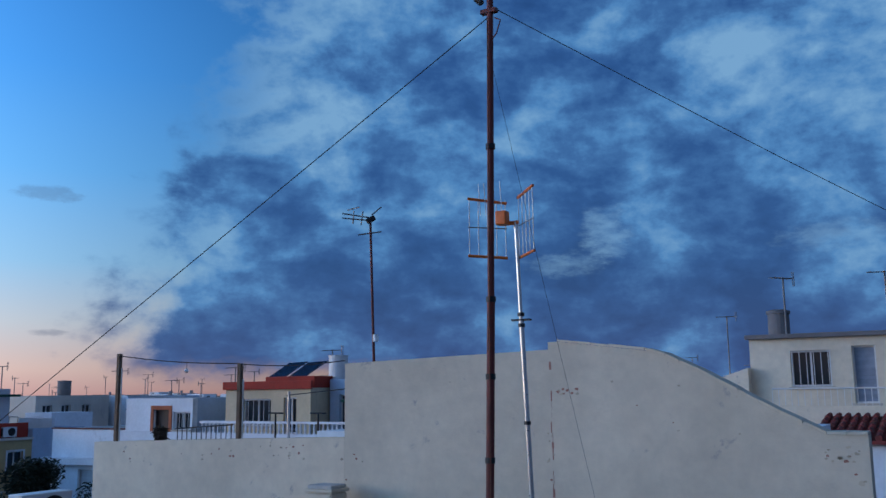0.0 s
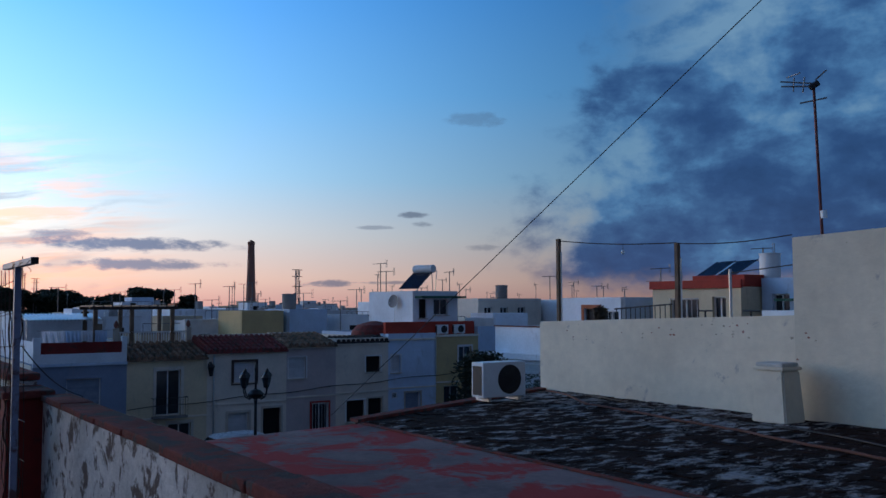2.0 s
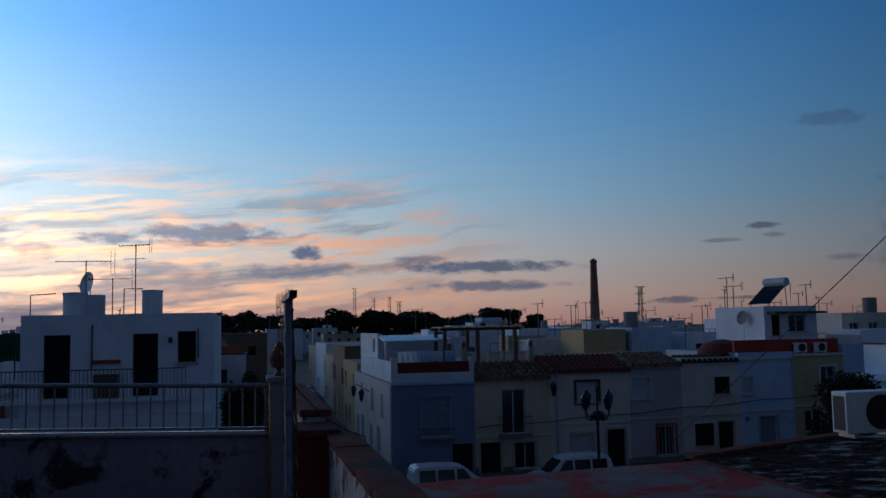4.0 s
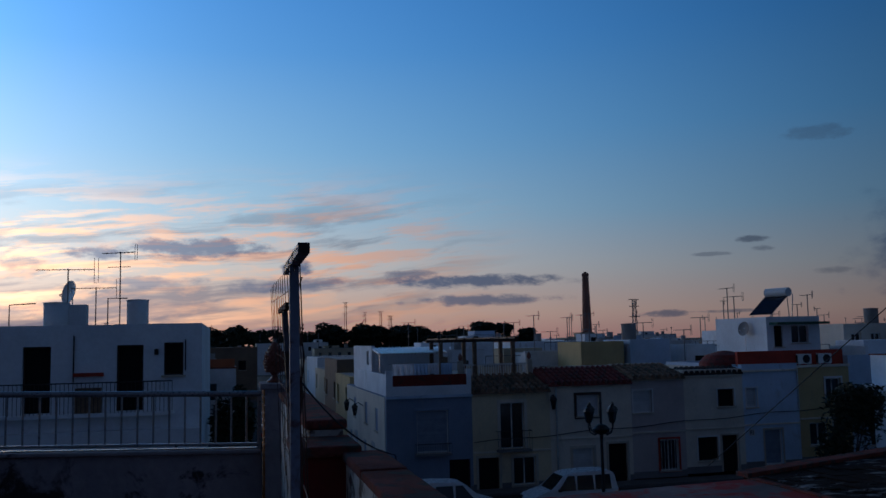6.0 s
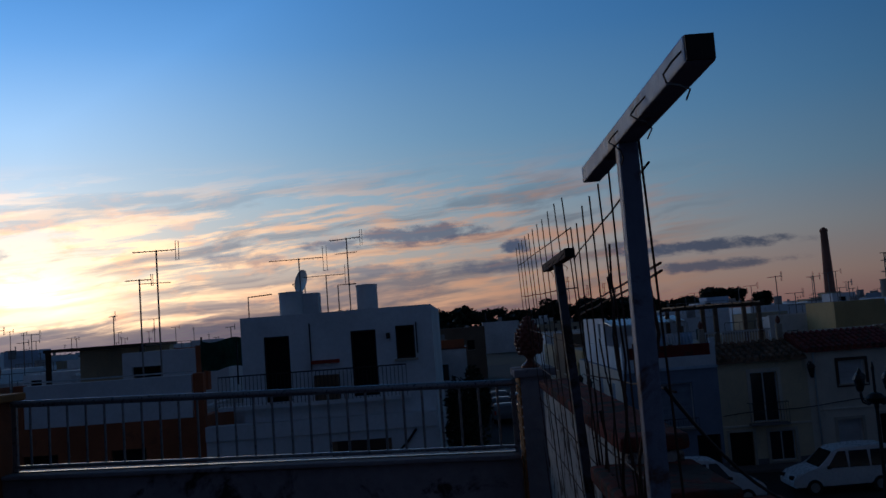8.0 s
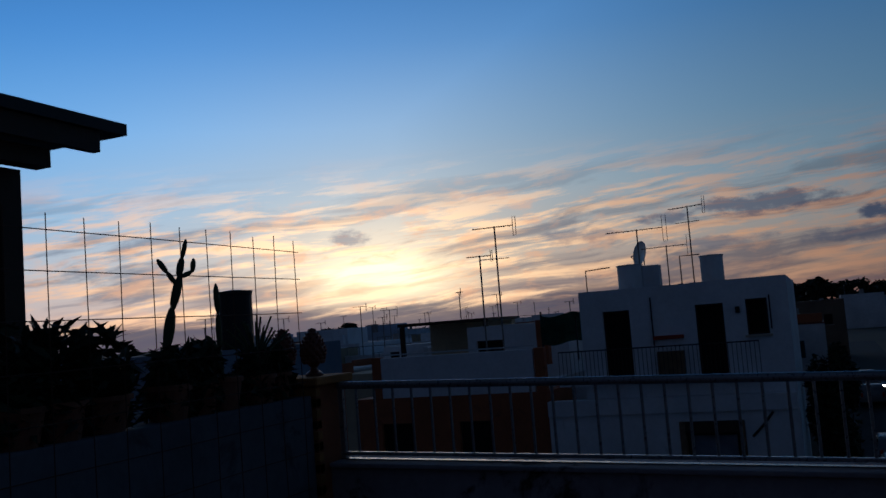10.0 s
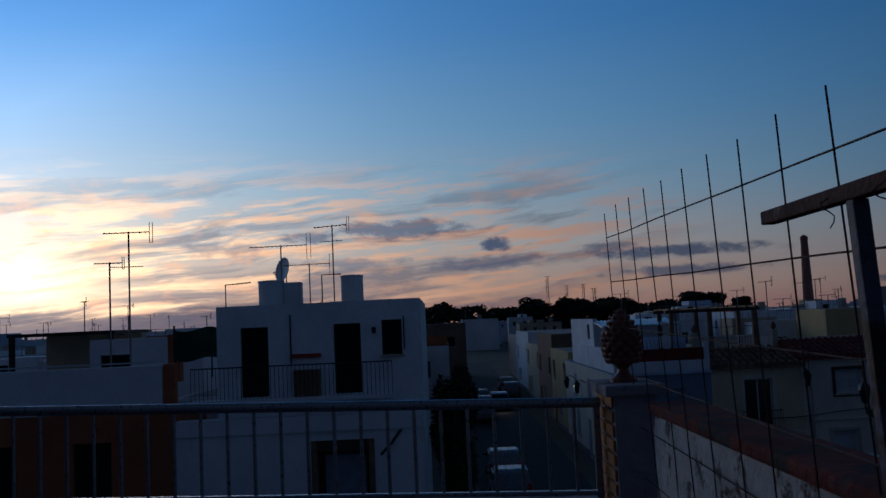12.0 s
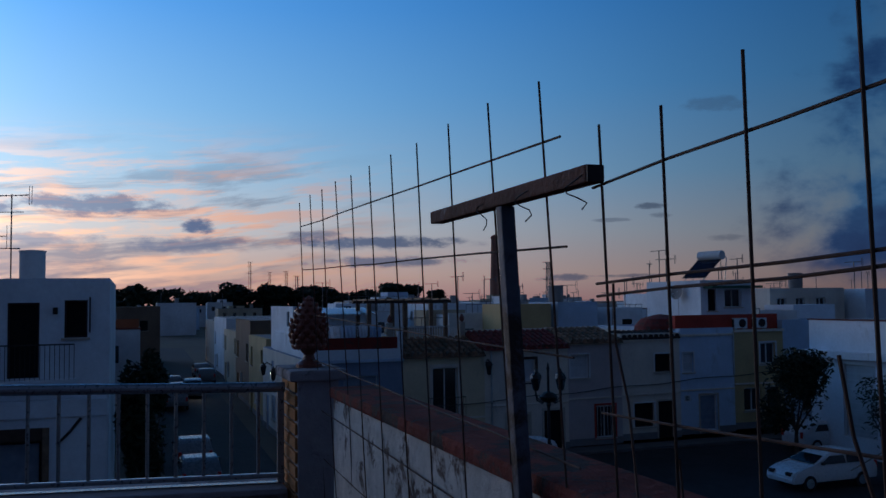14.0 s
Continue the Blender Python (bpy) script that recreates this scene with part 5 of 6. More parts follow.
c2 = house((X0, 21.25, -1.3), 90, 3.1, 5.3, 9.0, "lilac", [(0.12, 1.2, 3.45, 4.65, "shut"), (1.55, 2.65, 0.35, 2.0, "grille")], "grey house with a white barred window", group=ROW)
surround(c2, 1.55, 2.65, 0.35, 2.0, "redpaint", 0.1)
tiled_roof(c2, 0, 3.1, 5.34, 0.6, 2.6, "oldtile", pitch=0.34)
part("ridge_coping", bx(0.0, 3.1, 2.6, 2.85, 5.9, 6.0, bev=0.02), "ivory", c2, "pale coping along the ridge")
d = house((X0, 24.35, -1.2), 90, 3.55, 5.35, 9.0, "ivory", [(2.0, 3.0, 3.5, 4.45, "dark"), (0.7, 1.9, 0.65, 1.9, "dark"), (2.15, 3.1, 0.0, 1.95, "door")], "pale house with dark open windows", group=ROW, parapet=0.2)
tiled_roof(d, 0, 3.55, 5.38, 0.25, 1.2, "soot", over=0.12, pitch=0.3)
e = house((X0, 27.9, -1.1), 90, 3.45, 5.4, 9.0, "blue", [(0.2, 0.85, 3.3, 4.35, "shut"), (1.2, 2.3, 0.15, 2.05, "blue")], "pale blue house with a blue-grey door", group=ROW, parapet=0.25)
part("number_plate", bx(0.25, 0.6, -0.012, -0.002, 1.75, 2.1), "frame", e, "white plaque with dark bars")
for k in range(3):
    part("plate_bar", bx(0.30 + 0.09 * k, 0.35 + 0.09 * k, -0.018, -0.012, 1.8, 2.05), "black", e)
f2 = house((X0, 31.35, -1.0), 90, 3.3, 5.4, 9.0, "yellow", [(1.75, 2.75, 3.5, 4.65, "win"), (0.6, 1.75, 0.95, 2.2, "win"), (2.1, 3.0, 0.0, 2.2, "door")], "ochre house with a red parapet", group=ROW, band="ivory")
surround(f2, 1.75, 2.75, 3.5, 4.65, "frame", 0.1)
t = thing("roof_parapet", (-48.3, 31.3, 4.4), label="red painted roof parapet with two air conditioners behind", category="parapet", world=True)
part("panel", bx(-48.4, -48.15, 27.9, 34.6, 4.42, 5.25, bev=0.02), "redpaint", t)
part("dome", lathe([(1.5, 0), (1.45, 0.35), (1.1, 0.75), (0.4, 0.95), (0.05, 1.0)], (-50.2, 28.3, 4.3), 20), "darktile", t, "rounded dark red roof cap")
for y in (32.0, 33.3):
    air_conditioner(-47.95, y, 4.42, 90, "white air conditioning unit by the red parapet")
g = house((X0, 34.65, -1.0), 90, 3.6, 5.5, 9.0, "blue", [(1.2, 2.1, 0.8, 3.9, "dark")], "narrow pale house at the end of the row", group=ROW, parapet=0.4)
house((X0, 38.25, -1.0), 90, 7.0, 5.2, 9.0, "white", [(1.5, 2.5, 3.2, 4.3, "win"), (4.5, 5.5, 3.2, 4.3, "win")], "white house further along the row", group=ROW)
for q, w, z in ((a, 4.2, 1.88), (b, 4.6, 2.32), (c2, 3.1, 2.36), (d, 3.55, 2.3), (e, 3.45, 2.3), (f2, 3.3, 2.4)):
    part("string_course", bx(0.01, w - 0.01, -0.06, -0.003, z, z + 0.09, bev=0.015), "ivory", q, "pale moulding between the storeys")
for q, w, z in ((a, 4.2, 5.0), (b, 4.6, 5.2), (c2, 3.1, 5.28), (d, 3.55, 5.3), (e, 3.45, 5.36)):
    part("eaves_moulding", bx(0.01, w - 0.01, -0.10, -0.003, z - 0.14, z - 0.02, bev=0.02), "ivory", q)
for q, u0, u1, z0, z1 in ((d, 2.0, 3.0, 3.5, 4.45), (e, 0.2, 0.85, 3.3, 4.35), (c2, 0.12, 1.2, 3.45, 4.65), (d, 0.7, 1.9, 0.65, 1.9)):
    surround(q, u0, u1, z0, z1, "frame", 0.07)
for q, u0, u1, z1 in ((d, 2.15, 3.1, 1.95), (e, 1.2, 2.3, 2.05), (f2, 2.1, 3.0, 2.2)):
    surround(q, u0, u1, 0.0, z1, "surround", 0.09, True)
for y, z0, z1 in ((17.0, -1.4, 3.7), (31.3, 2.0, 4.3)):
    t = thing("downpipe", (X0 + 0.06, y, z0), label="thin rain pipe on the facade", category="pipe")
    part("pipe", cy((0, 0, 0), (0, 0, z1 - z0), 0.045, n=8), "galv", t)
t = thing("facade_cable", (X0 + 0.08, 24, 1.5), label="black cables strung along the facades", category="cable", world=True)
part("strand", path_tube([(X0 + 0.08, 12.5 + i * 0.9, 1.0 + 0.045 * i + 0.05 * math.sin(i * 1.1)) for i in range(26)], 0.02, 5), "black", t)

# side street houses on both sides
for i, (x, w, hh, col) in enumerate(((-73, 9, 5.4, "yellow"), (-84, 10, 6.4, "brownwall"), (-97, 12, 5.2, "fartan"), (-112, 14, 6.2, "white"), (-130, 17, 5.6, "ivory"))):
    house((x, 8.0 + 0.02 * (-64 - x), -1.5), 0, w, hh, 9, col, [(1.2, 2.2, 0, 2.0, "door"), (3.6, 4.8, 0.9, 2.2, "grille"), (1.1, 2.2, 3.3, 4.6, "win"), (w - 2.6, w - 1.4, 3.3, 4.6, "shut")], "house along the side street with barred windows", group="houses along the side street")
side_c = house((-63.9, 7.97, -1.5), 0, 15.7, 4.9, 0.6, "ivory", [(1.5, 2.5, 0.05, 2.1, "door"), (4.0, 5.2, 0.9, 2.3, "grille"), (8.0, 9.0, 0.05, 2.1, "door"), (11.0, 12.2, 0.9, 2.3, "grille"), (3.5, 4.6, 3.1, 4.3, "win"), (8.5, 9.6, 3.1, 4.3, "win"), (12.5, 13.5, 3.0, 4.2, "win")], "side front of the corner house with small windows", group=ROW, flat_mat="farroof")

# the south side and the end of the side street
for i, (x, w, hh, col) in enumerate(((-56, 9, 6.6, "white"), (-68, 11, 5.8, "grey"), (-82, 13, 6.4, "ivory"), (-99, 16, 5.6, "lilac"))):
    q = house((x, -1.2, -1.5), 180, w, hh, 9, col, [(1.2, 2.2, 0, 2.0, "door"), (3.6, 4.8, 0.9, 2.2, "grille"), (1.1, 2.2, 3.3, 4.6, "win"), (w - 2.6, w - 1.4, 3.3, 4.6, "shut")], "house on the shaded side of the side street", group="houses along the side street")
house((-128, -6.0, -1.5), 90, 9.5, 7.4, 9, "brownwall", [(1.2, 2.2, 4.3, 5.6, "win"), (4.0, 5.2, 4.3, 5.6, "win"), (7.0, 8.0, 4.3, 5.6, "dark"), (3.5, 5.5, 0, 2.6, "garage")], "brown house that closes the side street")
house((-56, -10.2, -1.5), 90, 8.0, 7.4, 8, "white", [(5.2, 6.0, 5.2, 6.4, "dark")], "white house behind the balcony house", plinth=0.0)

# white house across the street with its balcony
WX = -34.85
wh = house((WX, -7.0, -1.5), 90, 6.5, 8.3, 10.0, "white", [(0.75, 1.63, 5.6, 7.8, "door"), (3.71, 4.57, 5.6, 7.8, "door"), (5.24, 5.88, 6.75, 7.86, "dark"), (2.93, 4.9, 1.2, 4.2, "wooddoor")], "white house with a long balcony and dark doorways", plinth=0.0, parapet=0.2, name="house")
bm = bx(3.6, 6.5, 0.002, 0.298, 8.45, 8.515, bev=0.03)
part("raised_parapet", bm, "white", wh)
part("ledge", bx(-1.25, 6.45, -0.45, -0.002, 4.48, 4.98, bev=0.02), "white", wh)
part("balcony_slab", bx(-0.75, 5.6, -0.55, -0.002, 5.45, 5.58, bev=0.01), "white", wh)
part("lower_wall", pierced(-1.25, 6.45, 1.0, 4.478, -0.36, -0.31, [(2.93, 4.9, 1.0, 4.2)]), "white", wh)
for u in (2.93, 4.72):
    part("door_jamb", bx(u, u + 0.18, -0.39, -0.02, 1.0, 4.2), "wood", wh, "brown wooden door jamb")
part("door_lintel", bx(3.11, 4.72, -0.38, -0.02, 3.85, 4.2), "darkwood", wh)
part("door_panel", bx(3.3, 4.6, 0.1, 0.16, 1.2, 3.7, bev=0.02), "bluewood", wh, "grey-blue door leaf")
part("drain_pipe", path_tube([(5.1, -0.4, 3.7), (5.45, -0.42, 4.05), (5.75, -0.40, 4.44)], 0.04, 7), "iron", wh)
for zz in (6.58,):
    part("handrail", cy((-0.72, -0.5, zz), (5.55, -0.5, zz), 0.02, n=6), "iron", wh)
for i in range(49):
    u = -0.72 + 6.27 * i / 48
    part("baluster", cy((u, -0.5, 5.58), (u, -0.5, 6.58), 0.010, n=5), "iron", wh)
for u, z0, z1 in ((-0.15, 6.3, 7.75), (2.35, 6.6, 8.15), (5.95, 6.9, 7.95)):
    part("bracket_post", bx(u - 0.02, u + 0.02, -0.08, -0.03, z0, z1), "iron", wh)
part("awning_box", bx(2.35, 3.3, -0.14, -0.003, 6.78, 6.9), "redpaint", wh, "rolled awning")
part("wall_lamp", cy((5.0, -0.1, 7.45), (5.0, -0.1, 7.65), 0.07, n=10), "black", wh)
part("cupboard", bx(2.45, 3.25, -0.35, -0.003, 5.58, 6.4), "wood", wh, "small cupboard on the balcony")


def water_tank(x, y, z, r, h, label="grey fibre cement water tank with a flat lid on the roof", material="farroof"):
    t = thing("water_tank", (x, y, z), label=label, category="water tank", group="water tanks")
    part("body", lathe([(r * 0.94, 0), (r, h * 0.1), (r, h * 0.92), (r * 1.03, h * 0.93), (r * 1.03, h * 0.97)], n=24), material, t)
    part("lid", lathe([(r * 1.06, h * 0.972), (r * 1.06, h), (r * 0.2, h * 1.03)], n=24), material, t)
    return t


water_tank(-36.1, -5.45, 6.8, 0.42, 1.02, material="white")
water_tank(-36.1, -2.76, 6.97, 0.37, 0.92, material="white")
t = thing("roof_box", (-36.3, -4.75, 6.8), label="small white box beside the water tank", category="box")
part("body", bx(-0.28, 0.28, -0.28, 0.28, 0, 0.95, bev=0.02), "white", t)
dish(-36.3, -5.05, 7.74, 0.42, 40, material="plastic", label="grey satellite dish on the white house's roof", stand=0.02)
yagi(-36.0, -5.08, 6.8, 2.2, 95, 1.9, 11, thick=0.022)
yagi(-36.0, -3.35, 6.9, 2.7, 70, 1.2, 7, thick=0.022, second=True)
yagi(-36.0, -4.15, 6.8, 1.55, 95, 1.5, 10, thick=0.02)
t = thing("pipe_frame", (-36.0, -6.6, 6.8), label="thin pipe frame on the roof edge", category="pipe", world=True)
part("pipe", path_tube([(-36, -6.95, 6.8), (-36, -6.95, 7.75), (-36, -6.1, 7.8)], 0.022, 6), "antenna", t)
part("pipe", path_tube([(-36, -3.75, 6.8), (-36, -3.75, 7.95), (-36, -3.1, 7.95)], 0.022, 6), "antenna", t)

q = house((-18.6, -13.6, -1.5), 90, 3.75, 7.6, 5, "grey", [], "house with a water tank to the south", plinth=0.0)
water_tank(-20.2, -10.25, 6.1, 0.33, 1.13, "dark round water tank on the neighbouring roof", "iron")

# terracotta house with a white terrace to the south
lb = house((WX, -15.6, -1.5), 90, 7.25, 5.3, 10, "orange", [(1.0, 2.2, 2.6, 4.4, "dark"), (4.0, 5.2, 2.6, 4.4, "dark")], "terracotta painted house with a white terrace parapet", plinth=0.0)
part("parapet", bx(1.1, 6.85, 0.0, 0.2, 5.302, 6.75, bev=0.02), "white", lb)
for u in (0.75, 6.9):
    part("pier", bx(u, u + 0.35, -0.03, 0.3, 5.302, 6.78, bev=0.02), "orange", lb)
part("rail", cy((1.1, 0.1, 6.85), (6.9, 0.1, 6.85), 0.025, n=6), "galv", lb)
house((-41.5, -13.6, -1.5), 90, 4.4, 7.6, 6, "white", [(0.4, 1.6, 5.8, 7.0, "dark")], "white rooftop room behind the terrace", plinth=0.0)
t = thing("shade_net", (-38.4, -7.9, 4.0), label="green shade net stretched over a roof terrace", category="shade net", world=True)
bm = bmesh.new()
n = 14
rows = []
for j in range(4):
    rows.append([bm.verts.new((-38.4 + 0.12 * math.sin(i * 0.9 + j), -9.4 + 2.6 * i / n, 6.35 - 0.36 * j - 0.08 * math.sin(i * 0.7))) for i in range(n + 1)])
for r1, r2 in zip(rows, rows[1:]):
    for i in range(n):
        bm.faces.new((r1[i], r1[i + 1], r2[i + 1], r2[i]))
bmesh.ops.solidify(bm, geom=bm.faces[:], thickness=0.02)
part("cloth", bm, "net", t)
for y in (-9.4, -6.85):
    part("pole", cy((-38.45, y, 3.8), (-38.45, y, 6.5), 0.04, n=8), "iron", t)
house((-38.6, -9.6, -1.5), 90, 2.6, 5.4, 6, "white", [], "white wall under the shade net", plinth=0.0)
t = thing("brick_column", (-38.9, -9.5, 4.5), label="brown brick column on a roof terrace", category="column")
part("shaft", bx(-0.2, 0.2, -0.22, 0.22, 0, 1.7), "orange", t)
yagi(-36.2, -10.2, 3.8, 5.9, 100, 1.5, 8, thick=0.03, second=True)
yagi(-36.2, -10.85, 3.8, 4.9, 120, 0.9, 6, thick=0.03)
house((-45.8, -19.3, -1.5), 90, 5.4, 5.0, 6, "white", [], "white house below the rooftop shed", plinth=0.0)
t = thing("rooftop_shed", (-50, -14.5, 4.5), label="dark timber roof of a rooftop shed", category="shed", world=True)
part("roof", bx(-50.5, -46, -19.0, -14.2, 6.35, 6.5), "darkwood", t)
for y in (-18.8, -14.4):
    part("post", bx(-46.2, -46.0, y - 0.1, y + 0.1, 3.5, 6.348), "darkwood", t)
part("wall", bx(-50.4, -49.8, -18.9, -14.3, 3.5, 6.348), "cream", t)

# houses to the north behind the low wall
w1 = house((-43.8, 33.0, -1.5), 0, 9.0, 6.5, 6.0, "white", [(2.2, 4.3, 0.9, 4.4, "garage")], "white house with a ledge and a closed roller shutter", plinth=0.0)
part("ledge", bx(-0.3, 9.0, -0.45, -0.002, 4.65, 5.0, bev=0.03), "white", w1)
part("coping", bx(-0.05, 9.05, -0.05, 0.35, 6.502, 6.56), "cap", w1, "thin red coping")
for x, y, z, h in ((-40.5, 35.4, 5.0, 1.0), (-36.9, 35.4, 5.0, 1.0), (-22.6, 26.6, 4.6, 1.45), (-20.6, 26.6, 4.6, 1.45)):
    t = thing("clothes_pole", (x, y, z), label="dark T-shaped clothes pole on a roof terrace", category="clothes pole", group="clothes poles")
    part("pole", cy((0, 0, 0), (0, 0, h), 0.035, n=8), "iron", t)
    part("crossbar", cy((-0.35, 0, h), (0.35, 0, h), 0.03, n=8), "iron", t)
solid("terrace_north", bx(-28.5, -18, 24.0, 29.0, 4.3, 4.6), "tile", "red tiled roof terrace", "terrace", kind="structure")
solid("wall_terrace_north", bx(-28.4, -18.1, 28.801, 28.99, -1.5, 4.29), "white", "white wall below the roof terrace", "wall", kind="structure")
w2 = house((-34.6, 30.0, -1.5), 0, 4.3, 8.12, 5.0, "white", [(1.85, 2.85, 6.5, 7.6, "wooddoor"), (3.1, 4.15, 6.7, 7.5, "grille")], "white rooftop room with an orange framed door", plinth=0.0, side="blue")
surround(w2, 1.85, 2.85, 6.5, 7.6, "orange", 0.18, True)
w3 = house((-28.7, 30.4, -1.5), 0, 4.75, 8.5, 6.0, "cream", [(1.0, 2.6, 6.9, 8.05, "grille"), (3.3, 4.0, 6.6, 8.1, "win")], "cream house with a red roof band and a barred window", plinth=0.0)
part("red_band", bx(-0.1, 4.85, -0.12, -0.002, 8.45, 8.8, bev=0.02), "redpaint", w3, "red painted roof band")
part("red_parapet", bx(2.0, 4.7, 0.32, 2.0, 8.502, 9.0, bev=0.02), "redpaint", w3)
w4 = house((-23.85, 31.6, -1.5), 0, 6.5, 8.85, 5.0, "blue", [(0.5, 1.3, 6.6, 8.2, "win"), (1.6, 3.1, 6.7, 8.0, "dark")], "pale blue rooftop room with a green awning", plinth=0.0)
part("awning", bx(1.3, 3.6, -1.0, -0.002, 7.9, 8.0), "net", w4, "green awning")
t = thing("terrace_balustrade", (-29, 29.2, 5.0), label="white balustrade in front of the rooftop rooms", category="balustrade", world=True)
part("wall", bx(-34, -18, 29.0, 29.2, -1.5, 5.15), "white", t)
part("handrail", bx(-28.9, -18, 29.02, 29.18, 5.55, 5.65, bev=0.02), "white", t)
for i in range(48):
    x = -28.8 + i * 0.225
    part("baluster", lathe([(0.05, 0), (0.05, 0.05), (0.03, 0.1), (0.055, 0.2), (0.03, 0.32), (0.05, 0.4)], (x, 29.1, 5.15), 8), "white", t)


def solar_heater(x, y, z, rz, label="solar water heater with a tank and dark panel on the roof", s=1.0):
    """Local: the panel slopes up along +y, with the tank across its top."""
    t = thing("solar_heater", (x, y, z), rz, label, "solar heater", "solar panels")
    bm = bmesh.new()
    vs = [bm.verts.new(v) for v in ((-0.9 * s, -0.9 * s, 0.15 * s), (0.9 * s, -0.9 * s, 0.15 * s), (0.9 * s, 0.5 * s, 1.25 * s), (-0.9 * s, 0.5 * s, 1.25 * s))]
    bm.faces.new(vs)
    bmesh.ops.solidify(bm, geom=bm.faces[:], thickness=0.08)
    part("panel", bm, "panel", t, "dark glass collector")
    part("tank", cy((-0.85 * s, 0.65 * s, 1.5 * s), (0.85 * s, 0.65 * s, 1.5 * s), 0.27 * s, n=20), "plastic", t, "white cylindrical tank")
    for u in (-0.7 * s, 0.7 * s):
        part("strut", cy((u, 0.75 * s, 0), (u, 0.65 * s, 1.3 * s), 0.03 * s, n=6), "galv", t)
        part("strut", cy((u, -0.9 * s, 0), (u, 0.6 * s, 1.2 * s), 0.025 * s, n=6), "galv", t)
    part("pipe", path_tube([(0.95 * s, 0.7 * s, 1.5 * s), (1.1 * s, 0.7 * s, 1.3 * s), (1.05 * s, 0.6 * s, 0)], 0.03 * s, 6), "galv", t)
    return t


t = thing("solar_heater", (-25.9, 32.3, 7.0), label="pair of dark solar panels on the red roofed house", category="solar panel", group="solar panels", world=True)
for k in (0, 1):
    bm = bmesh.new()
    x = -27.4 + k * 1.15
    vs = [bm.verts.new(v) for v in ((x, 31.6, 7.45), (x + 1.1, 31.6, 7.5), (x + 1.4, 32.8, 8.2), (x + 0.3, 32.8, 8.17))]
    bm.faces.new(vs)
    bmesh.ops.solidify(bm, geom=bm.faces[:], thickness=0.06)
    part("panel", bm, "panel", t)
part("frame", path_tube([(-27.0, 32.8, 7.0), (-27.0, 32.8, 8.15), (-24.8, 32.8, 8.15), (-24.8, 32.8, 7.0)], 0.03, 6), "galv", t)
water_tank(-24.0, 32.4, 7.35, 0.42, 1.05, "white water tank on the pale roof", "plastic")
yagi(-24.7, 32.9, 7.0, 1.7, 40, 0.9, 6, thick=0.03)
yagi(-31.5, 34.0, 6.6, 1.5, 40, 0.9, 6, thick=0.03)

sh = house((-52.2, 32.4, -1.5), 90, 3.7, 8.75, 6.0, "white", [(0.5, 1.1, 6.9, 8.2, "dark"), (1.7, 2.9, 7.1, 8.2, "win")], "white rooftop house with a solar heater", plinth=0.0)
part("awning", bx(0.2, 3.8, -0.9, -0.002, 8.25, 8.4), "net", sh, "dark green awning")
solar_heater(-53.8, 33.8, 7.25, 14, s=1.05)
dish(-54.2, 32.1, 4.2, 0.45, 15, material="farroof", label="grey satellite dish on the white rooftop house", stand=1.9)
yagi(-57.4, 32.9, 7.25, 2.1, 20, 1.2, 6, thick=0.035)
yagi(-56.6, 32.9, 7.25, 1.5, 50, 1.2, 6, thick=0.035)
house((-58.5, 42.5, -1.5), 90, 6.5, 8.3, 7, "ivory", [(0.6, 1.4, 6.6, 7.6, "win"), (2.2, 3.0, 6.6, 7.6, "win"), (4.0, 4.8, 6.6, 7.6, "win")], "pale rooftop building with a row of windows", plinth=0.0)
water_tank(-60, 46.0, 6.8, 0.5, 1.1, "grey water tank on the pale building")
house((-57.0, 49.5, -1.5), 90, 6.0, 8.2, 7, "white", [(3.5, 4.1, 6.8, 7.6, "dark"), (4.4, 5.0, 6.8, 7.6, "dark")], "white rooftop building with small windows", plinth=0.0)
yagi(-58.5, 50.0, 6.7, 2.0, 60, 1.2, 6, thick=0.04)
house((-65.5, 25.5, -1.5), 90, 3.4, 7.4, 5, "yellow", [], "ochre water tower room", plinth=0.0)
house((-65.0, 29.2, -1.5), 90, 3.2, 7.5, 5, "blue", [], "pale blue rooftop room", plinth=0.0)
water_tank(-66.5, 29.8, 6.0, 0.55, 1.2)

# house seen over the gable to the north-east
rh = house((-5.9, 29.6, -1.5), 0, 11.0, 9.9, 8.0, "wall", [(1.2, 2.35, 8.3, 9.4, "grille"), (2.95, 3.6, 7.8, 9.5, "blue")], "white house with a balcony and a dark red cornice", plinth=0.0)
part("roof_edge", bx(-0.1, 11, -0.18, -0.002, 9.78, 9.92, bev=0.02), "plinth", rh)
part("balcony_wall", bx(0.55, 11.0, -1.2, -1.05, 7.25, 7.75, bev=0.02), "wall", rh)
part("wing_wall", upright([(-0.9, 6.5), (-0.9, 8.6), (0.0, 8.9), (0.0, 6.5)], -0.4, -0.003), "wall", rh)
for k in range(9):
    part("drain_spout", cy((0.9 + 1.1 * k, -1.36, 6.72), (0.9 + 1.1 * k, -1.52, 6.70), 0.035, n=8), "redpaint", rh, "short clay spout")
part("balcony_slab", bx(0.55, 11.0, -1.2, -0.002, 7.12, 7.249), "wall", rh)
part("handrail", cy((0.8, -1.1, 8.25), (11, -1.1, 8.25), 0.025, n=6), "frame", rh)
for i in range(56):
    part("baluster", cy((0.8 + i * 0.18, -1.1, 7.75), (0.8 + i * 0.18, -1.1, 8.25), 0.010, n=5), "frame", rh)
part("red_cornice", bx(0.2, 11, -1.35, -0.002, 6.85, 7.02, bev=0.02), "redpaint", rh)
part("red_cornice", bx(0.2, 11, -1.3, -0.002, 6.45, 6.6, bev=0.02), "redpaint", rh)
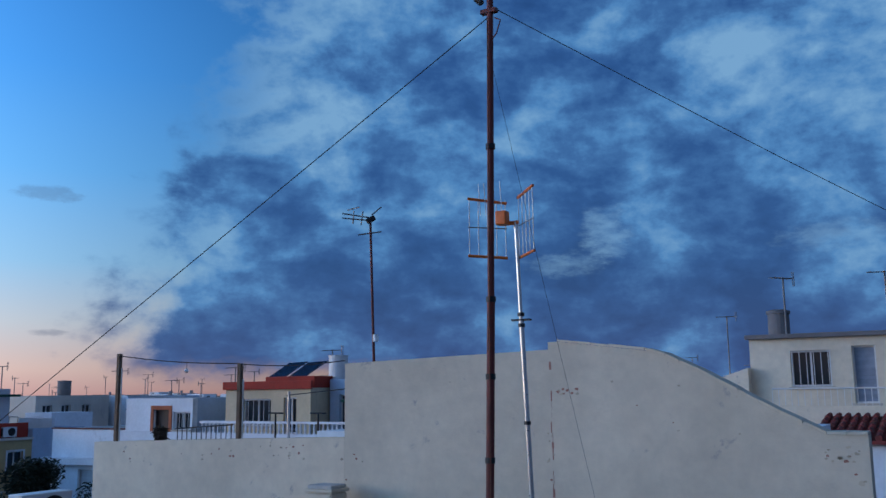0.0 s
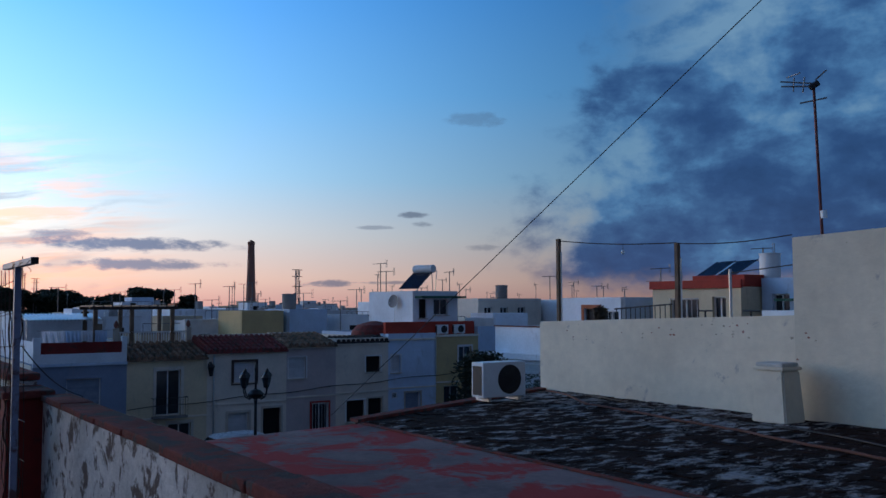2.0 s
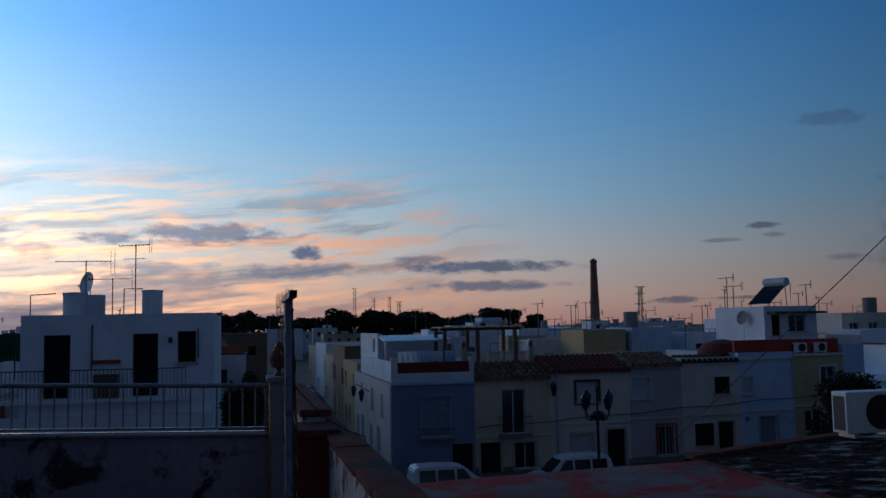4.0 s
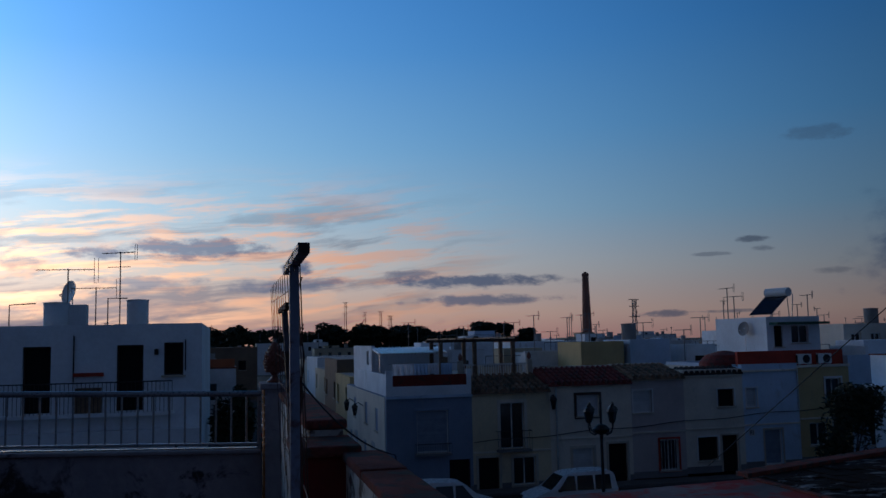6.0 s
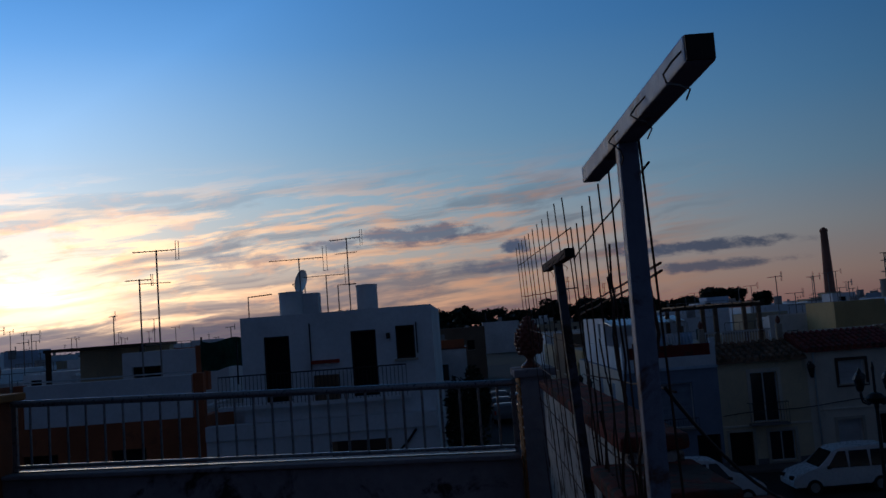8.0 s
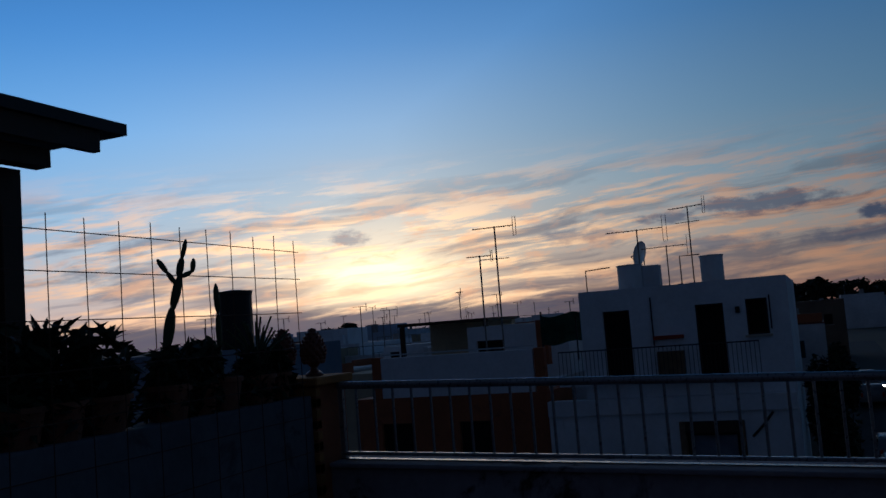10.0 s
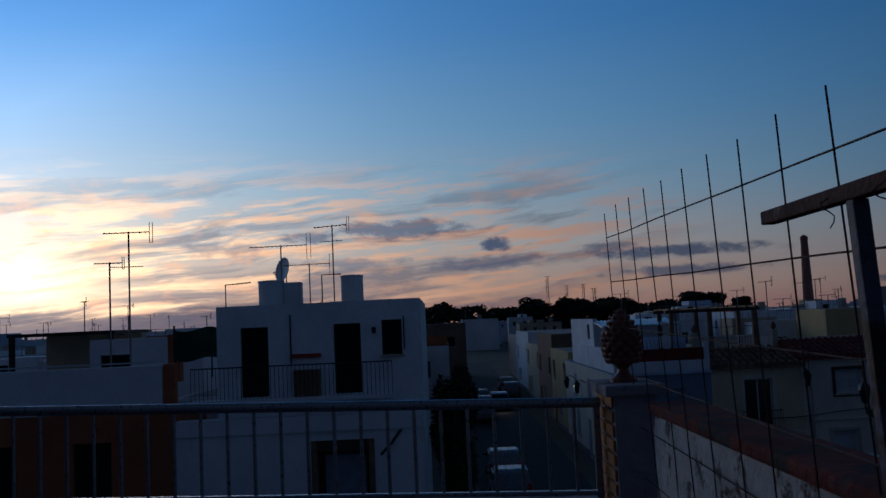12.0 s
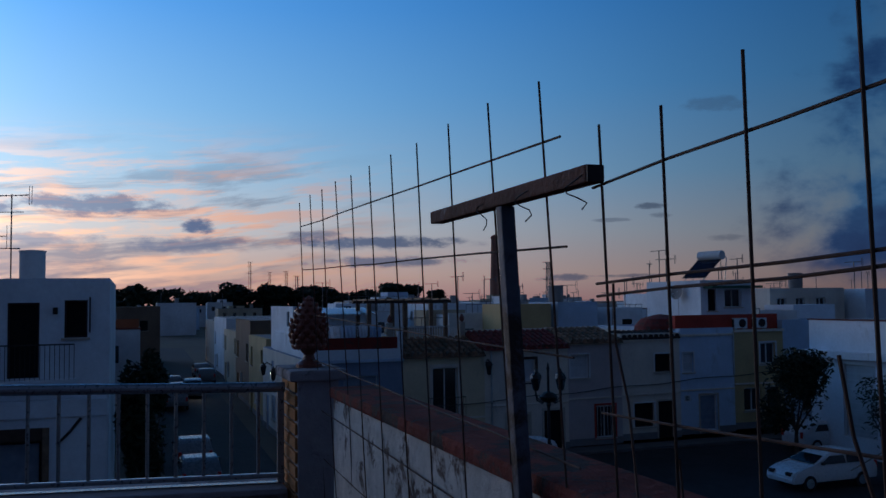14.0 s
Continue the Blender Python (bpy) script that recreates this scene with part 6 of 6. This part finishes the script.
tiled_roof(house((-3.6, 25.0, -1.5), 0, 9.0, 7.0, 3.2, "white", [], "white house with a red tiled lean-to roof", plinth=0.0), 0, 9.0, 7.02, 0.5, 3.0, "darktile")
t = thing("roof_chimney", (-5.2, 31.0, 8.4), label="squat dark cement flue on the white house", category="chimney")
part("flue", lathe([(0.34, 0), (0.34, 0.75), (0.38, 0.76), (0.38, 0.85), (0.2, 0.9)], n=20), "plinth", t)
yagi(-4.9, 30.5, 8.4, 1.9, 60, 1.0, 6, thick=0.03)
yagi(-2.0, 31.5, 8.4, 2.0, 30, 1.0, 6, thick=0.03)
yagi(-9.5, 43.0, 6.7, 3.4, 30, 0.9, 6, thick=0.03)
dish(-0.9, 30.6, 8.4, 0.5, 30, material="antenna", label="dark satellite dish on the white house", stand=0.2)
house((-14.5, 42.0, -1.5), 0, 7.5, 8.2, 8, "white", [(1, 2, 5.8, 7.2, "dark"), (4, 5, 5.8, 7.2, "win")], "white house between the roofs", plinth=0.0)

# ---------------------------------------------------------------- street things


def street_lamp(x, y, z):
    t = thing("street_lamp", (x, y, z), label="black iron street lamp with four lanterns on scrolled arms", category="street lamp")
    part("column", lathe([(0.2, 0), (0.2, 0.25), (0.12, 0.35), (0.1, 0.9), (0.07, 1.0), (0.06, 3.6), (0.09, 3.7), (0.05, 3.8), (0.045, 5.0), (0.07, 5.05), (0.02, 5.3)], n=16), "iron", t)
    part("hub", lathe([(0.06, 0), (0.3, 0.12), (0.36, 0.25), (0.2, 0.4), (0.06, 0.45)], (0, 0, 3.75), 16), "iron", t)
    for k in range(4):
        a = radians(20 + 90 * k)
        cx, sx = math.cos(a), math.sin(a)
        ar = part("arm", path_tube([(0.06 * cx, 0.06 * sx, 3.9), (0.35 * cx, 0.35 * sx, 3.78), (0.6 * cx, 0.6 * sx, 3.9), (0.68 * cx, 0.68 * sx, 4.15), (0.66 * cx, 0.66 * sx, 4.3)], 0.03, 7), "iron", t)
        part("lantern", lathe([(0.08, 0), (0.12, 0.05), (0.19, 0.42), (0.21, 0.44)], (0.66 * cx, 0.66 * sx, 4.28), 6), "glass", ar, "dark glass lantern")
        part("hood", lathe([(0.23, 0.442), (0.17, 0.56), (0.06, 0.64), (0.07, 0.68), (0.015, 0.78)], (0.66 * cx, 0.66 * sx, 4.28), 6), "iron", ar)
    return t


street_lamp(-37.5, 15.2, -1.5)


def wall_lantern(x, y, z, rz):
    t = thing("wall_lantern", (x, y, z), rz, "black iron lantern on a wall bracket", "wall lantern", "wall lanterns")
    part("bracket", path_tube([(0, 0, 0.1), (0, -0.3, 0.3), (0, -0.5, 0.15)], 0.025, 6), "iron", t)
    part("lantern", lathe([(0.07, 0), (0.1, 0.04), (0.18, 0.45), (0.2, 0.47)], (0, -0.5, -0.45), 6), "glass", t)
    part("hood", lathe([(0.22, 0), (0.14, 0.14), (0.05, 0.2), (0.015, 0.3)], (0, -0.5, 0.022), 6), "iron", t)


wall_lantern(X0 - 0.002, 16.7, 3.0, 90)
wall_lantern(-56, 7.96, 2.4, 0)
wall_lantern(-60, 7.96, 2.4, 0)


def car(x, y, z, rz, van=False, label="white parked car", lamps="glass", paint="carpaint"):
    """Local: along x, nose towards +x, 4.2 long, on z 0."""
    t = thing("car", (x, y, z), rz, label, "car", "parked cars")
    hgt = 1.8 if van else 1.48
    prof = [(-2.1, 0.35), (-2.12, 0.8), (-2.05, 1.0), (-1.98, hgt - 0.15), (-1.8, hgt - 0.02), (-0.9, hgt), (0.15, hgt - 0.05), (0.4, hgt - 0.14), (1.05, 1.02), (1.5, 0.95), (1.95, 0.82), (2.1, 0.6), (2.1, 0.32)] if van else \
           [(-2.1, 0.35), (-2.12, 0.75), (-2.0, 0.98), (-1.55, hgt - 0.15), (-1.2, hgt - 0.02), (-0.5, hgt), (0.1, hgt - 0.05), (0.35, hgt - 0.12), (1.05, 0.96), (1.6, 0.88), (2.0, 0.75), (2.12, 0.55), (2.1, 0.32)]
    bm = upright(prof, -0.82, 0.82)
    for v in bm.verts:
        if v.co.z > 1.0:
            v.co.y *= 1 - 0.18 * (v.co.z - 1.0) / (hgt - 1.0)
    bmesh.ops.bevel(bm, geom=list(bm.edges), offset=0.06, segments=2, affect="EDGES")
    part("body", bm, paint, t)
    zt = hgt - 0.16
    for s in (-1, 1):
        yb, yt = s * 0.822, s * (0.82 * (1 - 0.18 * (zt - 1.0) / (hgt - 1.0)) + 0.004)
        spans = ((-1.75, -1.0), (-0.93, -0.15), (-0.08, 0.75)) if van else ((-1.4, -0.55), (-0.48, 0.75))
        for i, (a, b) in enumerate(spans):
            last = i == len(spans) - 1
            w = bmesh.new()
            q = [(a, yb, 1.02), (b, yb, 1.02), (b - (0.5 if last else 0.03), yt, zt), (a + (0.02 if van or i else 0.3), yt, zt)]
            vs = [w.verts.new(p) for p in q] + [w.verts.new((p[0], p[1] + s * 0.012, p[2])) for p in q]
            for f in ((0, 1, 2, 3), (7, 6, 5, 4), (0, 4, 5, 1), (1, 5, 6, 2), (2, 6, 7, 3), (3, 7, 4, 0)):
                w.faces.new([vs[k] for k in f])
            part("side_window", w, "glass", t)
        for wx in (-1.3, 1.3):
            ty = part("wheel", cy((wx, s * 0.68, 0.31), (wx, s * 0.84, 0.31), 0.31, n=20), "tyre", t)
            part("rim", cy((wx, s * 0.842, 0.31), (wx, s * 0.85, 0.31), 0.19, n=14), "galv", ty)
        part("headlight", bx(1.98, 2.13, s * 0.5 - 0.14, s * 0.5 + 0.14, 0.62, 0.76, bev=0.02), lamps, t)
        part("tail_light", bx(-2.14, -2.06, s * 0.68 - 0.07, s * 0.68 + 0.07, 0.7, 1.0, bev=0.01), "redlamp", t, "red tail light")
        part("mirror", bx(0.62, 0.76, s * 0.88 - 0.06, s * 0.88 + 0.06, 1.0, 1.12, bev=0.02), "black", t)
    w = bmesh.new()
    q = [(0.43, hgt - 0.165), (1.0, 1.055)]
    vs = [w.verts.new((q[0][0] + 0.02, -0.6, q[0][1])), w.verts.new((q[0][0] + 0.02, 0.6, q[0][1])), w.verts.new((q[1][0] + 0.02, 0.74, q[1][1])), w.verts.new((q[1][0] + 0.02, -0.74, q[1][1]))]
    w.faces.new(vs)
    bmesh.ops.solidify(w, geom=w.faces[:], thickness=0.02)
    part("windscreen", w, "glass", t)
    return t


car(-40.8, 9.7, -1.5, 90, True, "white van parked along the street")
car(-41.6, 15.2, -1.5, -90, True, "white van with dark windows parked by the lamp")
car(-36.2, 26.8, -1.5, -90, False, "white car parked on the square")
car(-43.4, 33.5, -1.5, 90, False, "white car parked at the facades")
for x, y in ((-45.5, 2.8), (-51.0, 2.9), (-76, 3.2), (-82, 3.3), (-89, 3.4), (-97, 6.9), (-105, 7.0)):
    car(x, y, -1.5, 180, False, "dusty grey car parked in the side street", paint="carsilver")

car(-84.0, 4.9, -1.5, 0, False, "grey car in the side street with lit headlights", "lit", "carsilver")


def tree(x, y, z, h, r, seed, trunk=0.35, tall=False, n=2600, size=0.11, label="dense dark green street tree"):
    t = thing("tree", (x, y, z), label=label, category="tree", group="street trees")
    rnd = random.Random(seed)
    bm = bmesh.new()
    th = h * trunk
    cy((0, 0, 0), (0.05, 0.02, th), 0.11, 0.08, 10, bm)
    tips = []
    for k in range(7):
        a = k * 0.9 + rnd.uniform(-0.3, 0.3)
        tip = (r * 0.55 * math.cos(a), r * 0.55 * math.sin(a), th + (h - th) * rnd.uniform(0.35, 0.8))
        cy((0.05, 0.02, th * 0.95), tip, 0.05, 0.015, 7, bm)
        tips.append(tip)
    part("trunk", bm, "bark", t)
    bm = bmesh.new()
    zc = (th * 0.8 + h) / 2
    lumps = [(0, 0, zc, r * 0.8, (h - th * 0.8) * 0.48)] + [(rnd.uniform(-0.5, 0.5) * r, rnd.uniform(-0.5, 0.5) * r, zc + rnd.uniform(-0.35, 0.38) * (h - th), r * rnd.uniform(0.35, 0.55), (h - th) * rnd.uniform(0.15, 0.25)) for _ in range(9)]
    for (a, b, c, rr, rz) in lumps:
        leaves(bm, (a, b, c), (rr, rr, rz), n // len(lumps), size, rnd, 1.3)
    part("crown", bm, "leaf", t)
    return t


tree(-40.2, 0.55, -1.5, 5.9, 1.0, 1, 0.12, n=7000, label="slim dark street tree beside the white house")
tree(-40.3, 29.0, -1.5, 5.3, 1.8, 2, 0.3, n=4600)
tree(-35.6, 29.6, -1.5, 4.6, 1.3, 3, 0.35, n=1200, size=0.08, label="small thin-leaved tree on the square")

# ---------------------------------------------------------------- distance
t = thing("factory_chimney", (-307, 123.4, -1.5), label="tall tapering brick factory chimney in the distance", category="chimney")
part("shaft", lathe([(2.8, 0), (2.1, 4), (1.85, 6), (1.15, 29.5), (1.3, 29.7), (1.3, 30.4), (1.0, 30.8), (0.55, 30.9), (0.5, 31.2)], n=24), "chimney", t)


def pylon(x, y, z, h, w):
    t = thing("lattice_mast", (x, y, z), label="steel lattice mast in the distance", category="mast", group="lattice masts")
    bm = bmesh.new()
    k = 8
    for sx, sy in ((-1, -1), (1, -1), (1, 1), (-1, 1)):
        cy((sx * w, sy * w, 0), (sx * w * 0.5, sy * w * 0.5, h), 0.05 + 0.05 * w, n=5, bm=bm)
    for i in range(k):
        f, g = 1 - 0.5 * i / k, 1 - 0.5 * (i + 1) / k
        cy((-w * f, w, h * i / k), (w * g, w, h * (i + 1) / k), 0.03 + 0.05 * w, n=4, bm=bm)
        cy((w * f, -w * 0.6, h * i / k), (-w * g, -w * 0.6, h * (i + 1) / k), 0.03 + 0.05 * w, n=4, bm=bm)
    part("lattice", bm, "antenna", t)
    for z1 in (h * 0.8, h * 0.92, h):
        part("crossarm", cy((0, -w * 2.2, z1), (0, w * 2.2, z1), 0.04 + 0.06 * w, n=5), "antenna", t)
    return t


def polar(az, dist):
    return -dist * math.sin(radians(az)), dist * math.cos(radians(az))


for az, dist, h in ((65.3, 150, 13.6), (83.2, 420, 26.0), (81.0, 430, 22.0), (80.4, 330, 17), (82.0, 500, 24)):
    x, y = polar(az, dist)
    pylon(x, y, -1.5, h, 0.4 if dist < 200 else 0.6)


def far_house(i, az, dist, w, h, rnd):
    x, y = polar(az, dist)
    turn = 90 if rnd.random() < 0.7 else 0
    hs = thing("distant_house", (x, y, -1.5), turn, rnd.choice(["plain white flat-roofed house in the distance", "pale house with a roof terrace in the distance"]), "house", "distant houses")
    col = rnd.choice(["farwhite", "farwhite", "farwhite", "farwhite", "farwhite", "fartan", "blue", "white", "white"])
    d = w * rnd.uniform(0.6, 1.0)
    nwin = max(2, int(w / 2.6))
    holes = []
    for k in range(nwin):
        u = 0.5 + (w - 1.0) * (k + 0.25) / nwin
        holes.append((u, u + 0.9, h - 2.3, h - 1.1))
    part("wall", pierced(0, w, 0, h, 0, 0.3, holes), col, hs)
    part("body", bx(0, w, 0.3, d, 0, h), col, hs)
    for q in holes:
        part("window", bx(q[0], q[1], 0.18, 0.28, q[2], q[3]), "glass", hs)
    if rnd.random() < 0.45:
        a = rnd.uniform(0.1, 0.5) * w
        room = part("roof_room", bx(a, a + w * 0.35, d * 0.3, d * 0.8, h, h + rnd.uniform(0.7, 1.5)), col, hs)
        part("room_door", bx(a + w * 0.1, a + w * 0.1 + 0.8, d * 0.3 - 0.03, d * 0.3 - 0.002, h + 0.05, h + 0.65), "dark", room)
    if dist < 200 and rnd.random() < 0.7:
        rl = part("terrace_rail", cy((0.2, 0.1, h + 0.85), (w * 0.6, 0.1, h + 0.85), 0.03, n=5), "antenna", hs)
        for k in range(6):
            u = 0.2 + (w * 0.6 - 0.2) * k / 5
            part("rail_post", cy((u, 0.1, h + 0.1), (u, 0.1, h + 0.85), 0.025, n=5), "antenna", rl)
    if dist < 160 and rnd.random() < 0.5:
        a = rnd.uniform(0.5, 0.7) * w
        part("terrace_wall", bx(a, w - 0.1, 0.35, 0.55, h, h + rnd.uniform(0.5, 1.0)), rnd.choice(["farwhite", "orange", "blue"]), hs)
    if rnd.random() < 0.5:
        part("tank", cy((w * 0.8, d * 0.5, h), (w * 0.8, d * 0.5, h + 1.1), 0.5, n=12), "farroof", hs)
    if rnd.random() < 0.85 and dist < 300:
        yagi(x - (1.2 if turn else -1.2), y + 1.2, h - 1.5, rnd.uniform(1.8, 4.4), rnd.uniform(0, 180), rnd.uniform(0.9, 1.7), 5, thick=0.025 + dist / 6000)
    part("coping", bx(-0.05, w + 0.05, -0.05, 0.31, h, h + 0.12), rnd.choice(["farroof", "tile", "farwhite"]), hs)


rnd = random.Random(77)
for i in range(300):
    az = rnd.uniform(8, 128)
    dist = rnd.choice([rnd.uniform(66, 110), rnd.uniform(110, 210), rnd.uniform(210, 420)])
    if 80 < az < 96 and dist < 230:
        continue
    if az < 50 and dist < 75:
        dist += 30
    lim = 6.5 if dist < 110 else 7.2
    far_house(i, az, dist, rnd.uniform(4.5, 10) * (1 + dist / 600), rnd.uniform(4.8, lim) + dist / 260, rnd)

def far_grove(az, dist, w, h, seed):
    x, y = polar(az, dist)
    t = thing("distant_trees", (x, y, -1.5), az, "dark clump of pines on the horizon", "trees", "distant trees")
    rnd = random.Random(seed)
    bm = bmesh.new()
    n = max(4, int(w / 5))
    for k in range(n):
        u = -w / 2 + w * (k + 0.5) / n + rnd.uniform(-1.5, 1.5)
        hh = h * rnd.uniform(0.7, 1.05) * (1 - 0.35 * abs(2 * (k + 0.5) / n - 1))
        cy((u, 0, 0), (u, 0, hh * 0.8), 0.4, 0.25, 6, bm)
        for _ in range(5):
            leaves(bm, (u + rnd.uniform(-3, 3), rnd.uniform(-3, 3), hh * rnd.uniform(0.7, 1.0)), (3.2, 3.2, hh * 0.13), 110, 0.9, rnd, 1.2)
        leaves(bm, (u, 0, hh * 0.45), (4.0, 4.0, hh * 0.4), 160, 1.0, rnd, 1.2)
    part("crowns", bm, "leaf", t)


for i, (az, dist, w, h) in enumerate(((82.2, 330, 60, 17), (79.0, 340, 44, 15), (74.0, 300, 24, 14.5), (89.2, 300, 24, 14), (91.5, 330, 30, 12.5), (85.0, 360, 30, 13), (77, 380, 40, 13), (95, 420, 60, 13), (118, 380, 70, 11))):
    far_grove(az, dist, w, h, 40 + i)
